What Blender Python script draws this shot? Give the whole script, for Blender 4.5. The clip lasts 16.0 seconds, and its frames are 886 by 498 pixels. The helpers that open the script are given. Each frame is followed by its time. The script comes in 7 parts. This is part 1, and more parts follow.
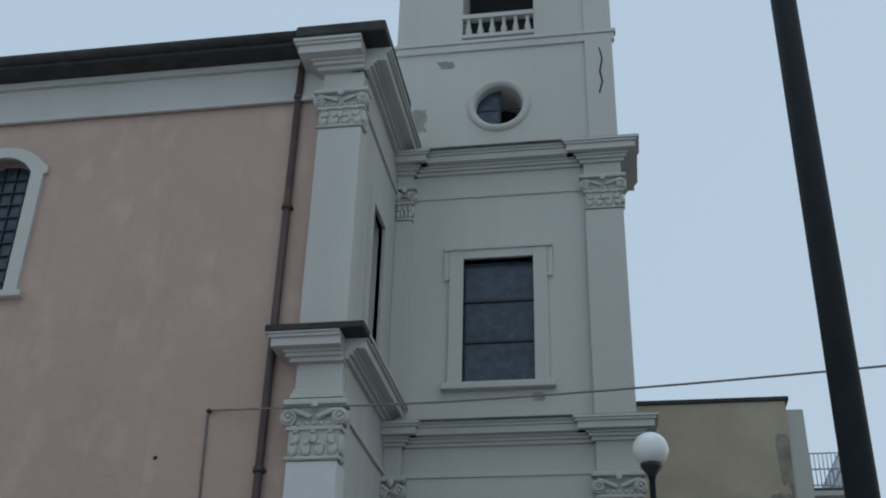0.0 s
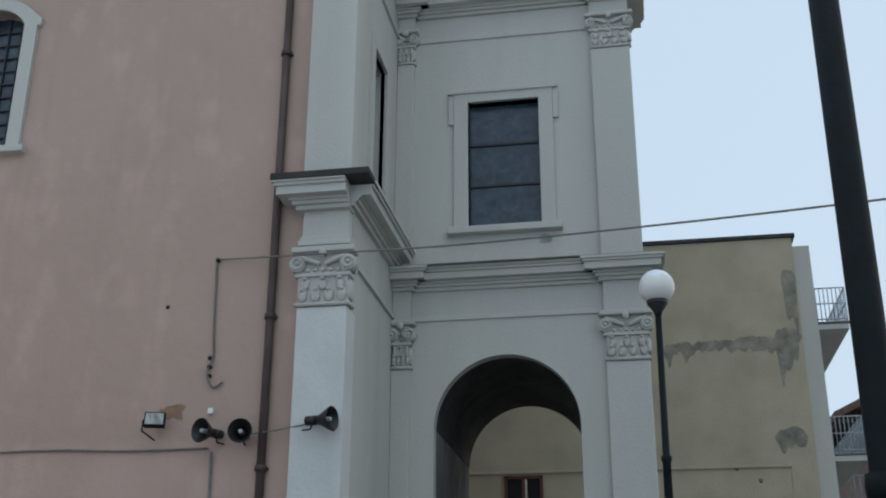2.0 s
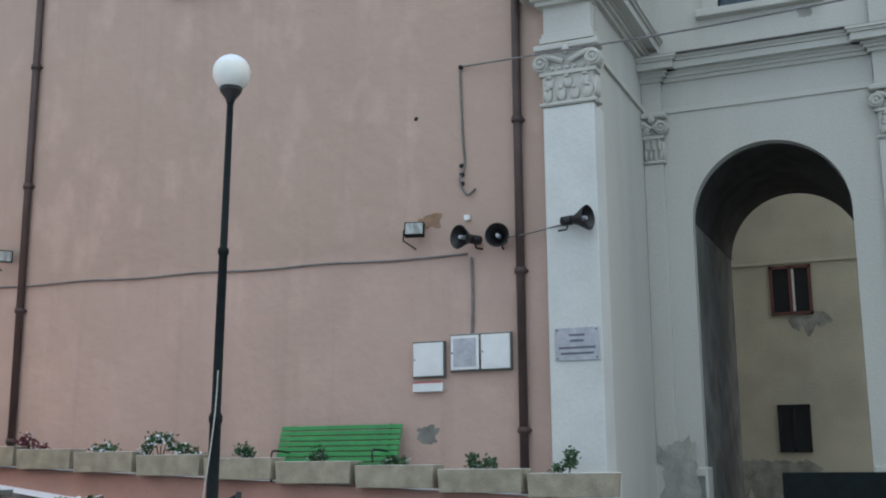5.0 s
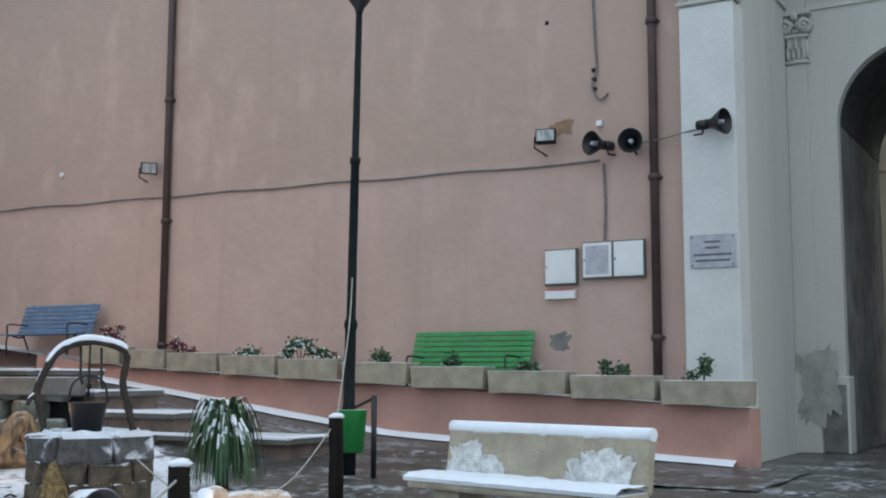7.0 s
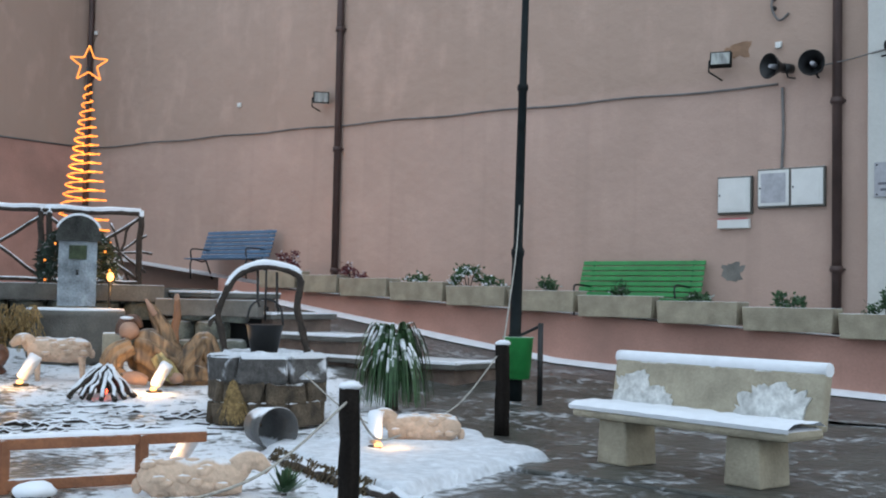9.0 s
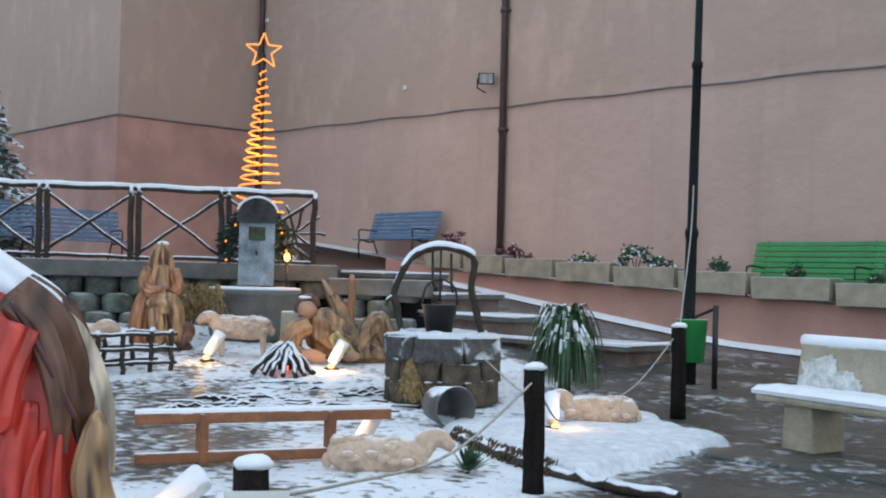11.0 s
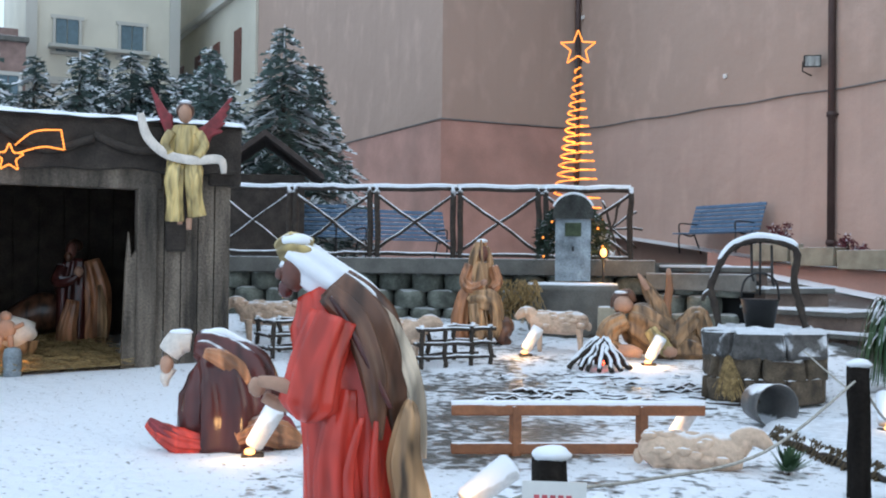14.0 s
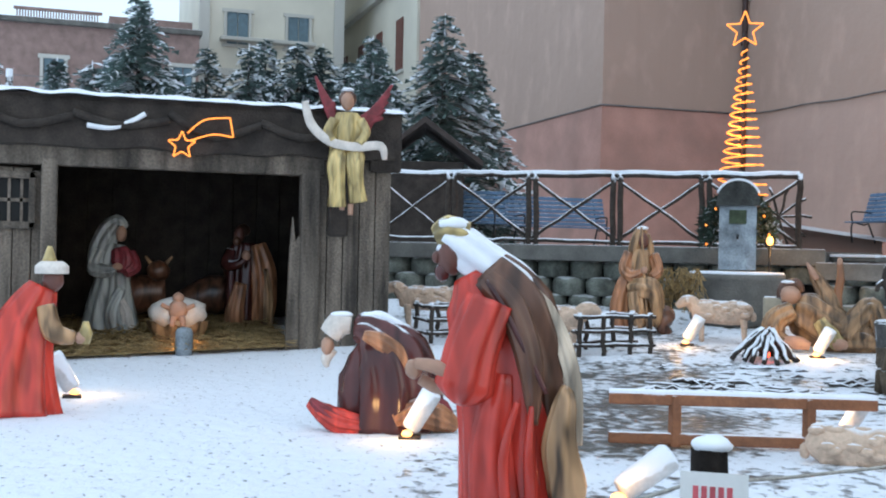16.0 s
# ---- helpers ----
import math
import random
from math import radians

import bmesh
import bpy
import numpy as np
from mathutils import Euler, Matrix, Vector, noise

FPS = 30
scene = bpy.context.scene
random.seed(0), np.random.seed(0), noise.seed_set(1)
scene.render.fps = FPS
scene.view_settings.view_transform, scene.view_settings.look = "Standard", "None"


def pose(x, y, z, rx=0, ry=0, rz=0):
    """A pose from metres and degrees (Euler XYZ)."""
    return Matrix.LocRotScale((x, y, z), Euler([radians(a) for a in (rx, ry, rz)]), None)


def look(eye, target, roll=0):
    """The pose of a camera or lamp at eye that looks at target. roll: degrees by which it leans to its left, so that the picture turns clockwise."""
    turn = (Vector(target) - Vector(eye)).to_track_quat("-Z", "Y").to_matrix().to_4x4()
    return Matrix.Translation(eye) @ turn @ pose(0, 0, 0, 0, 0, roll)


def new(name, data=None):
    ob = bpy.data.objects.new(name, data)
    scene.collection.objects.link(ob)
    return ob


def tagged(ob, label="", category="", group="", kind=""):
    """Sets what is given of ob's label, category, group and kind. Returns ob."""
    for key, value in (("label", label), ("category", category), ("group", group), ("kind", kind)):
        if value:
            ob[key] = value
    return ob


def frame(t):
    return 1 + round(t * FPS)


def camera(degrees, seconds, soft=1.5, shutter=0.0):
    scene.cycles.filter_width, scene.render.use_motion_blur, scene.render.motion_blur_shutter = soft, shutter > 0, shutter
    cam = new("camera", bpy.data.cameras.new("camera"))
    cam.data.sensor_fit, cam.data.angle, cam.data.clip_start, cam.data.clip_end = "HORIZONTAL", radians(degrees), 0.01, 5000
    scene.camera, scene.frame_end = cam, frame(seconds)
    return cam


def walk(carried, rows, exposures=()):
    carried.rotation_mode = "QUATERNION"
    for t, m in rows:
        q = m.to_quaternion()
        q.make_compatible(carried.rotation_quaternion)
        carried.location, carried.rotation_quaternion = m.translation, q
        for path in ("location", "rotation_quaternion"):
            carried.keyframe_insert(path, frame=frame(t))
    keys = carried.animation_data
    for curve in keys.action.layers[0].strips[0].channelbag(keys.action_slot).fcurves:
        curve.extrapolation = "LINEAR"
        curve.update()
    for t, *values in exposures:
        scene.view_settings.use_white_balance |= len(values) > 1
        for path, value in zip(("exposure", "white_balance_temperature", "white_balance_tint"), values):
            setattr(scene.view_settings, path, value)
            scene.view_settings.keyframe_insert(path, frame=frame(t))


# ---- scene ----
cam = camera(43.50, 16.0, soft=2.0)
PATH = [
    (0.0, 0.051, -0.294, 1.370, 119.05, -1.35, 9.10),
    (0.5, 0.034, -0.245, 1.368, 117.15, -1.53, 8.93),
    (1.0, 0.037, -0.224, 1.362, 115.31, -1.17, 9.13),
    (1.5, 0.039, -0.220, 1.355, 113.19, -0.47, 9.36),
    (2.0, 0.059, -0.198, 1.350, 111.19, -0.22, 10.01),
    (2.5, 0.026, -0.129, 1.343, 109.33, -0.23, 11.00),
    (3.0, 0.045, -0.105, 1.338, 107.12, -0.11, 12.42),
    (3.5, -0.001, -0.032, 1.339, 104.92, -0.05, 14.33),
    (4.0, -0.009, 0.037, 1.343, 103.47, 0.03, 17.36),
    (4.5, -0.058, 0.103, 1.347, 102.35, 0.39, 21.00),
    (5.0, -0.093, 0.123, 1.351, 101.20, 0.42, 23.35),
    (7.5, -0.042, 0.182, 1.352, 95.24, -0.41, 32.12),
    (8.0, -0.049, 0.208, 1.353, 93.99, -0.73, 34.19),
    (8.5, -0.047, 0.234, 1.352, 92.88, -1.13, 36.60),
    (9.0, -0.057, 0.202, 1.359, 92.63, -1.14, 38.90),
    (11.5, -0.183, 0.043, 1.367, 91.22, -1.39, 48.44),
    (12.0, -0.188, 0.038, 1.359, 91.21, -1.25, 50.03),
    (12.5, -0.189, 0.076, 1.352, 91.16, -1.02, 53.39),
    (13.0, -0.148, 0.111, 1.355, 90.86, -1.14, 57.81),
    (13.5, -0.114, 0.130, 1.357, 90.88, -1.59, 60.90),
    (14.0, -0.100, 0.153, 1.354, 90.93, -0.69, 63.59),
    (14.5, -0.108, 0.173, 1.345, 90.64, -0.18, 65.62),
    (15.0, -0.105, 0.178, 1.343, 90.56, -0.41, 67.95),
    (15.5, -0.123, 0.175, 1.338, 90.40, -0.88, 69.92),
    (16.0, -0.131, 0.179, 1.335, 90.17, -1.20, 71.78),
]
walk(cam, [(t, pose(*p)) for t, *p in PATH], [(0.0, -0.28, 6450, 10), (1.5, -0.12, 6550, 10), (3.5, 0.5, 6600, 10), (5.0, 0.52, 6600, 10), (9.0, 0.52, 6500, 10), (13.0, 0.56, 6300, 10), (14.5, 0.7, 6250, 10), (16.0, 0.7, 6250, 10)])

# ---- light ----
world = bpy.data.worlds.new("overcast")
scene.world = world
world.use_nodes = True
wn, wl = world.node_tree.nodes, world.node_tree.links
sky = wn.new("ShaderNodeTexSky")
sky.sky_type, sky.sun_disc = "NISHITA", False
sky.sun_elevation, sky.sun_rotation, sky.dust_density = radians(14), radians(60), 4.0
haze = wn.new("ShaderNodeMix")
haze.data_type = "RGBA"
haze.inputs[0].default_value = 0.9
haze.inputs[7].default_value = (4.75, 6.0, 7.25, 1)
wl.new(sky.outputs[0], haze.inputs[6])
wl.new(haze.outputs[2], wn["Background"].inputs["Color"])
wn["Background"].inputs["Strength"].default_value = 0.125
sun = new("sun", bpy.data.lights.new("sun", "SUN"))
sun.data.energy, sun.data.angle, sun.data.color = 0.2, radians(40), (1, 0.96, 0.92)
sun.matrix_world = look((6, -10, 22), (0, 0, 0))


# ---- materials ----
def material(name, color, rough=0.8, vary=0.25, scale=3.0, bump=0.2, metal=0.0, snow=0.0, grain=40.0, stain=None, streak=False, glow=0.0, tilt=0.55, soft=False):
    m = bpy.data.materials.new(name)
    m.use_nodes = True
    n, l = m.node_tree.nodes, m.node_tree.links
    b = n["Principled BSDF"]
    b.inputs["Roughness"].default_value, b.inputs["Metallic"].default_value = rough, metal
    geo = n.new("ShaderNodeNewGeometry")
    mapping = n.new("ShaderNodeMapping")
    l.new(geo.outputs["Position"], mapping.inputs[0])
    if streak:
        mapping.inputs["Scale"].default_value = (1, 1, 0.12)
    big, fine = n.new("ShaderNodeTexNoise"), n.new("ShaderNodeTexNoise")
    big.inputs["Scale"].default_value, big.inputs["Detail"].default_value = scale, 6
    fine.inputs["Scale"].default_value, fine.inputs["Detail"].default_value = grain, 4
    # Light and dark of cloth folds painted into the colour as soft streaks.
    if soft:
        big.inputs["Detail"].default_value, big.inputs["Distortion"].default_value = 1.0, 0.6
        mapping.inputs["Scale"].default_value = (1, 1, 0.22)
    l.new(mapping.outputs[0], big.inputs[0])
    l.new(geo.outputs["Position"], fine.inputs[0])
    ramp = n.new("ShaderNodeMapRange")
    ramp.inputs[1].default_value, ramp.inputs[2].default_value = 0.3, 0.7
    ramp.inputs[3].default_value, ramp.inputs[4].default_value = 1 - vary, 1 + vary * 0.6
    l.new(big.outputs[0], ramp.inputs[0])
    ramp2 = n.new("ShaderNodeMapRange")
    ramp2.inputs[1].default_value, ramp2.inputs[2].default_value = 0.3, 0.7
    ramp2.inputs[3].default_value, ramp2.inputs[4].default_value = (1, 1) if soft else (1 - vary * 0.4, 1 + vary * 0.3)
    l.new(fine.outputs[0], ramp2.inputs[0])
    info = n.new("ShaderNodeObjectInfo")
    ramp3 = n.new("ShaderNodeMapRange")
    ramp3.inputs[3].default_value, ramp3.inputs[4].default_value = 1 - vary * 0.25, 1 + vary * 0.25
    l.new(info.outputs["Random"], ramp3.inputs[0])
    mul, mul2 = n.new("ShaderNodeMath"), n.new("ShaderNodeMath")
    mul.operation = mul2.operation = "MULTIPLY"
    l.new(ramp.outputs[0], mul.inputs[0]), l.new(ramp2.outputs[0], mul.inputs[1])
    l.new(mul.outputs[0], mul2.inputs[0]), l.new(ramp3.outputs[0], mul2.inputs[1])
    tint = n.new("ShaderNodeVectorMath")
    tint.operation = "SCALE"
    tint.inputs[0].default_value = color
    l.new(mul2.outputs[0], tint.inputs["Scale"])
    out = tint.outputs[0]
    if stain:
        where = n.new("ShaderNodeTexNoise")
        where.inputs["Scale"].default_value, where.inputs["Detail"].default_value = 0.55, 8
        l.new(mapping.outputs[0], where.inputs[0])
        edge = n.new("ShaderNodeMapRange")
        edge.inputs[1].default_value, edge.inputs[2].default_value = 0.52, 0.72
        edge.inputs[4].default_value = 0.75
        l.new(where.outputs[0], edge.inputs[0])
        mix = n.new("ShaderNodeMix")
        mix.data_type = "RGBA"
        mix.inputs[7].default_value = (*stain, 1)
        l.new(edge.outputs[0], mix.inputs[0]), l.new(out, mix.inputs[6])
        out = mix.outputs[2]
    if snow:
        split = n.new("ShaderNodeSeparateXYZ")
        l.new(geo.outputs["Normal"], split.inputs[0])
        patch = n.new("ShaderNodeTexNoise")
        patch.inputs["Scale"].default_value, patch.inputs["Detail"].default_value = 6.0, 5
        l.new(geo.outputs["Position"], patch.inputs[0])
        add = n.new("ShaderNodeMath")
        add.operation = "MULTIPLY_ADD"
        add.inputs[1].default_value = 0.9
        l.new(patch.outputs[0], add.inputs[0]), l.new(split.outputs[2], add.inputs[2])
        cover = n.new("ShaderNodeMapRange")
        cover.inputs[1].default_value, cover.inputs[2].default_value = tilt + 0.4, tilt + 0.55
        cover.inputs[4].default_value = snow
        l.new(add.outputs[0], cover.inputs[0])
        mix = n.new("ShaderNodeMix")
        mix.data_type = "RGBA"
        mix.inputs[7].default_value = (0.82, 0.85, 0.9, 1)
        l.new(cover.outputs[0], mix.inputs[0]), l.new(out, mix.inputs[6])
        out = mix.outputs[2]
    l.new(out, b.inputs["Base Color"])
    if bump:
        relief = n.new("ShaderNodeBump")
        relief.inputs["Strength"].default_value, relief.inputs["Distance"].default_value = bump, 0.02
        l.new(fine.outputs[0], relief.inputs["Height"])
        l.new(relief.outputs[0], b.inputs["Normal"])
    if glow:
        b.inputs["Emission Color"].default_value = (*color, 1)
        b.inputs["Emission Strength"].default_value = glow
    return m


def old_paint(name, low, high, split):
    """Old wall paint: two coats that meet along a wavering line, cloudy fading, patches and a few rain streaks."""
    m = bpy.data.materials.new(name)
    m.use_nodes = True
    n, l = m.node_tree.nodes, m.node_tree.links
    b = n["Principled BSDF"]
    b.inputs["Roughness"].default_value = 0.92
    geo = n.new("ShaderNodeNewGeometry")
    axes = n.new("ShaderNodeSeparateXYZ")
    l.new(geo.outputs["Position"], axes.inputs[0])

    def cloud(scale, detail, squeeze=1.0, warp=0.0):
        k, mp = n.new("ShaderNodeTexNoise"), n.new("ShaderNodeMapping")
        mp.inputs["Scale"].default_value = (1, 1, squeeze)
        l.new(geo.outputs["Position"], mp.inputs[0]), l.new(mp.outputs[0], k.inputs[0])
        k.inputs["Scale"].default_value, k.inputs["Detail"].default_value, k.inputs["Distortion"].default_value = scale, detail, warp
        return k.outputs[0]

    def fit(src, a, c, lo, hi):
        r = n.new("ShaderNodeMapRange")
        for i, v in enumerate((a, c, lo, hi)):
            r.inputs[i + 1].default_value = v
        l.new(src, r.inputs[0])
        return r.outputs[0]

    def blend(fac, a, c, mode="MIX"):
        k = n.new("ShaderNodeMix")
        k.data_type, k.blend_type = "RGBA", mode
        for i, v in ((0, fac), (6, a), (7, c)):
            if isinstance(v, (tuple, float, int)):
                k.inputs[i].default_value = v if i == 0 else (*v, 1)
            else:
                l.new(v, k.inputs[i])
        return k.outputs[2]

    level = n.new("ShaderNodeMath")
    level.operation = "MULTIPLY_ADD"
    level.inputs[1].default_value = 0.5
    l.new(cloud(0.8, 5), level.inputs[0]), l.new(axes.outputs[2], level.inputs[2])
    out = blend(fit(level.outputs[0], split + 0.15, split + 0.4, 0, 1), low, high)
    out = blend(fit(cloud(0.28, 6, 1.0, 0.8), 0.35, 0.7, 0.0, 0.55), out, tuple(0.86 * c for c in high))
    out = blend(fit(cloud(1.7, 8, 0.6), 0.53, 0.7, 0.0, 0.4), out, tuple(1.12 * c for c in low))
    out = blend(fit(cloud(3.0, 3, 0.05), 0.56, 0.74, 0.0, 0.3), out, tuple(0.8 * c for c in high))
    fine = cloud(34, 5)
    out = blend(fit(fine, 0.35, 0.7, 0.0, 0.12), out, tuple(0.7 * c for c in high))
    l.new(out, b.inputs["Base Color"])
    relief, wave = n.new("ShaderNodeBump"), n.new("ShaderNodeBump")
    relief.inputs["Strength"].default_value, relief.inputs["Distance"].default_value = 0.25, 0.02
    wave.inputs["Strength"].default_value, wave.inputs["Distance"].default_value = 0.35, 0.08
    l.new(cloud(2.2, 3), wave.inputs["Height"]), l.new(fine, relief.inputs["Height"])
    l.new(wave.outputs[0], relief.inputs["Normal"]), l.new(relief.outputs[0], b.inputs["Normal"])
    return m


PLASTER_PINK = old_paint("pink render", (0.54, 0.38, 0.317), (0.462, 0.330, 0.265), 5.0)
PLASTER_SALMON = material("salmon render", (0.5, 0.28, 0.225), 0.9, 0.2, 1.2, 0.3, stain=(0.36, 0.22, 0.18), grain=25)
STUCCO = material("off-white stucco", (0.515, 0.50, 0.45), 0.88, 0.09, 1.1, 0.35, stain=(0.42, 0.405, 0.365), streak=True, grain=22)
STUCCO_LIT = material("white stucco lightened for the sky-lit pier", (0.60, 0.60, 0.57), 0.85, 0.09, 1.0, 0.3, grain=22)
# Near-black: vault mould plus passage shade, put into the colour; also the coping.
STUCCO_SHADE_AND_DIRT = material("weathered and shade-darkened stucco", (0.045, 0.043, 0.04), 0.9, 0.5, 2.5, 0.4, stain=(0.10, 0.095, 0.085))
OCHRE = material("ochre render", (0.44, 0.375, 0.265), 0.9, 0.14, 0.9, 0.4, stain=(0.36, 0.31, 0.235), grain=20)
GREY_STAIN = material("bare cement patch", (0.22, 0.21, 0.19), 0.92, 0.35, 3.0, 0.4)
GUTTER = material("blackened gutter", (0.035, 0.033, 0.03), 0.8, 0.5, 3.0, 0.4)
PIPE = material("brown downpipe", (0.075, 0.045, 0.04), 0.55, 0.3, 2.0, 0.1)
DARK = material("black stand-in for unlit depth", (0.012, 0.012, 0.012), 0.9, 0.2, 2.0, 0.0)
GLASS = material("leaded window glass", (0.035, 0.055, 0.075), 0.25, 0.5, 4.0, 0.3, grain=9)
IRON = material("dark green iron", (0.008, 0.012, 0.013), 0.6, 0.3, 8.0, 0.15)
IRON.node_tree.nodes["Principled BSDF"].inputs["Specular IOR Level"].default_value = 0.15
BLACK = material("black metal", (0.012, 0.012, 0.013), 0.45, 0.3, 8.0, 0.1)
GLOBE = material("opal glass globe", (0.78, 0.76, 0.70), 0.3, 0.06, 3.0, 0.0, snow=1.0, tilt=0.45)
CONCRETE = material("cast concrete", (0.38, 0.335, 0.25), 0.9, 0.25, 4.0, 0.5, snow=0.9, tilt=0.6)
CONCRETE_GREY = material("grey concrete", (0.15, 0.145, 0.13), 0.92, 0.35, 3.0, 0.6, snow=0.7, tilt=0.75)
STONE_BLOCK = material("mossy concrete block", (0.145, 0.155, 0.13), 0.95, 0.6, 5.0, 0.8, snow=0.35, tilt=0.62)
SNOW_THIN = material("thin stuck snow", (0.60, 0.60, 0.58), 0.8, 0.35, 14.0, 0.5)
CRUST = material("crusted snow with leaf crumbs", (0.74, 0.77, 0.82), 0.75, 0.2, 9.0, 0.9, grain=26, stain=(0.5, 0.51, 0.52))
SNOW = material("fresh snow", (0.84, 0.87, 0.92), 0.7, 0.06, 5.0, 0.35, grain=18)
GREEN_PAINT = material("green painted wood", (0.02, 0.24, 0.055), 0.45, 0.2, 6.0, 0.1, snow=0.5, tilt=0.8)
BLUE_PAINT = material("blue painted wood", (0.07, 0.15, 0.26), 0.5, 0.2, 6.0, 0.1, snow=0.9, tilt=0.6)
WHITE_PAINT = material("white painted metal", (0.74, 0.74, 0.72), 0.4, 0.06, 4.0, 0.05)
MARBLE = material("grey marble", (0.42, 0.42, 0.45), 0.4, 0.2, 6.0, 0.05)
WRITING = material("dark engraved strokes", (0.13, 0.13, 0.16), 0.7, 0.1, 6.0, 0.0)
RED_MARK = material("red print", (0.55, 0.10, 0.12), 0.7, 0.2, 20.0, 0.0)
BARK = material("dark bark", (0.05, 0.038, 0.03), 0.95, 0.45, 12.0, 0.8, snow=1.0, tilt=0.45)
OLD_WOOD = material("weathered grey boards", (0.16, 0.132, 0.105), 0.92, 0.8, 6.0, 0.9, streak=True)
DARK_WOOD = material("dark boards", (0.045, 0.036, 0.030), 0.95, 0.5, 5.0, 0.7)
WARM_WOOD = material("varnished orange wood", (0.27, 0.105, 0.045), 0.6, 0.3, 8.0, 0.3, snow=1.0, tilt=0.5)
STRAW = material("straw", (0.36, 0.25, 0.11), 0.95, 0.5, 20.0, 0.8)
LEAF = material("dark needles", (0.12, 0.18, 0.16), 0.8, 0.5, 6.0, 0.0, snow=0.85, tilt=0.27)
LEAF_LIGHT = material("green strap leaves", (0.04, 0.095, 0.035), 0.6, 0.4, 9.0, 0.0, snow=0.9, tilt=0.40)
RED_LEAF = material("red foliage", (0.14, 0.03, 0.04), 0.8, 0.4, 9.0, 0.0, snow=0.5)
ROPE = material("pale rope", (0.42, 0.40, 0.36), 0.95, 0.3, 30.0, 0.4)
WIRE = material("grey cable", (0.2, 0.185, 0.18), 0.8, 0.3, 6.0, 0.0)
BULB = material("amber rope light", (1.0, 0.30, 0.045), 0.4, 0.0, 3.0, 0.0, glow=1.0)
LAMP_GLOW = material("lit lamp glass", (1.0, 0.5, 0.15), 0.4, 0.0, 3.0, 0.0, glow=1.8)
EMBER = material("glowing ember lamp", (1.0, 0.08, 0.03), 0.4, 0.0, 3.0, 0.0, glow=4.0)
RED_ROBE = material("painted red robe", (0.55, 0.05, 0.032), 0.2, 0.4, 9.0, 0.0, soft=True)
BROWN_CLOAK = material("painted brown cloak", (0.13, 0.06, 0.035), 0.32, 0.75, 10.0, 0.0, soft=True)
DARK_CLOAK = material("painted dark plum cloak", (0.075, 0.022, 0.02), 0.2, 0.5, 7.0, 0.0, snow=1.0, tilt=0.78, soft=True)
BUFF = material("painted buff cloth", (0.34, 0.20, 0.10), 0.36, 0.85, 11.0, 0.0, snow=0.3, tilt=0.85, soft=True)
SKIN = material("painted flesh tone", (0.42, 0.24, 0.16), 0.45, 0.15, 9.0, 0.1)
DARK_SKIN = material("painted dark flesh tone", (0.14, 0.055, 0.04), 0.45, 0.2, 9.0, 0.1)
GOLD_CLOTH = material("painted golden cloth", (0.50, 0.38, 0.16), 0.35, 0.6, 12.0, 0.0, soft=True)
WHITE_CLOTH = material("painted white cloth", (0.66, 0.60, 0.54), 0.6, 0.2, 9.0, 0.2)
GREY_CLOTH = material("painted grey cloth", (0.36, 0.37, 0.35), 0.4, 0.6, 10.0, 0.0, soft=True)
CRIMSON = material("painted crimson feathers", (0.22, 0.028, 0.035), 0.5, 0.4, 14.0, 0.3)
FLEECE = material("painted fleece", (0.62, 0.45, 0.33), 0.8, 0.22, 12.0, 1.0, snow=0.8, tilt=0.8, grain=30)
CREAM = material("cream render", (0.62, 0.58, 0.48), 0.9, 0.1, 0.6, 0.1)
BRICK_PINK = material("faded pink brick", (0.28, 0.19, 0.165), 0.92, 0.25, 3.0, 0.3)
SHUTTER = material("blue-grey shutter", (0.12, 0.18, 0.21), 0.7, 0.2, 5.0, 0.1)
BROWN_SHUTTER = material("red-brown shutter", (0.14, 0.05, 0.035), 0.7, 0.2, 5.0, 0.1)
ROOF_TILE = material("old roof tiles", (0.16, 0.09, 0.065), 0.9, 0.4, 6.0, 0.5, snow=0.8, tilt=0.6)


# ---- building helpers ----
def link(name, bm, mats, parent=None, label="", smooth=False):
    mesh = bpy.data.meshes.new(name)
    if smooth:
        for f in bm.faces:
            f.smooth = True
    bm.to_mesh(mesh)
    bm.free()
    for m in mats if isinstance(mats, (list, tuple)) else [mats]:
        mesh.materials.append(m)
    ob = new(name, mesh)
    ob.parent = parent
    return tagged(ob, label)


def part(name, bm, mats, parent, label="", smooth=False):
    return link(name, bm, mats, parent, label, smooth)


def thing(name, label, category, m=None, group="", kind=""):
    ob = new(name)
    ob.empty_display_size = 0.1
    if m is not None:
        ob.matrix_basis = m
    return tagged(ob, label, category, group, kind)


def solid(name, bm, mats, label, category="", kind="", group="", smooth=False):
    return tagged(link(name, bm, mats, None, "", smooth), label, category, group, kind)


def B():
    return bmesh.new()


def box(bm, x0, x1, y0, y1, z0, z1, bevel=0.0, mat=0):
    vs = [bm.verts.new((x, y, z)) for x in (x0, x1) for y in (y0, y1) for z in (z0, z1)]
    fs = [bm.faces.new([vs[i] for i in q]) for q in ((0, 1, 3, 2), (4, 6, 7, 5), (0, 4, 5, 1), (2, 3, 7, 6), (0, 2, 6, 4), (1, 5, 7, 3))]
    for f in fs:
        f.material_index = mat
    if bevel:
        es = list({e for f in fs for e in f.edges})
        bmesh.ops.bevel(bm, geom=es, offset=bevel, segments=2, affect="EDGES", profile=0.5, material=mat)
    return bm


def turned(bm, start, m):
    """Moves the vertices made since start by m."""
    bm.verts.ensure_lookup_table()
    for v in list(bm.verts)[start:]:
        v.co = m @ v.co
    return bm


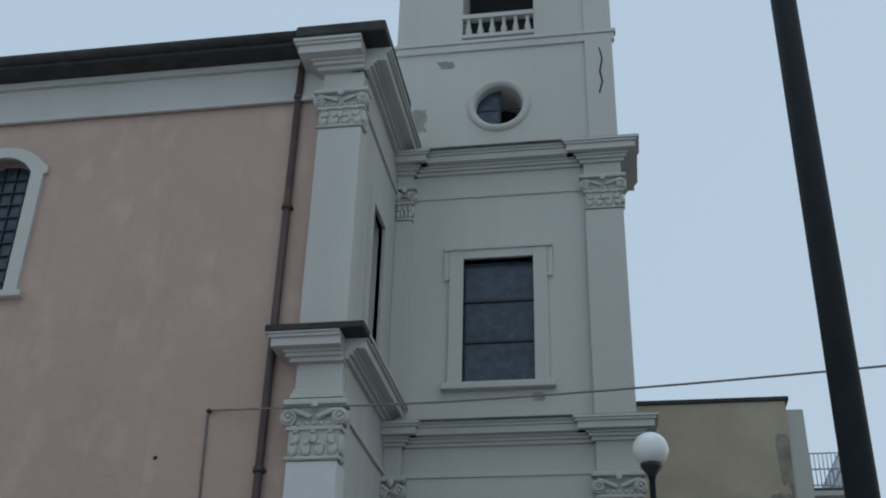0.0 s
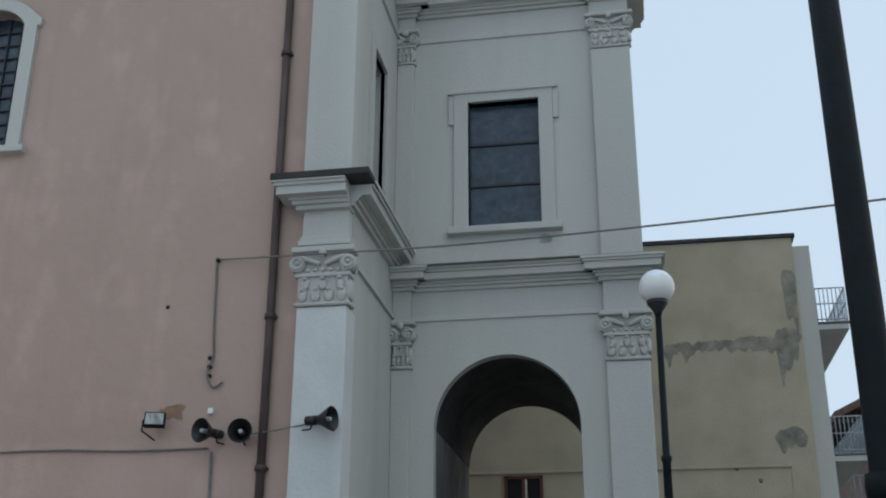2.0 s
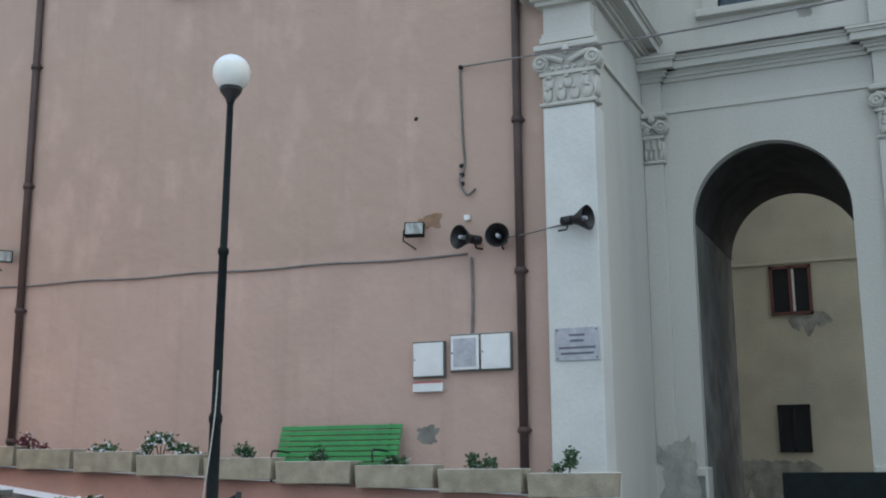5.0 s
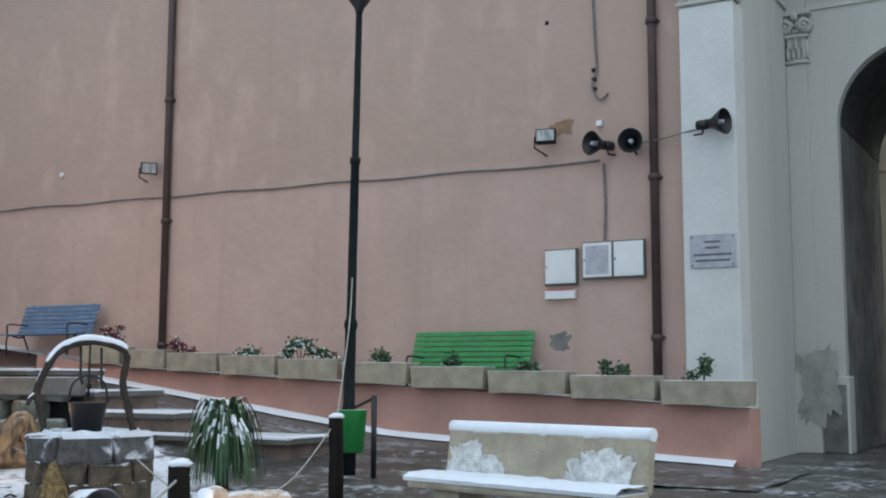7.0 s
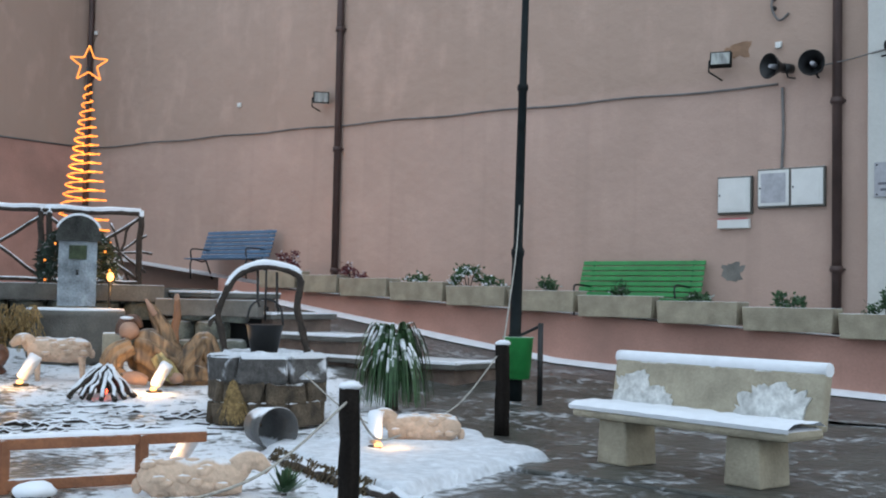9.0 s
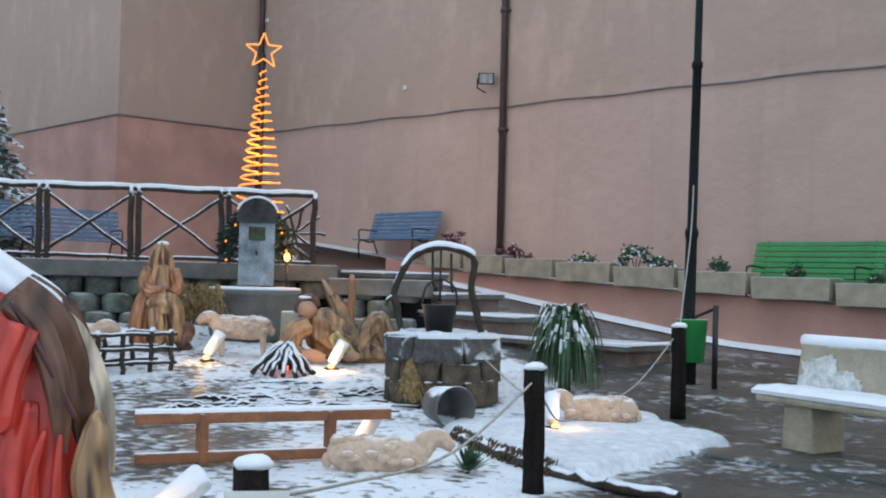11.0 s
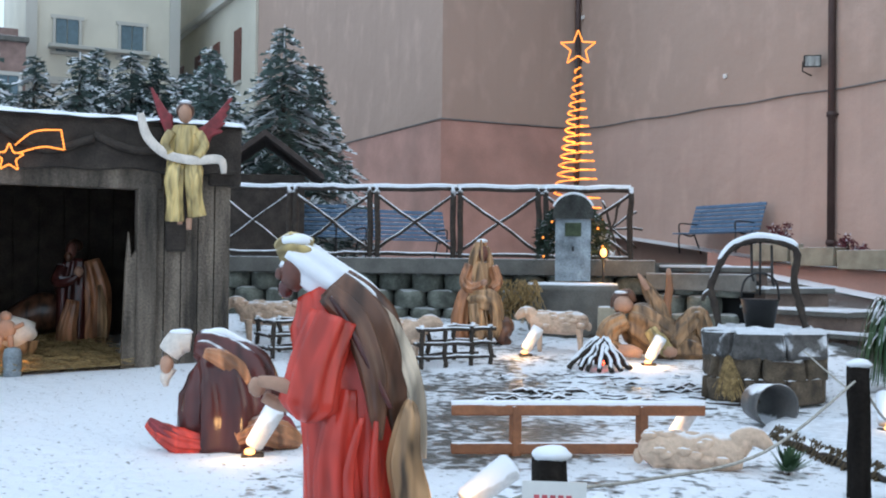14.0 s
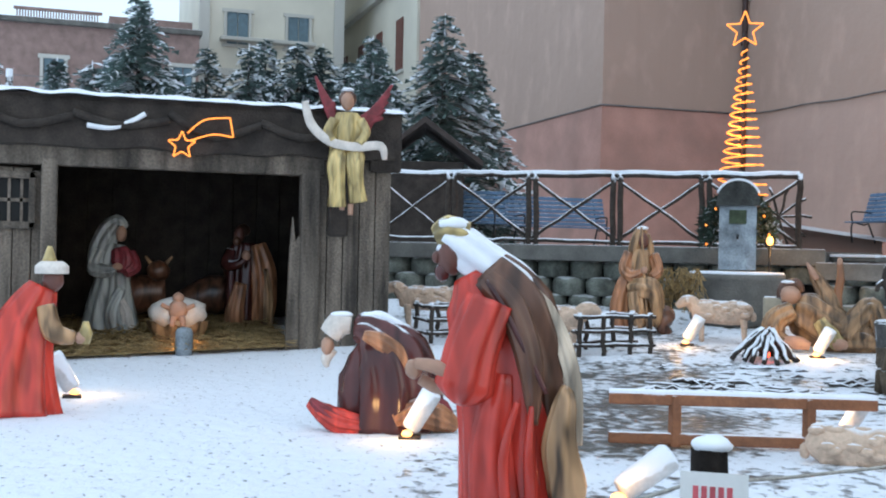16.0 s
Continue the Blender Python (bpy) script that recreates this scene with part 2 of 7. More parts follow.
def sweep(bm, pts, radii, sides=10, mat=0, flat=1.0, folds=0, depth=0.0, cap=True):
    """A tube along pts. flat squeezes it along y; folds and depth flute it."""
    pts = [Vector(p) for p in pts]
    rings = []
    side = None
    for i, p in enumerate(pts):
        d = (pts[min(i + 1, len(pts) - 1)] - pts[max(i - 1, 0)]).normalized()
        if side is None:
            side = Vector((0, 1, 0)) if abs(d.y) < 0.9 else Vector((1, 0, 0))
        side = (side - d * side.dot(d)).normalized()
        up = d.cross(side)
        r = radii[i] if isinstance(radii, (list, tuple)) else radii
        ring = []
        for k in range(sides):
            a = math.tau * k / sides
            q = r * (1 + depth * math.sin(folds * a + i * 0.09 + 0.8 * math.sin(2 * a + i * 0.05))) if folds else r
            ring.append(bm.verts.new(p + up * (math.cos(a) * q) + side * (math.sin(a) * q * flat)))
        rings.append(ring)
    for a, b in zip(rings, rings[1:]):
        for k in range(sides):
            f = bm.faces.new((a[k], a[(k + 1) % sides], b[(k + 1) % sides], b[k]))
            f.material_index, f.smooth = mat, True
    if cap:
        for ring in (rings[0][::-1], rings[-1]):
            bm.faces.new(ring).material_index = mat
    return bm


def curve(pts, n=6):
    """Points on a smooth line through pts."""
    pts = [Vector(p) for p in pts]
    out = []
    for i in range(len(pts) - 1):
        a, b, c, d = pts[max(i - 1, 0)], pts[i], pts[i + 1], pts[min(i + 2, len(pts) - 1)]
        for k in range(n):
            t = k / n
            out.append(0.5 * (2 * b + (c - a) * t + (2 * a - 5 * b + 4 * c - d) * t * t + (3 * b - a - 3 * c + d) * t ** 3))
    return out + [pts[-1]]


def blob(bm, c, r, mat=0, seg=12, rough=0.0):
    vs = bmesh.ops.create_uvsphere(bm, u_segments=seg, v_segments=max(6, seg * 2 // 3), radius=1)["verts"]
    for v in vs:
        k = 1 + rough * noise.noise(v.co * 2.3 + Vector(c) * 3.1)
        v.co = Vector(c) + Vector((v.co.x * r[0], v.co.y * r[1], v.co.z * r[2])) * k
    for f in {f for v in vs for f in v.link_faces}:
        f.material_index, f.smooth = mat, True
    return bm


def lathe(bm, profile, seg=20, mat=0, centre=(0, 0)):
    rings = [[bm.verts.new((centre[0] + r * math.cos(math.tau * k / seg), centre[1] + r * math.sin(math.tau * k / seg), z)) for k in range(seg)] for r, z in profile]
    for a, b in zip(rings, rings[1:]):
        for k in range(seg):
            f = bm.faces.new((a[k], a[(k + 1) % seg], b[(k + 1) % seg], b[k]))
            f.material_index, f.smooth = mat, True
    bm.faces.new(rings[0][::-1]).material_index = mat
    bm.faces.new(rings[-1]).material_index = mat
    return bm


def prism(bm, poly, y0, y1, mat=0):
    """An outline in x, z drawn out from y0 to y1."""
    a = [bm.verts.new((x, y0, z)) for x, z in poly]
    b = [bm.verts.new((x, y1, z)) for x, z in poly]
    bm.faces.new(a).material_index = mat
    bm.faces.new(b[::-1]).material_index = mat
    for k in range(len(a)):
        j = (k + 1) % len(a)
        bm.faces.new((a[k], b[k], b[j], a[j])).material_index = mat
    return bm


def arc(cx, cz, r, a0, a1, n=16):
    return [(cx + r * math.cos(radians(a0 + (a1 - a0) * k / n)), cz + r * math.sin(radians(a0 + (a1 - a0) * k / n))) for k in range(n + 1)]


def ragged(bm, x0, x1, z0, z1, y0, y1, seed, n=44, rough=0.5):
    """A flat patch with a torn outline."""
    pts = []
    for k in range(n):
        a = math.tau * k / n
        v = Vector((math.cos(a) * 1.3, math.sin(a) * 1.3, seed * 7.7))
        r = 1 + rough * noise.noise(v) + rough * 0.6 * noise.noise(v * 3.1) + rough * 0.35 * noise.noise(v * 8)
        pts.append(((x0 + x1) / 2 + (x1 - x0) / 2 * r * math.copysign(abs(math.cos(a)) ** 0.6, math.cos(a)), (z0 + z1) / 2 + (z1 - z0) / 2 * r * math.copysign(abs(math.sin(a)) ** 0.6, math.sin(a))))
    return prism(bm, pts, y0, y1)


def ground_z(x, y):
    u = -0.85 * x + 0.53 * y - 11
    return 0.07 * max(0.0, u) if u < 8 else 0.56


def facing(x, y, z=None, turn=0.0):
    """A pose on the ground whose local y points away from where the viewer stands."""
    return pose(x, y, ground_z(x, y) if z is None else z, 0, 0, math.degrees(math.atan2(-x, y)) + turn)


# ---- ground ----
def height(x, y):
    return 0.02 * noise.noise(Vector((x * 1.3, y * 1.3, 0))) + 0.02 * noise.noise(Vector((x * 0.4, y * 0.4, 3)))


def sheet(x0, x1, y0, y1, nx, ny, z):
    bm = B()
    g = [[bm.verts.new((x0 + (x1 - x0) * i / nx, y0 + (y1 - y0) * j / ny, 0)) for j in range(ny + 1)] for i in range(nx + 1)]
    for row in g:
        for v in row:
            v.co.z = z(v.co.x, v.co.y)
    for i in range(nx):
        for j in range(ny):
            bm.faces.new((g[i][j], g[i + 1][j], g[i + 1][j + 1], g[i][j + 1])).smooth = True
    return bm


def ground_material():
    m = material("wet asphalt with lying snow", (0.07, 0.07, 0.062), 0.5, 0.45, 1.2, 0.5, grain=60)
    n, l = m.node_tree.nodes, m.node_tree.links
    b = n["Principled BSDF"]
    geo = n.new("ShaderNodeNewGeometry")
    parts = n.new("ShaderNodeSeparateXYZ")
    l.new(geo.outputs["Position"], parts.inputs[0])
    old = b.inputs["Base Color"].links[0].from_socket

    def fit(src, a, c, lo=0.0, hi=1.0):
        r = n.new("ShaderNodeMapRange")
        r.inputs[1].default_value, r.inputs[2].default_value, r.inputs[3].default_value, r.inputs[4].default_value = a, c, lo, hi
        l.new(src, r.inputs[0])
        return r.outputs[0]

    def calc(op, p, q):
        k = n.new("ShaderNodeMath")
        k.operation = op
        for i, v in enumerate((p, q)):
            if isinstance(v, (int, float)):
                k.inputs[i].default_value = v
            else:
                l.new(v, k.inputs[i])
        return k.outputs[0]

    def patches(scale, detail=7):
        k = n.new("ShaderNodeTexNoise")
        k.inputs["Scale"].default_value, k.inputs["Detail"].default_value = scale, detail
        l.new(geo.outputs["Position"], k.inputs[0])
        return k.outputs[0]

    # Snow lies thick on the lawn before the hut, broken on the yard, trodden to slush on the path, in crumbs on the street.
    X, Y = parts.outputs[0], parts.outputs[1]

    def plane(a, b, c):
        return calc("ADD", calc("ADD", calc("MULTIPLY", X, a), calc("MULTIPLY", Y, b)), c)

    lawn = fit(calc("ADD", plane(0.28, 1.0, 0.0), calc("MULTIPLY", calc("SUBTRACT", patches(1.6, 4), 0.5), 1.2)), 0.3, -0.1)
    street = calc("MAXIMUM", plane(1.0, 0.16, 4.0), plane(0.5, 0.9, -4.76))
    yard = calc("MULTIPLY", fit(street, 0.15, -0.1), fit(Y, 14.0, 12.5))
    across = calc("ABSOLUTE", plane(0.44, 0.9, -0.5), 0.0)
    along = plane(-0.9, 0.44, -7.9)
    trod = calc("MULTIPLY", fit(across, 1.25, 0.5), calc("MULTIPLY", fit(along, -0.9, 0.2), fit(along, 5.6, 4.4)))
    want = calc("ADD", calc("MULTIPLY", lawn, 0.2), calc("SUBTRACT", calc("MULTIPLY", yard, 0.15), calc("MULTIPLY", trod, 0.1)))
    mixn = calc("ADD", calc("MULTIPLY", patches(1.3), 0.45), calc("MULTIPLY", patches(9.0, 10), 0.55))
    most = calc("MAXIMUM", fit(calc("MAXIMUM", yard, lawn), 0.0, 1.0, 0.5, 1.0), 0.0)
    cover = calc("MULTIPLY", fit(calc("ADD", mixn, want), 0.525, 0.615), calc("SUBTRACT", most, calc("MULTIPLY", trod, 0.25)))
    # Leaf crumbs and grass tips show through.
    cover = calc("MULTIPLY", cover, fit(patches(19.0, 5), 0.715, 0.635))
    mix = n.new("ShaderNodeMix")
    mix.data_type = "RGBA"
    mix.inputs[7].default_value = (0.83, 0.86, 0.91, 1)
    l.new(cover, mix.inputs[0]), l.new(old, mix.inputs[6])
    l.new(mix.outputs[2], b.inputs["Base Color"])
    l.new(fit(cover, 0, 1, 0.3, 0.75), b.inputs["Roughness"])
    thick = n.new("ShaderNodeBump")
    thick.inputs["Strength"].default_value, thick.inputs["Distance"].default_value = 0.9, 0.06
    l.new(calc("ADD", calc("MULTIPLY", cover, 0.8), patches(6.0, 8)), thick.inputs["Height"])
    l.new(b.inputs["Normal"].links[0].from_socket, thick.inputs["Normal"])
    l.new(thick.outputs[0], b.inputs["Normal"])
    return m


GROUND = ground_material()
solid("ground", sheet(-26, 14, -14, 30, 150, 160, lambda x, y: ground_z(x, y) * (1 if y < 14 else max(0, 1 - (y - 14) / 2)) + height(x, y)), GROUND, "wet grey asphalt yard half covered with fresh snow", "ground", "structure")
solid("ground", sheet(-400, 400, -400, 400, 8, 8, lambda x, y: -0.35), GROUND, "snowy ground reaching the horizon", "ground", "structure")


# ---- church nave wall ----
WALL_Y = 17.3
terrace = lambda x: 0.66 - 0.048 * x + (0.06 * (-17 - x) if x < -17 else 0)


def nave():
    wall = thing("wall_nave", "tall pink rendered side wall of a church", "wall", kind="structure")
    x0, x1 = -26.35, -4.9
    wx0, wx1, wz0, wz1 = -12.95, -11.6, 10.95, 13.6
    y0, y1 = WALL_Y, WALL_Y + 0.6
    for a, b in ((x0, -23.2), (-21.85, wx0), (wx1, x1)):
        part("wall", box(B(), a, b, y0, y1, 0, 14.9), PLASTER_PINK, wall)
    for a, b in ((-23.2, -21.85), (wx0, wx1)):
        part("wall", box(B(), a, b, y0, y1, 0, wz0), PLASTER_PINK, wall)
        c = (a + b) / 2
        bm = B()
        prism(bm, [(a, 14.9), (a, wz1)] + arc(c, wz1 - 0.35, 0.76, 152.5, 27.5, 10) + [(b, wz1), (b, 14.9)], y0, y1)
        part("wall", bm, PLASTER_PINK, wall)
    bm = B()
    box(bm, x0, x1, y0 - 0.05, y1, 14.9, 15.9)
    box(bm, x0, x1, y0 - 0.13, y0 - 0.05, 14.86, 15.0, 0.02)
    box(bm, x0, x1, y0 - 0.16, y0 - 0.05, 15.75, 15.9, 0.02)
    part("frieze", bm, STUCCO, wall, "off-white plaster frieze under the eaves")
    bm = B()
    box(bm, x0, x1 + 0.2, y0 - 0.62, y1, 15.9, 16.08, 0.03)
    sweep(bm, [(x0, y0 - 0.62, 16.1), (x1 + 0.1, y0 - 0.62, 16.1)], 0.13, 10)
    part("gutter", bm, GUTTER, wall, "blackened eaves gutter")
    bm = prism(B(), [(x0, 16.08), (x1, 16.08), (x1, 16.25), (x0, 16.25)], y0 - 0.5, y0 + 4)
    part("roof", bm, ROOF_TILE, wall)
    for a, b in ((-23.2, -21.85), (wx0, wx1)):
        c = (a + b) / 2
        win = thing("window_nave", "", "")
        win.parent = wall
        bm = B()
        outer = [(a - 0.28, wz0 - 0.1), (a - 0.28, wz1 - 0.05), (a - 0.36, wz1 - 0.05), (a - 0.36, wz1 + 0.1)] + arc(c, wz1 - 0.5, 1.15, 140, 40, 10) + [(b + 0.36, wz1 + 0.1), (b + 0.36, wz1 - 0.05), (b + 0.28, wz1 - 0.05), (b + 0.28, wz0 - 0.1)]
        inner = [(b, wz0), (b, wz1)] + arc(c, wz1 - 0.35, 0.76, 27.5, 152.5, 10) + [(a, wz1), (a, wz0)]
        prism(bm, outer + [(b, wz0 - 0.1)] + inner + [(a, wz0 - 0.1)], y0 - 0.09, y0 + 0.2)
        box(bm, a - 0.42, b + 0.42, y0 - 0.18, y0 + 0.1, wz0 - 0.24, wz0 - 0.1, 0.02)
        part("frame", bm, STUCCO, win, "off-white moulded window surround")
        part("pane", box(B(), a, b, y0 + 0.3, y0 + 0.34, wz0, wz1 + 0.45), GLASS, win, "dark leaded glass")
        bm = B()
        for k in range(1, 5):
            box(bm, a + k * 0.27 - 0.012, a + k * 0.27 + 0.012, y0 + 0.26, y0 + 0.29, wz0, wz1 + 0.4)
        for k in range(1, 10):
            box(bm, a, b, y0 + 0.25, y0 + 0.28, wz0 + k * 0.3 - 0.012, wz0 + k * 0.3 + 0.012)
        part("lattice", bm, BLACK, win)


nave()
for px in (-6.05, -16.78, -26.15):
    ob = thing("downpipe", "brown metal downpipe fixed to the pink church wall", "downpipe", pose(px, WALL_Y - 0.09, 0), "downpipes on the church wall")
    zb = terrace(px)
    part("pipe", sweep(B(), [(0, 0, zb), (0, 0, 15.9)], 0.075, 10), PIPE, ob)
    for k in range(6):
        part("collar", sweep(B(), [(0, 0, 1.9 + k * 2.6), (0, 0, 2.0 + k * 2.6)], 0.1, 10), PIPE, ob)
        part("bracket", box(B(), -0.11, 0.11, 0.0, 0.09, 1.93 + k * 2.6, 1.97 + k * 2.6), PIPE, ob)


# ---- transept that steps forward ----
def transept():
    t = thing("wall_transept", "tall pink church wing with a salmon lower part", "wall", kind="structure")
    part("upper_wall", box(B(), -43, -26.35, 13.1, 17.9, 5.26, 17), PLASTER_PINK, t)
    part("lower_wall", box(B(), -43, -26.32, 13.07, 17.9, 0, 5.24), PLASTER_SALMON, t, "salmon painted lower wall")
    bm = B()
    sweep(bm, [(-26.30, 17.2, 5.27), (-26.30, 13.05, 5.27)], 0.022, 6)
    sweep(bm, [(-26.30, 13.05, 5.27), (-43, 13.05, 5.27)], 0.022, 6)
    part("cable", bm, WIRE, t)


transept()


# ---- capitals and cornices ----
def capital(bm, x0, x1, y0, y1, z0, z1):
    """Composite capital: necking, a carved bell with two rows of leaves, corner volutes under a thin abacus."""
    h, w = z1 - z0, x1 - x0
    cx = (x0 + x1) / 2
    sweep(bm, [(x0 - 0.02, y0 - 0.01, z0 + h * 0.04), (x1 + 0.02, y0 - 0.01, z0 + h * 0.04)], h * 0.035, 8)
    sweep(bm, [(x1 + 0.01, y0, z0 + h * 0.04), (x1 + 0.01, y1, z0 + h * 0.04)], h * 0.035, 8)
    box(bm, x0 + 0.02, x1 - 0.02, y0 + 0.02, y1, z0 + h * 0.06, z1 - h * 0.1)
    box(bm, x0 - 0.03, x1 + 0.03, y0 - 0.03, y1, z0 + h * 0.5, z0 + h * 0.57, 0.012)
    box(bm, x0 - 0.1, x1 + 0.1, y0 - 0.1, y1, z1 - h * 0.1, z1, 0.025)
    for k in range(4):
        u = x0 + w * (k + 0.5) / 4
        blob(bm, (u, y0, z0 + h * 0.19), (w * 0.1, 0.045, h * 0.11), 0, 8, 0.3)
        blob(bm, (u, y0 - 0.045, z0 + h * 0.28), (w * 0.05, 0.035, h * 0.035), 0, 6)
    for k in range(3):
        u = x0 + w * (k + 0.5) / 3
        blob(bm, (u, y0, z0 + h * 0.37), (w * 0.09, 0.04, h * 0.1), 0, 8, 0.4)
        blob(bm, (u, y0 - 0.04, z0 + h * 0.46), (w * 0.06, 0.04, h * 0.03), 0, 6)
    for k in range(7):
        blob(bm, (x0 + w * (k + 0.5) / 7, y0 - 0.03, z0 + h * 0.6), (w * 0.045, 0.03, h * 0.035), 0, 6)
    for u, sg in ((x0 + 0.01, -1), (x1 - 0.01, 1)):
        sweep(bm, [(u, y0 - 0.07, z0 + h * 0.71), (u, y0 + 0.16, z0 + h * 0.71)], h * 0.13, 14)
        sweep(bm, [(u + h * 0.085 * math.cos(a * 0.55), y0 - 0.08, z0 + h * 0.71 + h * 0.085 * math.sin(a * 0.55)) for a in range(13)], h * 0.025, 6)
        blob(bm, (u, y0 - 0.09, z0 + h * 0.71), (h * 0.035, 0.03, h * 0.035), 0, 6)
        sweep(bm, curve([(u, y0 - 0.05, z0 + h * 0.84), (u - sg * w * 0.2, y0 - 0.05, z0 + h * 0.78), (cx + sg * w * 0.06, y0 - 0.03, z0 + h * 0.7)]), h * 0.04, 8)
    for yy in (y0 + 0.08, y1 - 0.06):
        sweep(bm, [(x1 - 0.05, yy, z0 + h * 0.71), (x1 + 0.07, yy, z0 + h * 0.71)], h * 0.12, 12)
    for k in range(3):
        blob(bm, (x1, y0 + (y1 - y0) * (k + 0.5) / 3, z0 + h * 0.28), (0.05, 0.05, h * 0.16), 0, 8, 0.4)
    blob(bm, (cx, y0 - 0.08, z0 + h * 0.88), (0.07, 0.05, h * 0.08), 0, 8)
    return bm


STEPS = ((0.00, 0.08, 0.08), (0.08, 0.15, 0.15), (0.15, 0.20, 0.20), (0.20, 0.36, 0.38), (0.36, 0.42, 0.43), (0.42, 0.48, 0.47))


def cornice(bm, x0, x1, y, z, k=1.0, left=0, right=0, back=0.3):
    for a, b, d in STEPS:
        box(bm, x0 - d * k * left, x1 + d * k * right, y - d * k, y + back, z + a * k, z + b * k)


def cornice_side(bm, x, y0, y1, z, k=1.0, sign=1, back=0.3):
    for a, b, d in STEPS:
        e = x + sign * d * k
        box(bm, min(x - sign * back, e), max(x - sign * back, e), y0, y1, z + a * k, z + b * k)


# ---- corner pier of the facade ----
SIDE_X, FRONT_Y, PIER_Y = -4.65, 20.6, 17.02


def pier():
    t = thing("corner_pier", "off-white stucco corner pier with two storeys of pilasters", "pilaster", kind="structure")
    # Lighter copy of the stucco: the pier's stronger light is put into colour.
    bm = B()
    box(bm, -5.53, SIDE_X, PIER_Y, WALL_Y + 0.3, 0, 7.22, 0.02)
    box(bm, -5.6, SIDE_X + 0.08, PIER_Y - 0.1, WALL_Y + 0.3, 0, 1.25, 0.03)
    part("lower_shaft", bm, STUCCO_LIT, t, "lower shaft in a stucco lightened for its brighter light")
    bm = B()
    box(bm, -5.5, SIDE_X - 0.03, PIER_Y + 0.05, WALL_Y + 0.3, 7.22, 9.0)
    box(bm, -5.56, SIDE_X + 0.03, PIER_Y - 0.03, WALL_Y + 0.1, 8.34, 8.44, 0.012)
    box(bm, -5.53, SIDE_X + 0.01, PIER_Y, WALL_Y + 0.1, 8.44, 8.52, 0.012)
    box(bm, -5.53, SIDE_X, PIER_Y, WALL_Y + 0.3, 9.56, 14.0, 0.02)
    box(bm, -5.5, SIDE_X - 0.03, PIER_Y + 0.05, WALL_Y + 0.3, 14.0, 15.9)
    part("shaft", bm, STUCCO, t)
    part("capital", capital(B(), -5.55, SIDE_X + 0.02, PIER_Y, WALL_Y, 7.22, 8.3), STUCCO, t)
    part("capital", capital(B(), -5.55, SIDE_X + 0.02, PIER_Y, WALL_Y, 14.0, 14.9), STUCCO, t)
    bm = B()
    cornice(bm, -5.53, SIDE_X, PIER_Y, 9.0, 0.95, 1, 0)
    part("cornice", bm, STUCCO, t)
    bm = B()
    box(bm, -5.99, SIDE_X + 0.43, PIER_Y - 0.47, WALL_Y, 9.43, 9.56, 0.02)
    part("ledge", bm, GUTTER, t, "blackened weathered ledge")
    bm = B()
    cornice(bm, -5.53, SIDE_X, PIER_Y, 15.38, 1.1, 1, 0)
    part("upper_cornice", bm, STUCCO, t)
    part("upper_ledge", box(B(), -6.0, SIDE_X + 0.5, PIER_Y - 0.56, WALL_Y + 2, 15.915, 16.18, 0.04), GUTTER, t, "blackened roof edge")


pier()


def flank():
    t = thing("wall_flank", "off-white stucco side wall between nave pier and tower", "wall", kind="structure")
    a, b = PIER_Y + 0.28, FRONT_Y
    bm = B()
    w0, w1, h0, h1 = 18.3, 19.35, 10.1, 13.0
    x0, x1 = SIDE_X - 0.6, SIDE_X - 0.004
    box(bm, x0, x1, a, b, 0, h0), box(bm, x0, x1, a, b, h1, 15.4)
    box(bm, x0, x1, a, w0, h0, h1), box(bm, x0, x1, w1, b, h0, h1)
    part("wall", bm, STUCCO, t)
    bm = B()
    for yy0, yy1, zz0, zz1 in ((w0 - 0.22, w0, h0 - 0.1, h1 + 0.22), (w1, w1 + 0.22, h0 - 0.1, h1 + 0.22), (w0, w1, h1, h1 + 0.22), (w0 - 0.3, w1 + 0.3, h0 - 0.26, h0 - 0.1)):
        box(bm, SIDE_X - 0.1, SIDE_X + 0.07, yy0, yy1, zz0, zz1, 0.012)
    part("window_surround", bm, STUCCO, t)
    part("pane", box(B(), SIDE_X - 0.4, SIDE_X - 0.36, w0, w1, h0, h1), GLASS, t, "dark window glass")
    bm = B()
    cornice_side(bm, SIDE_X, PIER_Y - 0.001, b, 9.05, 0.95)
    box(bm, SIDE_X - 0.1, SIDE_X + 0.05, a, b, 8.05, 8.16, 0.01)
    part("cornice", bm, STUCCO, t)
    bm = B()
    cornice_side(bm, SIDE_X, PIER_Y - 0.001, b, 15.38, 1.1)
    box(bm, SIDE_X - 0.1, SIDE_X + 0.05, a, b, 14.5, 14.6, 0.01)
    part("upper_cornice", bm, STUCCO, t)


flank()


# Grey for bare base stones and for passage walls with shade painted in.
SHADE_AND_STONE_GREY = material("grey of base stones and shaded passage walls", (0.19, 0.185, 0.17), 0.9, 0.4, 2.2, 0.4, stain=(0.09, 0.088, 0.08))
STUCCO_STAIN = material("stained stucco", (0.33, 0.32, 0.285), 0.9, 0.3, 3.0, 0.3)


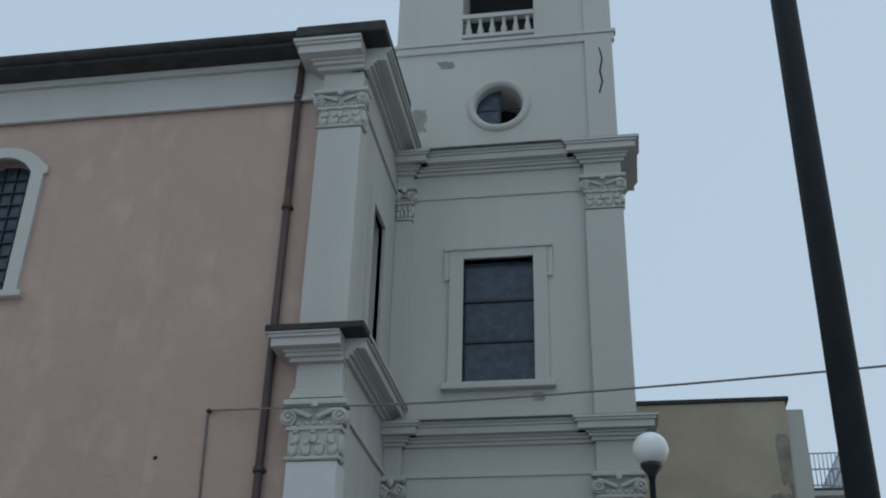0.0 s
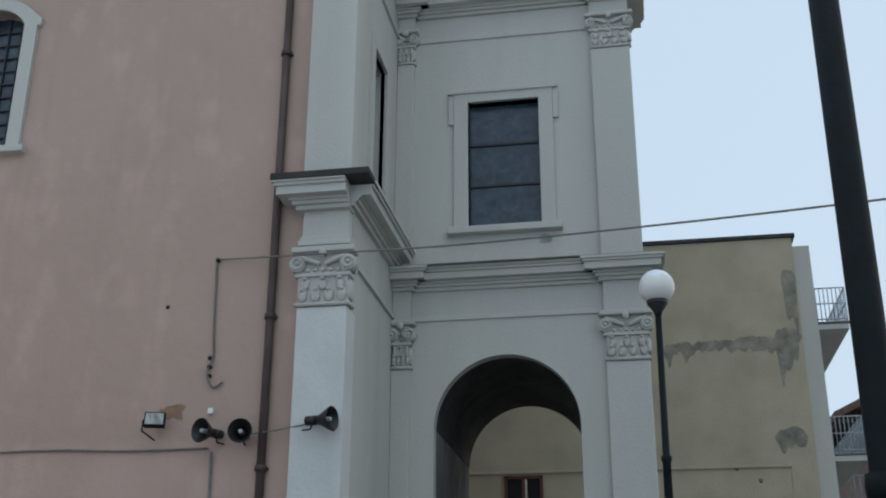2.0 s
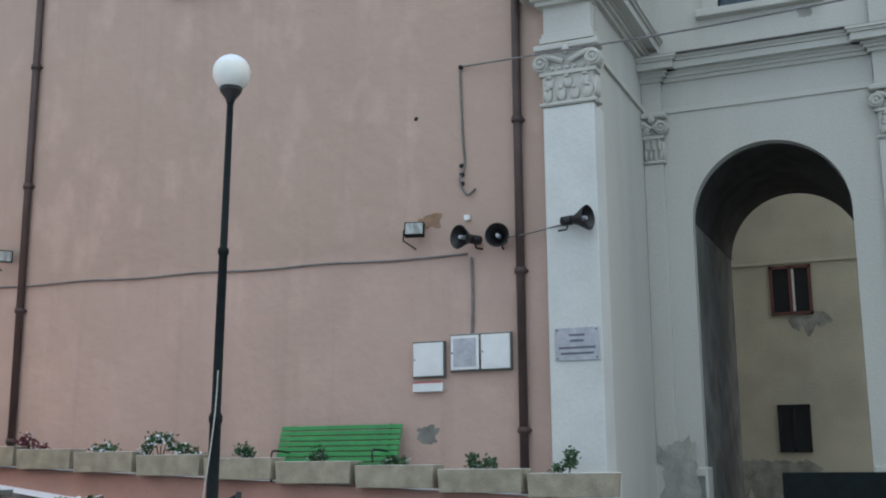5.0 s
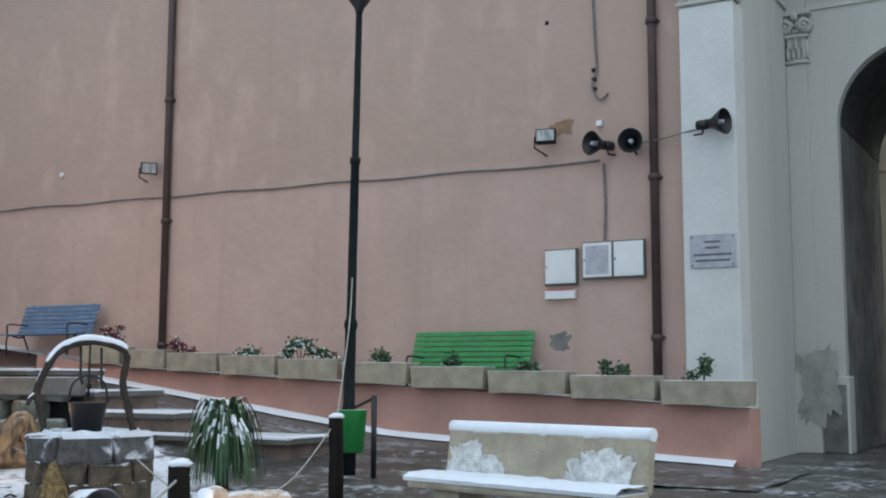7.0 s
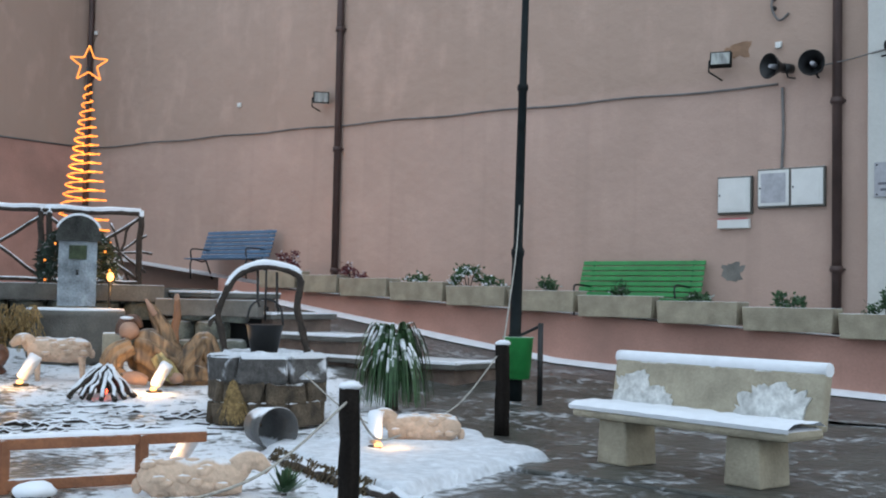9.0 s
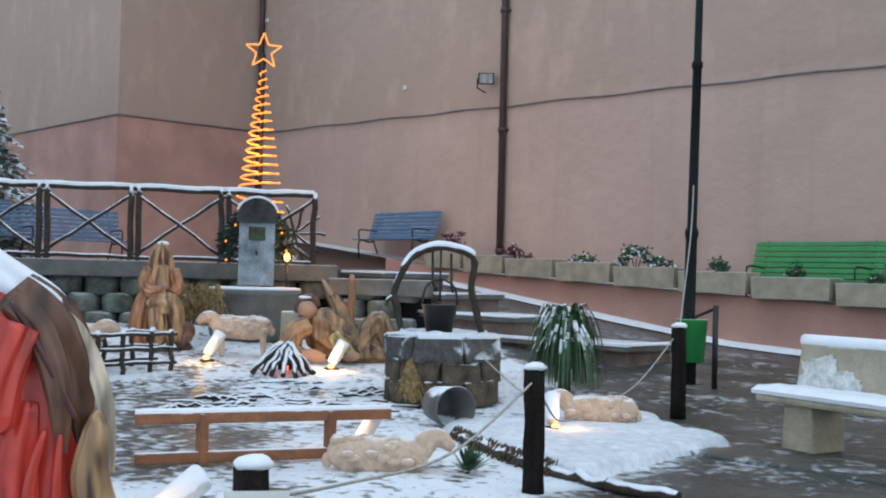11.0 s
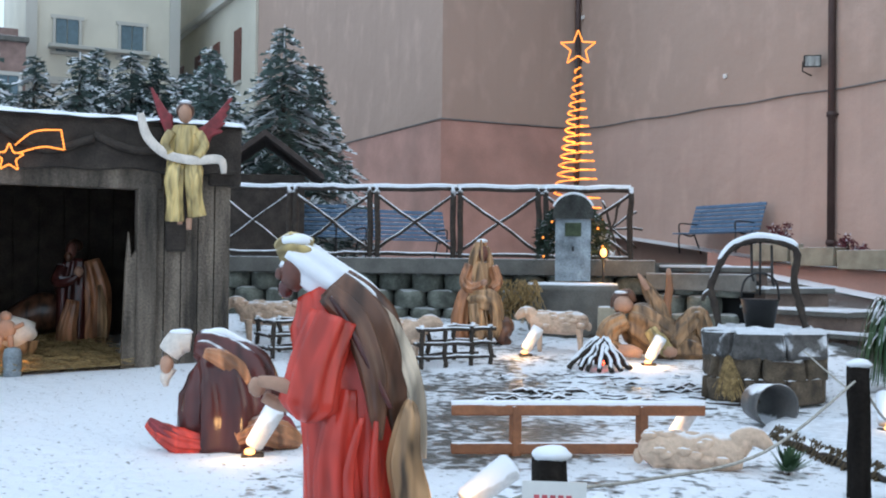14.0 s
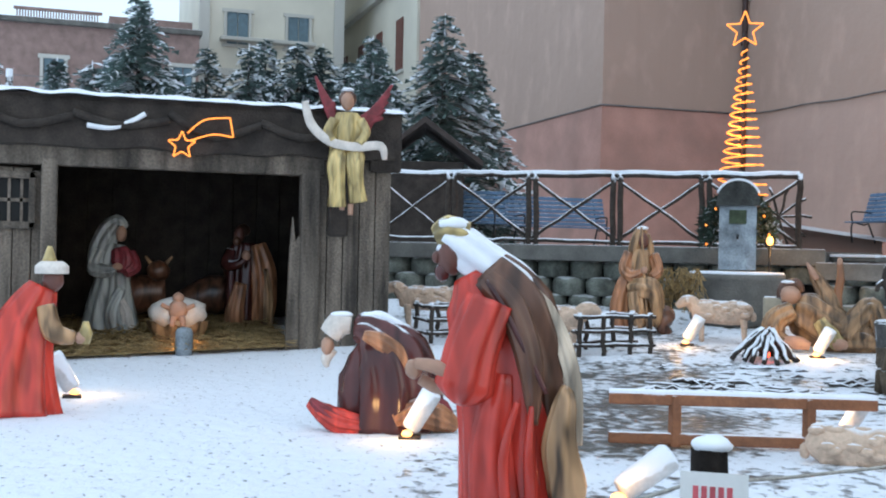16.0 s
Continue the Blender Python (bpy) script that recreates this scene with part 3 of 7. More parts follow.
def tower():
    t = thing("bell_tower", "off-white stucco bell tower with arched passage and round window", "tower")
    F, BK, L, R = FRONT_Y, FRONT_Y + 4.4, SIDE_X - 0.3, 0.32
    ax, ar, az = -2.4, 1.41, 5.85
    bm = B()
    prism(bm, [(L, 0), (ax - ar, 0), (ax - ar, az)] + arc(ax, az, ar, 180, 90, 14)[1:] + [(ax, 9.1), (L, 9.1)], F, BK)
    prism(bm, [(ax, 9.1)] + arc(ax, az, ar, 90, 0, 14) + [(ax + ar, 0), (R, 0), (R, 9.1)], F, BK)
    part("lower_wall", bm, STUCCO, t)
    # Dark linings put the passage's shade, with its mould and dirt, into colour.
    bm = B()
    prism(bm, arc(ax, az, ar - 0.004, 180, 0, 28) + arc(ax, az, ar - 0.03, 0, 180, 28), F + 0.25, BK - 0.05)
    part("vault_lining", bm, STUCCO_SHADE_AND_DIRT, t, "vault plaster blackened by mould and painted-in shade")
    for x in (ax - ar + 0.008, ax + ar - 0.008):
        part("reveal", box(B(), x - 0.006, x + 0.006, F + 0.25, BK - 0.05, 0, az), SHADE_AND_STONE_GREY, t, "dirty grey passage wall with its shade painted in")
    for k, x in enumerate((L + 0.32, L + 0.75, ax + ar + 0.25, ax + ar + 0.75)):
        part("base_stone", box(B(), x, x + 0.4, F - 0.13, F - 0.08, 0.02, 1.2, 0.02), SHADE_AND_STONE_GREY, t, "bare grey base stone")
    for x0, x1 in ((L, ax - ar), (ax + ar, R)):
        part("plinth", box(B(), x0, x1 + (0.06 if x0 == L else 0.1), F - 0.1, F + 0.4, 0, 1.35, 0.03), STUCCO, t)
    wx0, wx1, wz0, wz1 = -3.11, -1.61, 9.99, 12.83
    bm = B()
    prism(bm, [(L, 9.1), (R, 9.1), (R, 15.6), (L, 15.6), (L, wz0), (wx0, wz0), (wx0, wz1), (wx1, wz1), (wx1, wz0), (L, wz0 - 0.001)], F, BK)
    part("middle_wall", bm, STUCCO, t)
    win = thing("window", "", "")
    win.parent = t
    bm = B()
    for b in ((wx0 - 0.3, wx0, wz0 - 0.05, wz1 + 0.22), (wx1, wx1 + 0.3, wz0 - 0.05, wz1 + 0.22), (wx0, wx1, wz1, wz1 + 0.22)):
        box(bm, b[0], b[1], F - 0.08, F + 0.2, b[2], b[3], 0.012)
    box(bm, wx0 - 0.42, wx1 + 0.42, F - 0.12, F, wz1 + 0.2, wz1 + 0.3, 0.012)
    for s in (wx0 - 0.36, wx1 + 0.36):
        box(bm, s - 0.06, s + 0.06, F - 0.06, F, wz1 - 0.5, wz1 + 0.22, 0.012)
    part("frame", bm, STUCCO, win, "off-white eared window surround")
    bm = B()
    box(bm, wx0 - 0.42, wx1 + 0.42, F - 0.2, F + 0.2, wz0 - 0.2, wz0 - 0.05, 0.02)
    part("sill", bm, STUCCO, win)
    for k in range(3):
        z0 = wz0 + (wz1 - wz0) * k / 3
        part("pane", box(B(), wx0, wx1, F + 0.16, F + 0.19, z0 + 0.02, z0 + (wz1 - wz0) / 3 - 0.02), GLASS, win, "dull blue-grey leaded pane")
        part("bar", box(B(), wx0, wx1, F + 0.12, F + 0.16, z0 - 0.025, z0 + 0.025), BLACK, win)
    ox, oz, orr = -2.35, 16.9, 0.55
    UL = -4.85
    bm = B()
    prism(bm, [(UL, 15.6), (ox, 15.6)] + arc(ox, oz, orr, 270, 90, 20) + [(ox, 18.7), (UL, 18.7)], F, BK)
    prism(bm, [(ox, 18.7)] + arc(ox, oz, orr, 90, -90, 20) + [(ox, 15.6), (R, 15.6), (R, 18.7)], F, BK)
    part("upper_wall", bm, STUCCO, t)
    oc = thing("round_window", "", "")
    oc.parent = t
    bm = B()
    s = len(bm.verts)
    prof = [(0.55, 0.0), (0.60, 0.09), (0.68, 0.10), (0.73, 0.05), (0.75, 0.0)]
    rings = [[bm.verts.new((ox + r * math.cos(math.tau * k / 36), F - d, oz + r * math.sin(math.tau * k / 36))) for k in range(36)] for r, d in prof]
    for a, b in zip(rings, rings[1:]):
        for k in range(36):
            bm.faces.new((a[k], b[k], b[(k + 1) % 36], a[(k + 1) % 36])).smooth = True
    part("frame", bm, STUCCO, oc, "moulded ring")
    part("pane", prism(B(), arc(ox, oz, 0.56, 90, 270, 16), F + 0.2, F + 0.22), GLASS, oc, "grey glass")
    bm = B()
    box(bm, ox - 0.02, ox + 0.03, F + 0.17, F + 0.23, oz - 0.55, oz + 0.55)
    box(bm, ox - 0.55, ox + 0.55, F + 0.18, F + 0.21, oz - 0.012, oz + 0.012)
    part("glazing_bar", bm, BLACK, oc)
    # Black sheet painted in place of the unlit rooms behind the windows.
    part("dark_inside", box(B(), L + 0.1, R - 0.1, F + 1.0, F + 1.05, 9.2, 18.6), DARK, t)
    # Belfry stage.
    bx0, bx1 = -3.24, -1.5
    bm = B()
    box(bm, UL, bx0, F, BK, 18.7, 24), box(bm, bx1, R, F, BK, 18.7, 24)
    box(bm, bx0, bx1, F, BK, 18.7, 18.93), box(bm, bx0, bx1, F, BK, 22.2, 24)
    # Black box fills the belfry opening in place of its shade.
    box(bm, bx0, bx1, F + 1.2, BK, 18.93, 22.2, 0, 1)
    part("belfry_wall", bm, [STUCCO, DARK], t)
    bm = B()
    box(bm, UL, R + 0.08, F - 0.06, F + 0.1, 18.55, 18.75, 0.015)
    box(bm, UL - 0.05, R + 0.12, F - 0.1, F + 0.1, 18.75, 18.85, 0.015)
    part("string_course", bm, STUCCO, t)
    crack = [(0.02, 18.3), (0.07, 17.95), (0.0, 17.6), (0.05, 17.3), (-0.03, 17.0), (0.0, 16.95), (0.09, 17.3), (0.04, 17.6), (0.11, 17.95), (0.05, 18.3)]
    part("crack", prism(B(), crack, F - 0.084, F - 0.08), DARK, t, "dark crack in the stucco")
    for k, (x, z, w, h) in enumerate(((-1.55, 9.62, 0.12, 0.09), (-3.6, 18.2, 0.2, 0.12), (-4.3, 16.6, 0.25, 0.3))):
        part("stain", ragged(B(), x - w, x + w, z - h, z + h, F - 0.004, F, k + 40), STUCCO_STAIN, t, "faint grey stain")
    rail = thing("balustrade", "", "")
    rail.parent = t
    bm = B()
    box(bm, bx0, bx1, F - 0.06, F + 0.14, 18.95, 19.06, 0.012), box(bm, bx0, bx1, F - 0.06, F + 0.14, 19.55, 19.68, 0.012)
    part("rail", bm, STUCCO, rail)
    for k in range(6):
        part("baluster", lathe(B(), [(0.06, 19.05), (0.05, 19.1), (0.085, 19.2), (0.05, 19.36), (0.04, 19.45), (0.065, 19.56)], 10, 0, (bx0 + 0.15 + k * 0.288, F + 0.04)), STUCCO, rail)
    # Pilasters: one at the outer corner, one in the inner corner.
    for x0, x1, tag in ((-0.46, 0.36, "pilaster"), (SIDE_X, -4.28, "inner_pilaster")):
        for z0, z1 in ((0, 7.0), (8.0, 8.7), (9.15, 13.85), (14.7, 15.4)):
            part(tag, box(B(), x0, x1, F - 0.12, F + 0.1, z0, z1, 0.012), STUCCO, t)
        part("pilaster_base", box(B(), x0 - 0.05, x1 + 0.05, F - 0.18, F + 0.1, 0, 1.4, 0.02), STUCCO, t)
        part("capital", capital(B(), x0, x1, F - 0.12, F, 7.0, 8.0), STUCCO, t)
        part("capital", capital(B(), x0, x1, F - 0.12, F, 13.85, 14.7), STUCCO, t)
    bm = B()
    box(bm, -0.3, R + 0.02, F - 0.08, F + 0.1, 15.6, 18.6, 0.012), box(bm, -0.3, R + 0.02, F - 0.08, F + 0.1, 18.85, 24, 0.012)
    part("upper_pilaster", bm, STUCCO, t)
    for z, k, name in ((8.62, 0.85, "cornice"), (15.02, 0.9, "upper_cornice")):
        for a, b, y, lf, rt in ((-4.28, -0.46, F, 0, 0), (-0.46, 0.36, F - 0.12, 1, 1), (SIDE_X, -4.28, F - 0.12, 0, 1)):
            bm = B()
            cornice(bm, a, b, y, z, k, lf, rt)
            part(name, bm, STUCCO, t)
        bm = B()
        cornice_side(bm, R, F + 0.2, F + 1.4, z, k)
        part(name, bm, STUCCO, t)
        part("band", box(B(), -4.28, -0.46, F - 0.04, F + 0.1, z - 0.62, z - 0.52, 0.01), STUCCO, t)
        bm = B()
        box(bm, SIDE_X, 0.36 + 0.46 * k, F - 0.12 - 0.45 * k, F + 0.1, z + 0.481 * k, z + 0.5 * k)
        part("soot_line", bm, GREY_STAIN, t, "dark weathered top of the cornice")


tower()


# ---- buildings behind ----
DAMP = material("damp grey render", (0.27, 0.245, 0.195), 0.92, 0.45, 2.5, 0.4)


def drips(x0, x1, top, fall, y0, y1, seed):
    """A damp patch with an uneven upper edge that runs down in tongues."""
    n = 40
    up, low = [], []
    for k in range(n + 1):
        u = k / n
        x = x0 + (x1 - x0) * u
        e = min(1, 6 * u, 6 * (1 - u))
        up.append((x, top + 0.09 * noise.noise(Vector((x * 2.3, seed, 0))) + 0.05 * noise.noise(Vector((x * 9, seed, 2))) - 0.2 * (1 - e)))
        low.append((x, up[-1][1] - 0.04 - fall * e * max(0.15, 0.65 + 0.7 * noise.noise(Vector((x * 1.9, seed, 5))) + 0.4 * noise.noise(Vector((x * 6.5, seed, 7))))))
    return prism(B(), up + low[::-1], y0, y1)


def ochre_house():
    t = thing("ochre_house", "ochre rendered house with grey damp patches", "house")
    Y = 30.0
    part("wall", box(B(), -9, 4.6, Y, Y + 8, 0, 12.95), OCHRE, t)
    part("coping", box(B(), -9.05, 4.7, Y - 0.06, Y + 8, 12.96, 13.08, 0.02), STUCCO_SHADE_AND_DIRT, t, "dark parapet coping")
    part("side_wall", box(B(), 4.604, 5.1, Y + 0.3, Y + 8, 0, 12.8), STUCCO, t)
    for k, (x0, x1, zt, fall) in enumerate(((0.85, 1.75, 10.02, 0.75), (1.6, 2.9, 10.06, 0.4), (2.7, 4.0, 10.12, 0.6), (3.85, 4.58, 10.3, 1.6), (4.2, 4.59, 12.0, 1.9), (3.6, 4.45, 7.55, 0.7), (-3.2, -2.1, 5.25, 0.75), (-5.7, -4.9, 4.9, 2.4), (-4.9, -2.6, 1.5, 1.4))):
        part("damp_patch", drips(x0, x1, zt, fall, Y - 0.006 - 0.0006 * k, Y, k), DAMP, t, "grey damp patch")
    part("ledge", box(B(), -9, 3.95, Y - 0.04, Y, 6.55, 6.62, 0.01), OCHRE, t)
    part("ledge", box(B(), 3.93, 3.98, Y - 0.02, Y, 0, 6.62), OCHRE, t)
    for x0, x1, z0, z1 in ((-3.6, -2.55, 5.2, 6.5), (-3.6, -2.8, 1.7, 2.9)):
        w = thing("window", "", "")
        w.parent = t
        part("opening", box(B(), x0, x1, Y - 0.03, Y - 0.01, z0, z1), DARK, w)
        bm = B()
        for a in (x0, (x0 + x1) / 2 - 0.04, x1 - 0.08):
            box(bm, a, a + 0.08, Y - 0.07, Y - 0.03, z0, z1)
        box(bm, x0, x1, Y - 0.07, Y - 0.03, z1 - 0.08, z1), box(bm, x0, x1, Y - 0.07, Y - 0.03, z0, z0 + 0.08)
        part("frame", bm, BROWN_SHUTTER if z0 > 3 else DARK, w)
        if z0 > 3:
            part("curtain", box(B(), x0 + 0.5, x0 + 0.62, Y - 0.05, Y - 0.035, z0 + 0.1, z1 - 0.1), WHITE_CLOTH, w)
    for k in range(7):
        part("hole", blob(B(), (1.6 + (k * 0.77) % 2.9, Y, 3.6 + (k * 1.31) % 3.6), (0.06, 0.012, 0.06), 0, 8, 0.5), GREY_STAIN, t)
    for zb in (10.38, 6.75):
        bal = thing("balcony", "", "")
        bal.parent = t
        part("slab", box(B(), 5.1, 5.95, Y + 0.5, Y + 5.5, zb, zb + 0.16, 0.02), STUCCO, bal)
        part("rim", box(B(), 5.08, 5.98, Y + 0.46, Y + 5.54, zb + 0.161, zb + 0.22, 0.02), CONCRETE_GREY, bal)
        for k in range(8):
            x = 5.14 + k * 0.113
            part("baluster", sweep(B(), [(x, Y + 0.52, zb + 0.2), (x, Y + 0.52, zb + 1.2)], 0.014, 5), BALCONY_IRON, bal)
        for k in range(24):
            y = Y + 0.7 + k * 0.2
            part("baluster", sweep(B(), [(5.93, y, zb + 0.2), (5.93, y, zb + 1.2)], 0.014, 5), BALCONY_IRON, bal)
        for z in (0.3, 0.75, 1.2):
            part("rail", sweep(B(), [(5.1, Y + 0.52, zb + z), (5.93, Y + 0.52, zb + z), (5.93, Y + 5.4, zb + z)], 0.02, 5), BALCONY_IRON, bal)


BALCONY_IRON = material("grey painted iron", (0.3, 0.33, 0.36), 0.5, 0.2, 6.0, 0.1)
ochre_house()


def street_house():
    t = thing("far_house", "pinkish house with balconies and deep tiled eaves", "house")
    part("wall", box(B(), 7.9, 16, 40, 50, 0, 10.0), BRICK_PINK, t)
    part("roof", prism(B(), [(6.7, 9.7), (11.9, 12.2), (17.2, 9.7), (17.2, 9.95), (11.9, 12.45), (6.7, 9.95)], 39.0, 50.5), ROOF_TILE, t)
    part("eaves", box(B(), 6.75, 17.1, 39.1, 50, 9.55, 9.7, 0.02), DARK_WOOD, t, "dark boarded eaves")
    for z in (3.4, 6.6):
        bal = thing("balcony", "", "")
        bal.parent = t
        part("slab", box(B(), 7.0, 11.5, 38.9, 40, z, z + 0.2, 0.02), STUCCO, bal)
        for k in range(22):
            part("baluster", sweep(B(), [(7.05 + k * 0.2, 38.95, z + 0.2), (7.05 + k * 0.2, 38.95, z + 1.15)], 0.016, 5), BALCONY_IRON, bal)
        part("rail", sweep(B(), [(7.05, 40, z + 1.15), (7.05, 38.95, z + 1.15), (11.5, 38.95, z + 1.15)], 0.025, 5), BALCONY_IRON, bal)
        w = thing("window", "", "")
        w.parent = t
        part("shutter", box(B(), 8.6, 9.7, 39.95, 39.99, z + 0.2, z + 2.4), BROWN_SHUTTER, w)


street_house()


def window_on(t, x, y0, y1, z0, z1, mat):
    w = thing("window", "", "")
    w.parent = t
    bm = B()
    for a, b, c, d in ((y0 - 0.12, y0, z0, z1), (y1, y1 + 0.12, z0, z1), (y0 - 0.2, y1 + 0.2, z1, z1 + 0.15), (y0 - 0.2, y1 + 0.2, z0 - 0.12, z0)):
        box(bm, x - 0.02, x + 0.1, a, b, c, d)
    part("frame", bm, STUCCO, w)
    for k in (0, 1):
        a = y0 + (y1 - y0) * k / 2
        part("shutter", box(B(), x, x + 0.05, a + 0.02, a + (y1 - y0) / 2 - 0.02, z0, z1), mat, w)


def palazzo():
    t = thing("cream_house", "pale cream rendered town house with shuttered windows", "house")
    part("wall", box(B(), -60, -49.5, 5.0, 11.4, 0, 17), CREAM, t)
    bm = B()
    for y in (5.0, 11.0):
        box(bm, -49.5, -49.35, y, y + 0.45, 0, 17)
    box(bm, -49.5, -49.3, 5.0, 11.45, 8.9, 9.2)
    part("trim", bm, STUCCO, t)
    for y in (6.2, 8.9):
        window_on(t, -49.48, y, y + 0.95, 10.3, 11.7, SHUTTER)
        window_on(t, -49.48, y, y + 0.95, 5.5, 7.4, SHUTTER)
    part("balcony", box(B(), -49.5, -48.9, 5.9, 10.1, 10.4, 10.55, 0.02), STUCCO, t)
    side = thing("cream_house", "warm cream facade with red-brown shutters", "house")
    part("wall", box(B(), -62, -43.02, 13.0, 20, 0, 17), CREAM, side)
    part("cornice", box(B(), -62, -43.04, 12.7, 13.0, 12.6, 12.9, 0.03), STUCCO, side)
    for k in range(4):
        w = thing("window", "", "")
        w.parent = side
        x = -46 - k * 3.4
        part("shutter", box(B(), x, x + 1.0, 12.94, 13.0, 9.0, 11.2), BROWN_SHUTTER, w)
        part("shutter", box(B(), x, x + 1.0, 12.94, 13.0, 5.0, 7.2), BROWN_SHUTTER, w)
        part("sill", box(B(), x - 0.15, x + 1.15, 12.88, 13.0, 8.85, 8.98), STUCCO, w)
    low = thing("brick_house", "faded pink brick house with a roof terrace", "house")
    part("wall", box(B(), -56, -45, -3.5, 4.6, 0, 9.7), BRICK_PINK, low)
    part("coping", box(B(), -56, -44.8, -3.6, 4.7, 9.7, 9.9, 0.03), CONCRETE_GREY, low)
    bm = B()
    for k in range(30):
        y = -2.2 + k * 0.1
        box(bm, -45.05, -45, y, y + 0.05, 9.9, 10.2)
    box(bm, -45.1, -44.95, -2.3, 0.9, 10.2, 10.3)
    part("parapet_grille", bm, BRICK_PINK, low)
    part("roof_storey", box(B(), -55, -47, 1.2, 4.5, 9.9, 10.6), BRICK_PINK, low)
    for y in (-1.2, 3.6):
        window_on(low, -44.98, y, y + 0.75, 6.6, 8.4, SHUTTER)
    part("arched_opening", prism(B(), [(0, 5.0), (1.1, 5.0), (1.1, 7.9)] + arc(0.55, 7.9, 0.55, 0, 180, 10), 0, 0.05), SHUTTER, low).matrix_basis = pose(-44.93, 0.95, 0.3, 0, 0, 90)
    fence = thing("wire_fence", "grey wire fence on dark posts before the houses", "fence")
    for k in range(5):
        part("post", sweep(B(), [(-32, -3 + k * 1.35, 4.4), (-32, -3 + k * 1.35, 6.0)], 0.09, 8), BARK, fence)
    for z in (5.0, 5.4, 5.85):
        part("strand", sweep(B(), [(-32, -4, z), (-32, 4, z)], 0.012, 5), WIRE, fence)
    solid("bank", sheet(-44, -22, -14, 6.0, 30, 30, lambda x, y: min(4.3, 1.0 + 0.9 * max(0, -22 - x)) + 0.1 * noise.noise(Vector((x, y, 0)))), SNOW, "snowy bank rising behind the nativity hut", "ground", "structure")


palazzo()


# ---- upper terrace, ramp and planter wall ----
RISER = material("damp reddish concrete", (0.19, 0.14, 0.115), 0.92, 0.4, 3.0, 0.6)


def terrace_parts():
    solid("terrace", sheet(-26.4, -4.6, 16.45, 17.4, 60, 4, lambda x, y: terrace(x)), CONCRETE_GREY, "grey paved terrace along the church wall", "pavement", "structure")
    bm = B()
    n = 30
    for k in range(n):
        x0, x1 = -19.6 + 15.2 * k / n, -19.6 + 15.2 * (k + 1) / n
        vs = [bm.verts.new(p) for p in ((x0, 16.4, -0.2), (x1, 16.4, -0.2), (x1, 16.4, terrace(x1)), (x0, 16.4, terrace(x0)), (x1, 16.7, terrace(x1)), (x0, 16.7, terrace(x0)))]
        bm.faces.new(vs[:4]), bm.faces.new((vs[3], vs[2], vs[4], vs[5]))
    vs = [bm.verts.new(p) for p in ((-4.4, 16.4, -0.2), (-4.4, 17.0, -0.2), (-4.4, 17.0, 0.87), (-4.4, 16.4, 0.87))]
    bm.faces.new(vs)
    solid("retaining_wall", bm, PLASTER_SALMON, "salmon painted retaining wall below the planters", "wall", "structure")
    ramp = lambda x, y: 0.0 if x > -4.5 else (0.045 * (-4.5 - x) if x > -10.5 else 0.27 + 0.128 * (-10.5 - x)) if x > -19.6 else 1.45
    solid("ramp", sheet(-24, -3.5, 13.2, 16.42, 60, 10, lambda x, y: ramp(x, y) + 0.03 + height(x, y) * 0.5), GROUND, "wet asphalt ramp rising beside the planter wall", "road", "structure")
    bm = B()
    for k in range(60):
        x0, x1 = -19 + 14.4 * k / 60, -19 + 14.4 * (k + 1) / 60
        w0, w1 = [0.22 + 0.12 * noise.noise(Vector((x * 0.9, 0, 0))) for x in (x0, x1)]
        a = [bm.verts.new(p) for p in ((x0, 16.41, ramp(x0, 0) + 0.13), (x1, 16.41, ramp(x1, 0) + 0.13), (x1, 16.41 - w1, ramp(x1, 0) + 0.05), (x0, 16.41 - w0, ramp(x0, 0) + 0.05))]
        bm.faces.new(a).smooth = True
    solid("snow_drift", bm, SNOW, "narrow strip of snow along the wall foot", "snow", "stuff")
    outline = [(-30, 0), (-19.4, 0), (-19.3, 4.9), (-14.75, 10.95), (-15.6, 12.3), (-15.9, 13.3), (-19.5, 13.35), (-19.6, 16.4), (-30, 16.4)]
    bm = prism(B(), outline, 1.2, 1.47)
    for v in bm.verts:
        v.co = Vector((v.co.x, v.co.z, v.co.y))
    bmesh.ops.reverse_faces(bm, faces=bm.faces[:])
    solid("upper_ground", bm, CONCRETE_GREY, "grey upper terrace with thin snow behind the rustic fence", "pavement", "structure")
    for k, (xr, zt, y0, y1) in enumerate(((-9.2, 0.51, 11.95, 13.0), (-11.2, 0.81, 11.93, 13.1), (-12.75, 1.10, 11.91, 13.2), (-14.2, 1.41, 11.89, 13.3))):
        st = thing("step", "long grey concrete step edged with snow", "step", group="steps up to the terrace", kind="structure")
        part("tread", box(B(), -19.5, xr, y0 - 0.12, y1, zt - 0.09, zt, 0.02), CONCRETE_GREY, st)
        bm = box(B(), -19.5, xr + 0.012, y0 - 0.135, y0 - 0.03, zt - 0.02, zt + 0.025, 0.01)
        box(bm, xr - 0.2, xr + 0.012, y0 - 0.03, y1, zt - 0.01, zt + 0.02, 0.01)
        part("snow_edge", bm, SNOW, st)
        part("riser", box(B(), -19.4, xr - 0.12, y0, y1 - 0.02, -0.1, zt - 0.09, 0.01), RISER, st)
    edges = [-18.07, -16.9, -15.69, -14.35, -12.95, -11.53, -10.1, -8.62, -7.17, -5.71, -4.3]
    for a, b in zip(edges, edges[1:]):
        z = terrace((a + b) / 2) + 0.02
        p = thing("planter", "long cast concrete planter trough standing on the wall", "planter", pose((a + b) / 2, 16.42, z), "concrete planters")
        h, w = 0.36, (b - a) / 2 - 0.035
        bm = B()
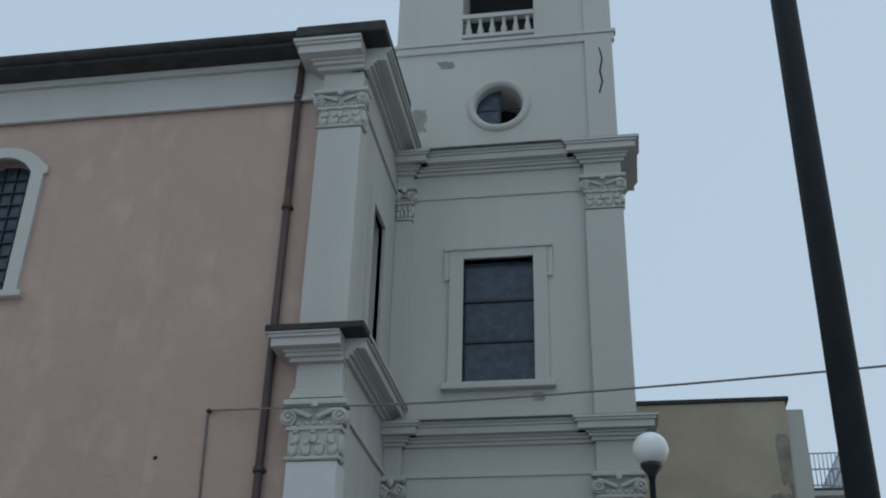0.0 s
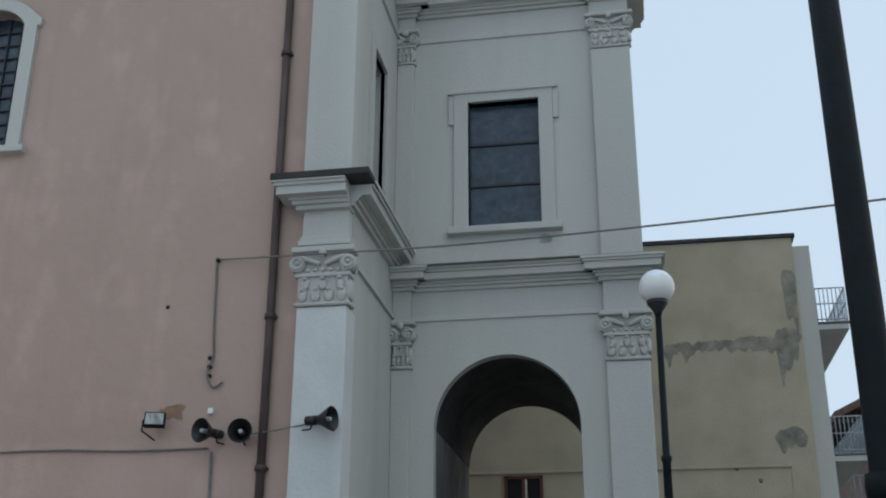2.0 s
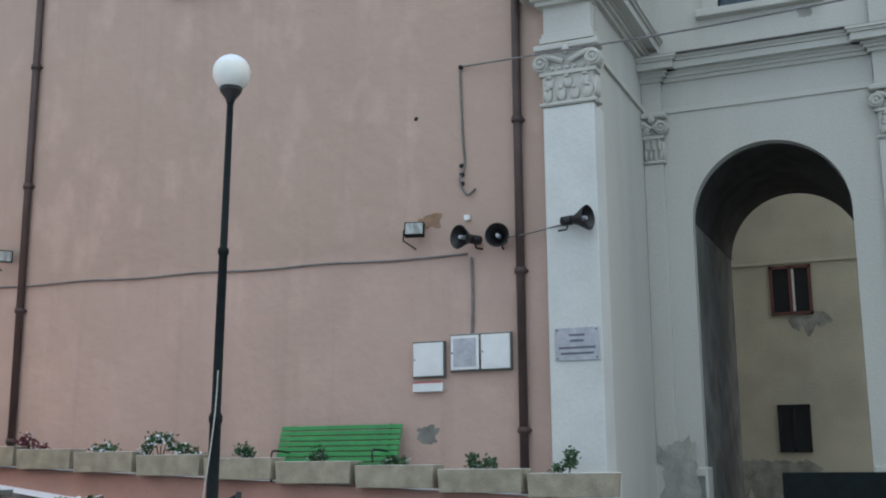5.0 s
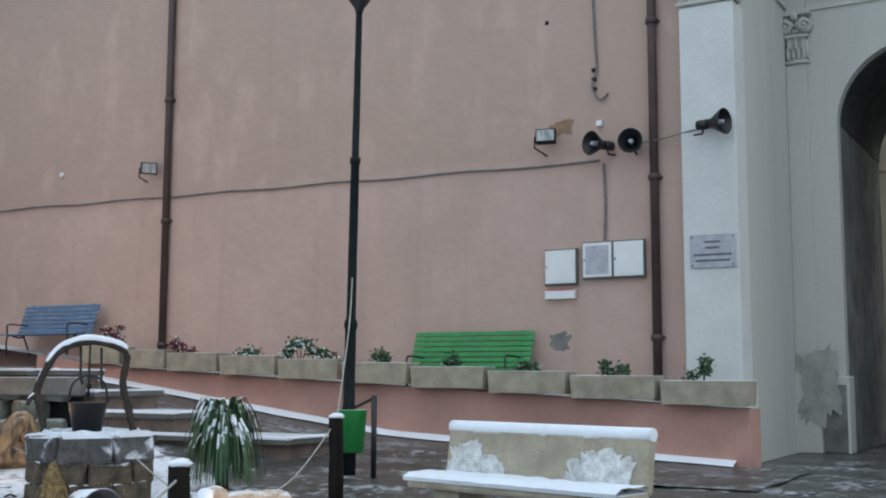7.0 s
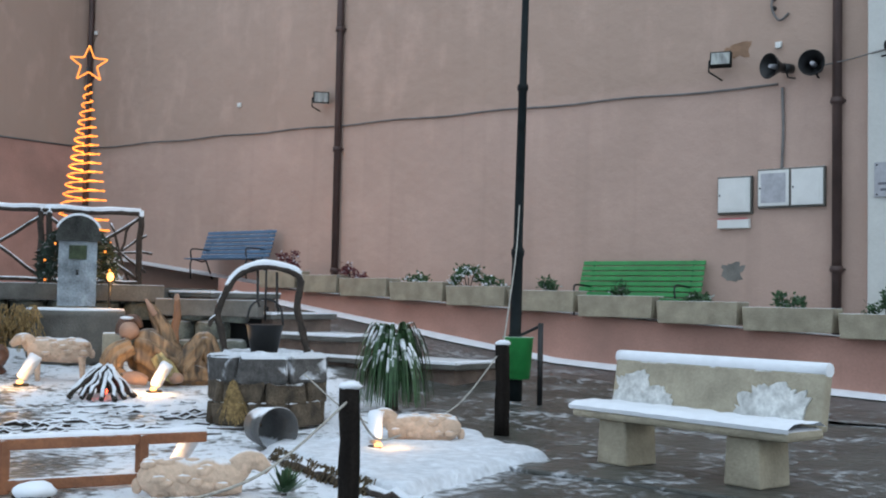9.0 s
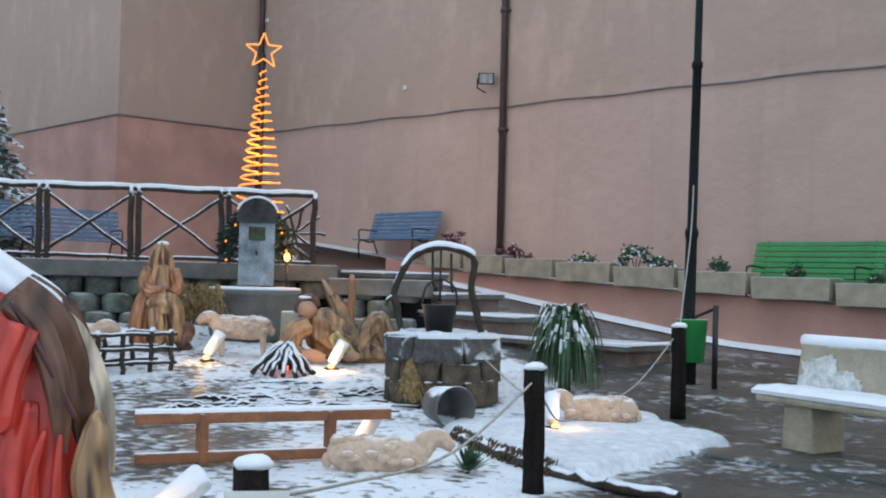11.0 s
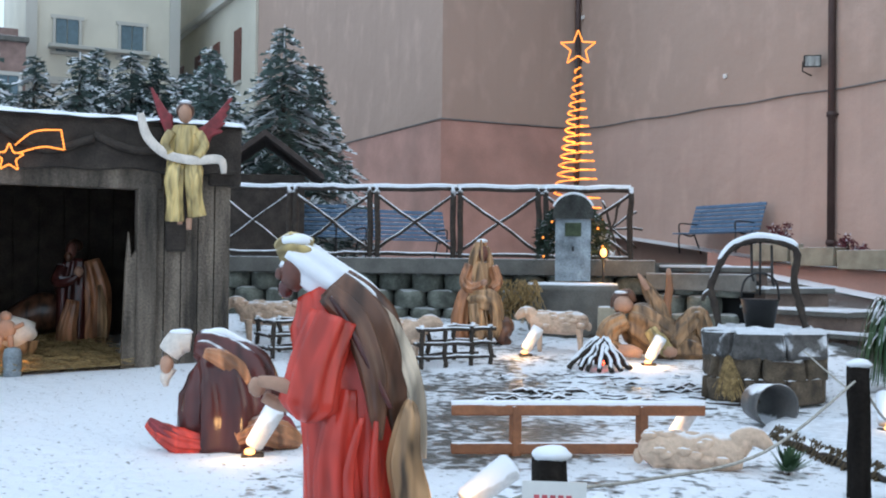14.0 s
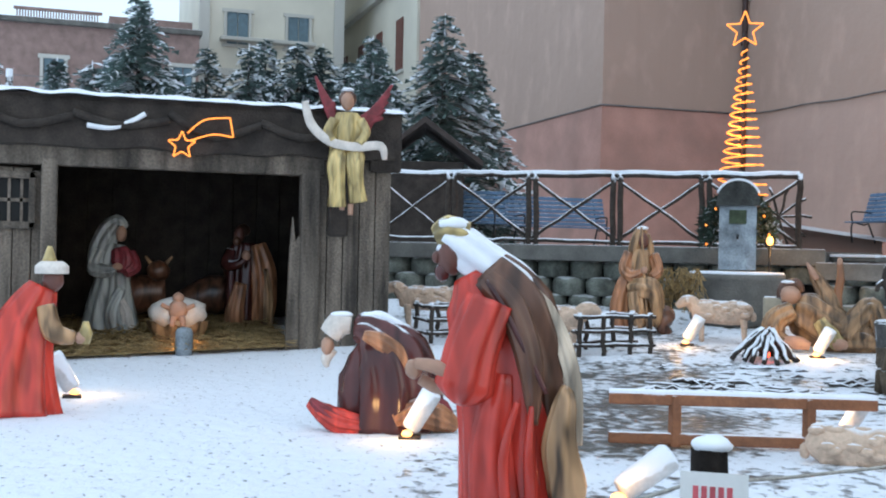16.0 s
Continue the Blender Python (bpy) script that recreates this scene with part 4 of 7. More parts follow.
        for sy0, sy1, sx0, sx1 in ((-0.22, -0.15, -w, w), (0.15, 0.22, -w, w), (-0.15, 0.15, -w, -w + 0.07), (-0.15, 0.15, w - 0.07, w)):
            box(bm, sx0, sx1, sy0, sy1, 0, h, 0.012)
        bm.verts.ensure_lookup_table()
        for v in bm.verts:
            k = 1 - 0.035 * (h - v.co.z) / h
            v.co.x *= k
            v.co.y *= k
        part("trough", bm, CONCRETE, p)
        part("soil", box(B(), -w + 0.08, w - 0.08, -0.14, 0.14, 0.2, h - 0.04), SNOW, p, "snow-covered soil")


terrace_parts()


BUSH = material("green bush leaves", (0.045, 0.1, 0.04), 0.7, 0.4, 7.0, 0.0, snow=0.4, tilt=0.75)
BUSH_SNOWY = material("snow-laden leaves", (0.045, 0.11, 0.035), 0.7, 0.4, 7.0, 0.0, snow=0.9, tilt=0.42)


def shrub(x, y, z, r, h, mat, label, n=140):
    bm = B()
    for k in range(n):
        a, e = random.uniform(0, math.tau), random.uniform(0.2, 1.5)
        d = Vector((math.cos(a) * math.cos(e), math.sin(a) * math.cos(e), math.sin(e)))
        p = Vector((d.x * r, d.y * r, d.z * h)) * random.uniform(0.35, 1)
        s = Vector((-d.y, d.x, 0.2)).normalized() * 0.025
        q = p + d * random.uniform(0.08, 0.16)
        bm.faces.new([bm.verts.new(c) for c in (p - s, p + s, q + s * 0.3, q - s * 0.3)])
    ob = thing("shrub", label, "plant", pose(x, y, z), "plants in the troughs")
    part("foliage", bm, mat, ob)
    part("stem", sweep(B(), [(0, 0, -0.15), (0, 0, h * 0.6)], 0.02, 6), BARK, ob)


def planter_bush(x, r, h, mat, label, n):
    """A low bush of small rounded leaves in clumps, with snow lying on the upper ones."""
    rnd = random.Random(int(-x * 100))
    bm = B()
    heads = [Vector((rnd.uniform(-1, 1) * r, rnd.uniform(-0.5, 0.5) * min(r, 0.25), rnd.uniform(0.25, 1) * h)) for k in range(max(4, int(r * 22)))]
    for k in range(n):
        c = heads[k % len(heads)] + Vector((rnd.gauss(0, 0.05), rnd.gauss(0, 0.05), rnd.gauss(0, 0.045)))
        d = Vector((rnd.uniform(-1, 1), rnd.uniform(-1, 1), rnd.uniform(-0.2, 1))).normalized()
        e = d.cross(Vector((rnd.uniform(-1, 1), rnd.uniform(-1, 1), 0.3))).normalized() * 0.022
        bm.faces.new([bm.verts.new(p) for p in (c, c + d * 0.03 + e, c + d * 0.075, c + d * 0.03 - e)])
    ob = thing("shrub", label, "plant", pose(x, 16.42, terrace(x) + 0.32), "plants in the troughs")
    part("foliage", bm, mat, ob)
    for v in heads[:4]:
        part("stem", sweep(B(), [(0, 0, -0.12), v * 0.6, v], [0.014, 0.01, 0.006], 5), BARK, ob)


for x, r, h, mat in ((-17.4, 0.3, 0.42, RED_LEAF), (-15.5, 0.26, 0.25, RED_LEAF), (-13.75, 0.17, 0.14, BUSH_SNOWY), (-12.55, 0.33, 0.34, BUSH_SNOWY), (-11.95, 0.2, 0.22, BUSH_SNOWY), (-10.75, 0.14, 0.18, BUSH), (-9.32, 0.14, 0.18, BUSH), (-7.95, 0.17, 0.2, BUSH), (-6.47, 0.15, 0.24, BUSH), (-5.08, 0.2, 0.34, BUSH)):
    planter_bush(x, r, h, mat, "sparse red-leaved shrub in a concrete planter" if mat is RED_LEAF else "snow-laden green bush in a concrete planter" if mat is BUSH_SNOWY else "small dark green bush in a concrete planter", 500 if r > 0.3 else 260)
shrub(1.45, 18.5, 0.15, 1.1, 2.3, BUSH, "leafy green bush beside the tower", 2600)


def slat_bench(m, paint, label, arms=True):
    b = thing("slatted_bench", label, "bench", m, "slatted benches")
    L = 1.17
    for k in range(7):
        part("back_slat", box(B(), -L, L, 0, 0.03, 0, 0.075, 0.006), paint, b).matrix_basis = pose(0, 0.02 + k * 0.03, 0.50 + k * 0.09, -18)
    for k in range(5):
        part("seat_slat", box(B(), -L, L, -0.04, 0.045, 0, 0.03, 0.006), paint, b).matrix_basis = pose(0, -0.42 + k * 0.095, 0.44)
    for x in (-0.95, 0.95):
        bm = B()
        sweep(bm, curve([(x, -0.42, 0), (x, -0.42, 0.43), (x, 0.0, 0.43), (x, 0.26, 1.12)], 4), 0.02, 6)
        sweep(bm, [(x, 0.0, 0.43), (x, 0.2, 0)], 0.02, 6)
        part("leg", bm, BLACK, b)
        part("armrest", sweep(B(), curve([(x, -0.42, 0.43), (x, -0.44, 0.66), (x, -0.2, 0.68), (x, 0.1, 0.66)], 4), 0.018, 6), BLACK, b)


slat_bench(pose(-9.35, 16.92, terrace(-9.3) - 0.12), GREEN_PAINT, "bright green slatted bench against the church wall")
slat_bench(pose(-19.6, 16.8, terrace(-19.6) - 0.02), BLUE_PAINT, "blue slatted bench with snow on its seat")
slat_bench(facing(-22.0, 9.95, 1.47, 25), BLUE_PAINT, "blue slatted bench with snow on its seat")
slat_bench(facing(-21.0, 7.1, 1.47), BLUE_PAINT, "blue slatted bench with snow on its seat")


# ---- street lamps ----
def street_lamp(x, y, zg, lean, label):
    t = thing("street_lamp", label, "street lamp", pose(x, y, 0, 0, lean), "globe street lamps")
    bm = B()
    lathe(bm, [(0.11, 0), (0.11, 0.9), (0.075, 0.95), (0.07, 1.9), (0.085, 1.95), (0.085, 2.0), (0.06, 2.05), (0.055, 4.0), (0.07, 4.02), (0.07, 4.08), (0.048, 4.1), (0.042, zg - 0.4)], 14)
    part("pole", bm, IRON, t)
    part("holder", lathe(B(), [(0.045, zg - 0.42), (0.06, zg - 0.36), (0.14, zg - 0.25), (0.15, zg - 0.2)], 14), BLACK, t)
    part("globe", blob(B(), (0, 0, zg), (0.245, 0.245, 0.245), 0, 24), GLOBE, t, "white opal globe capped with snow")


street_lamp(-8.1, 11.6, 6.4, 1.0, "dark iron street lamp with a white globe")
street_lamp(0.36, 14.6, 6.42, 0.6, "dark iron street lamp with a white globe near the tower")
ob = thing("lamp_pole", "thick dark green iron pole close to the viewer", "pole", pose(1.0, 4.37, 0, 0, 0.15))
part("pole", lathe(B(), [(0.13, 0), (0.13, 0.6), (0.075, 0.7), (0.07, 2.5), (0.06, 8.0)], 18), IRON, ob)
part("collar", lathe(B(), [(0.09, 2.0), (0.095, 2.05), (0.09, 2.1)], 18), IRON, ob)


# ---- fittings on the church wall ----
def cable(name, pts, r, label, mat=WIRE):
    ob = thing(name, label, "cable")
    part("strand", sweep(B(), curve(pts, 5), r, 6), mat, ob)


wy = WALL_Y - 0.03
pts = [(-26.2 + k * 1.37, wy, 5.25 - 0.017 * k * 1.37 - 0.03 * (k % 2)) for k in range(15)]
cable("wall_cable", pts, 0.02, "grey cable conduit running along the church wall")
cable("wall_cable", [(-6.95, wy, 4.86), (-6.93, wy, 4.2), (-6.95, wy, 3.56)], 0.025, "grey cable dropping to the notice cases")
cable("wall_cable", [(-7.12, wy, 8.25), (-7.08, wy, 7.0), (-7.05, wy, 6.5), (-7.12, wy - 0.05, 6.2), (-7.0, wy - 0.03, 5.95), (-6.85, wy, 6.05)], 0.02, "loose grey cable hanging on the wall")
cable("wall_cable", [(-6.6, wy, 5.12), (-5.9, wy - 0.15, 5.14), (-5.3, PIER_Y - 0.03, 5.2), (-4.9, PIER_Y - 0.03, 5.22)], 0.012, "thin cable between the loudspeakers")
cable("overhead_cable", [(-7.12, wy, 8.28), (-5.4, PIER_Y - 0.2, 8.1), (-2, 15.5, 7.6), (3.3, 13.6, 7.1), (9.0, 11.6, 6.75)], 0.017, "sagging overhead cable from wall to mast")
ob = thing("cable_clamp", "small dark cable clamp and insulators on the wall", "clamp")
for z in (8.27, 6.48, 6.32, 6.16):
    part("knob", blob(B(), (-7.1, wy, z), (0.05, 0.06, 0.04), 0, 8), BLACK, ob)
part("socket", box(B(), -7.06, -6.96, wy - 0.04, wy + 0.03, 5.5, 5.6, 0.01), WHITE_PAINT, ob)
solid("wall_hole", blob(B(), (-7.98, WALL_Y, 7.45), (0.04, 0.02, 0.04), 0, 8), DARK, "small dark hole in the church wall", "hole")
solid("wall_patch", ragged(B(), -8.0, -7.6, 1.8, 2.05, WALL_Y - 0.006, WALL_Y, 3), GREY_STAIN, "grey cement patch low on the church wall", "patch")
solid("rust_stain", ragged(B(), -7.95, -7.5, 5.42, 5.66, WALL_Y - 0.005, WALL_Y, 5), material("rust stain", (0.32, 0.19, 0.12), 0.9, 0.3, 4, 0.1), "rusty brown stain above the floodlight", "stain")


for x, z in ((-26.0, 8.35), (-20.08, 5.83)):
    solid("junction_box", box(B(), x - 0.05, x + 0.05, WALL_Y - 0.06, WALL_Y, z - 0.05, z + 0.05, 0.012), WHITE_PAINT, "small white junction box on the church wall", "junction box", "", "junction boxes")


def notice_case(x0, x1, z0, z1, doors, label):
    c = thing("notice_case", label, "notice board", pose(x0, WALL_Y, z0))
    w, h = x1 - x0, z1 - z0
    part("body", box(B(), 0, w, -0.08, 0, 0, h, 0.01), CONCRETE_GREY, c)
    for k in range(doors):
        a, b = w * k / doors, w * (k + 1) / doors
        d = part("door", box(B(), a + 0.02, b - 0.02, -0.11, -0.08, 0.03, h - 0.03, 0.008), WHITE_PAINT, c, "white metal door")
        part("rim", box(B(), a + 0.07, b - 0.07, -0.116, -0.111, 0.08, h - 0.08), MARBLE if k == 0 and doors == 2 else WHITE_PAINT, d)
        part("lock", blob(B(), (a + 0.05, -0.115, h / 2), (0.012, 0.01, 0.02), 0, 6), BLACK, d)


notice_case(-7.33, -6.24, 2.93, 3.56, 2, "white double notice case on the church wall")
notice_case(-8.02, -7.43, 2.85, 3.47, 1, "white single notice case on the church wall")
ob = thing("letter_box", "small white box with a red strip below the case", "letter box", pose(-8.02, WALL_Y, 2.62))
part("body", box(B(), 0, 0.55, -0.09, 0, 0, 0.15, 0.01), WHITE_PAINT, ob)
part("strip", box(B(), 0.02, 0.53, -0.095, -0.09, 0.145, 0.165), RED_MARK, ob, "red strip")


def floodlight(x, z, turn, tilt):
    f = thing("floodlight", "grey square floodlight on a wall bracket", "floodlight", pose(x, WALL_Y - 0.25, z, tilt, 0, turn), "floodlights on the wall")
    part("housing", prism(B(), [(-0.17, -0.12), (0.17, -0.12), (0.17, 0.12), (-0.17, 0.12)], -0.06, 0.06), IRON, f)
    part("glass", box(B(), -0.15, 0.15, -0.066, -0.06, -0.1, 0.1), GREY_CLOTH, f, "grey floodlight glass")
    part("bracket", sweep(B(), [(-0.19, 0, 0), (-0.19, 0.0, -0.2), (0.0, 0.2, -0.28)], 0.015, 6), IRON, f)


floodlight(-7.9, 5.38, 15, -12)
floodlight(-17.15, 5.68, 50, 5)


def horn(m):
    h = thing("loudspeaker", "black horn loudspeaker on the church wall", "loudspeaker", m, "horn loudspeakers")
    bm = B()
    prof = [(0.20, -0.16), (0.205, -0.15), (0.15, -0.05), (0.09, 0.05), (0.055, 0.16)]
    rings = [[bm.verts.new((r * math.cos(math.tau * k / 20), d, r * math.sin(math.tau * k / 20))) for k in range(20)] for r, d in [(0.19, -0.15), (0.10, 0.0), (0.05, 0.08)][::-1] + prof]
    for a, b in zip(rings, rings[1:]):
        for k in range(20):
            bm.faces.new((a[k], a[(k + 1) % 20], b[(k + 1) % 20], b[k])).smooth = True
    part("horn", bm, BLACK, h)
    part("driver", sweep(B(), [(0, 0.14, 0), (0, 0.32, 0)], 0.08, 12), BLACK, h)
    part("cone", sweep(B(), [(0, -0.13, 0), (0, 0.05, 0)], [0.03, 0.05], 10), MARBLE, h, "pale inner horn")
    part("bracket", sweep(B(), [(0, 0.2, -0.02), (0, 0.25, -0.14), (0, 0.4, -0.14)], 0.015, 6), IRON, h)


horn(pose(-6.92, WALL_Y - 0.36, 5.13, 0, 0, -25))
horn(pose(-6.32, WALL_Y - 0.36, 5.1, 0, 0, 8))
horn(pose(-4.88, PIER_Y - 0.28, 5.22, 0, 0, 75))
ob = thing("plaque", "grey marble plaque with unreadable lettering", "plaque", pose(-5.06, PIER_Y, 3.27))
part("slab", box(B(), -0.36, 0.36, -0.03, 0, -0.26, 0.26, 0.006), MARBLE, ob)
for z, w in ((0.14, 0.13), (0.05, 0.11), (-0.06, 0.3), (-0.15, 0.27)):
    part("writing", box(B(), -w, w, -0.033, -0.03, z - 0.018, z + 0.018), WRITING, ob)
for sx in (-0.32, 0.32):
    for sz in (-0.22, 0.22):
        part("screw", blob(B(), (sx, -0.035, sz), (0.014, 0.012, 0.014), 0, 6), BLACK, ob)
solid("wall_scorch", ragged(B(), -4.66, -3.9, 0.5, 1.75, FRONT_Y - 0.19, FRONT_Y - 0.184, 8, 60, 0.6), STUCCO_STAIN, "dark damp stain at the tower foot", "stain")
ob = thing("metal_bench", "dark metal bench by the tower passage", "bench", pose(-1.2, 19.6, 0.0))
part("seat", box(B(), -1.2, 1.2, -0.2, 0.2, 0.5, 0.55, 0.01), IRON, ob)
for x in (-1.0, 1.0):
    part("leg", sweep(B(), [(x, -0.18, 0), (x, -0.18, 0.5), (x, 0.18, 0.5), (x, 0.18, 0)], 0.025, 6), IRON, ob)
part("backrest", box(B(), -1.2, 1.2, 0.2, 0.24, 0.7, 1.25, 0.01), IRON, ob)


# ---- the square's furniture ----
def concrete_bench():
    b = thing("concrete_bench", "cast concrete bench with snow on seat and back", "bench", pose(-4.04, 8.25, 0.035, 0, 0, -12.5))
    part("seat", box(B(), -1.05, 1.05, -0.25, 0.22, 0.37, 0.45, 0.03), CONCRETE, b)
    s = B()
    box(s, -1.03, 1.03, 0, 0.1, 0, 0.44, 0.03)
    part("backrest", s, CONCRETE, b).matrix_basis = pose(0, 0.2, 0.42, -9)
    for x in (-0.66, 0.62):
        bm = box(B(), x - 0.155, x + 0.155, -0.18, 0.2, 0, 0.37, 0.02)
        for v in bm.verts:
            k = 1.05 - 0.14 * v.co.z / 0.37
            v.co.x = x + (v.co.x - x) * k
        part("foot", bm, CONCRETE, b)
    bm = B()
    n = 40
    for dz0, y0, y1, z in ((0, -0.27, 0.2, 0.45),):
        g = [[bm.verts.new((-1.07 + 2.14 * i / n, y0 + (y1 - y0) * j / 6, z + (0.05 + 0.018 * noise.noise(Vector((i * 0.4, j * 0.7, 1)))) * (0.35 if j in (0, 6) else 1))) for j in range(7)] for i in range(n + 1)]
        for i in range(n):
            for j in range(6):
                bm.faces.new((g[i][j], g[i + 1][j], g[i + 1][j + 1], g[i][j + 1])).smooth = True
        for i in range(n):
            a, c = g[i][0].co, g[i + 1][0].co
            bm.faces.new([bm.verts.new(p) for p in ((a.x, a.y + 0.01, 0.435), (c.x, c.y + 0.01, 0.435), c, a)])
    sweep(bm, [(-1.03 + 0.103 * k, 0.315, 0.865 + 0.008 * noise.noise(Vector((k, 0, 0)))) for k in range(21)], 0.055, 10)
    part("snow_layer", bm, SNOW, b, "thick snow layer")
    # Snow stuck to the backrest in patches.
    for k, (x0, x1, z1) in enumerate(((-1.0, -0.62, 0.3), (-0.8, -0.35, 0.22), (-0.4, 0.25, 0.07), (0.25, 0.6, 0.2), (0.42, 0.85, 0.3))):
        part("snow_patch", ragged(B(), x0, x1, -0.08, z1, -0.014 - 0.001 * k, 0.0, k + 20, 60, 0.45), SNOW_THIN, b, "wind-blown snow patch").matrix_basis = pose(0, 0.2, 0.42, -9)
    solid("plinth_slab", box(B(), -5.3, -2.3, 7.55, 9.1, -0.1, 0.035, 0.02), GROUND, "low concrete slab under the bench", "slab", "structure")


concrete_bench()


def stake(x, y, h, r, label):
    t = thing("wooden_post", label, "post", pose(x, y, ground_z(x, y) - 0.03), "rope posts")
    pts = [(0.006 * math.sin(k), 0.006 * math.cos(k * 2), h * k / 5) for k in range(6)]
    part("trunk", sweep(B(), pts, [r * 1.1, r, r * 1.05, r * 0.95, r, r * 0.95], 12, 0, 1.0, 5, 0.07), POST_WOOD, t)
    part("snow_cap", blob(B(), (0.0, 0, h + 0.012), (r * 1.08, r * 1.08, 0.035), 0, 12, 0.25), SNOW, t)


POST_WOOD = material("wet black post wood", (0.016, 0.013, 0.011), 0.9, 0.5, 14.0, 0.7, streak=True)
POST_WOOD.node_tree.nodes["Principled BSDF"].inputs["Specular IOR Level"].default_value = 0.12


stake(-6.7, 9.42, 0.95, 0.075, "dark wooden post with a snow cap")
stake(-4.95, 5.35, 0.82, 0.068, "dark wooden post with a snow cap")
stake(-3.73, 2.43, 0.66, 0.07, "short dark post carrying a paper sign")
rope = thing("rope", "pale rope strung between wooden posts", "rope")
for pts in ([(-8.05, 11.6, 2.6), (-7.6, 10.9, 1.9), (-6.7, 9.42, 0.88)],
            [(-6.7, 9.42, 0.88), (-6.9, 8.9, 0.3), (-7.2, 8.4, 0.12), (-7.6, 8.2, 0.2), (-8.0, 7.9, 0.6)],
            [(-6.3, 7.4, 0.2), (-5.5, 6.2, 0.35), (-4.95, 5.35, 0.72)],
            [(-4.95, 5.35, 0.72), (-4.5, 4.2, 0.42), (-4.3, 3.3, 0.38), (-3.76, 2.38, 0.5)],
            [(-3.76, 2.38, 0.5), (-3.9, 1.9, 0.36), (-3.8, 1.2, 0.42)]):
    part("strand", sweep(B(), curve(pts, 8), 0.008, 6), ROPE, rope)
ob = thing("paper_sign", "white paper sign with a red print on a post", "sign", facing(-3.63, 2.38, 0.36))
part("sheet", box(B(), -0.12, 0.12, -0.006, 0, 0, 0.2), WHITE_PAINT, ob)
for k in range(5):
    part("print", box(B(), -0.075 + k * 0.03, -0.055 + k * 0.03, -0.008, -0.006, 0.09 + 0.01 * (k % 2), 0.15), RED_MARK, ob)

ob = thing("litter_bin", "green litter bin hung on a black post", "litter bin", pose(-7.75, 11.55, 0.05))
part("bin", lathe(B(), [(0.13, 0.35), (0.15, 0.36), (0.19, 0.85), (0.2, 0.87)], 16, 0, (-0.25, 0)), GREEN_PAINT, ob)
part("post", sweep(B(), [(0.08, 0, 0), (0.08, 0, 1.05)], 0.035, 8), BLACK, ob)
part("arm", sweep(B(), [(-0.2, 0, 0.9), (0.08, 0, 1.02)], 0.02, 6), BLACK, ob)


def yucca():
    t = thing("yucca", "green strap-leaved plant bent under snow", "plant", pose(-8.45, 9.72, ground_z(-8.45, 9.72)))
    bm = B()
    for k in range(170):
        a, reach = random.uniform(0, math.tau), random.uniform(0.2, 0.52)
        h = random.uniform(0.6, 1.0)
        d, s = Vector((math.cos(a), math.sin(a), 0)), Vector((-math.sin(a), math.cos(a), 0)) * 0.034
        pts = [Vector((0, 0, 0.1)) + d * 0.03, d * reach * 0.45 + Vector((0, 0, h)), d * reach * 0.8 + Vector((0, 0, h * 0.75)), d * reach + Vector((0, 0, h * 0.1))]
        c = curve(pts, 3)
        vs = [(bm.verts.new(p - s * (1 - i / 10)), bm.verts.new(p + s * (1 - i / 10))) for i, p in enumerate(c)]
        for (p, q), (u, v) in zip(vs, vs[1:]):
            bm.faces.new((p, q, v, u))
    part("foliage", bm, LEAF_LIGHT, t)
    part("stem", sweep(B(), [(0, 0, 0), (0, 0, 0.5)], 0.07, 8), BARK, t)


yucca()


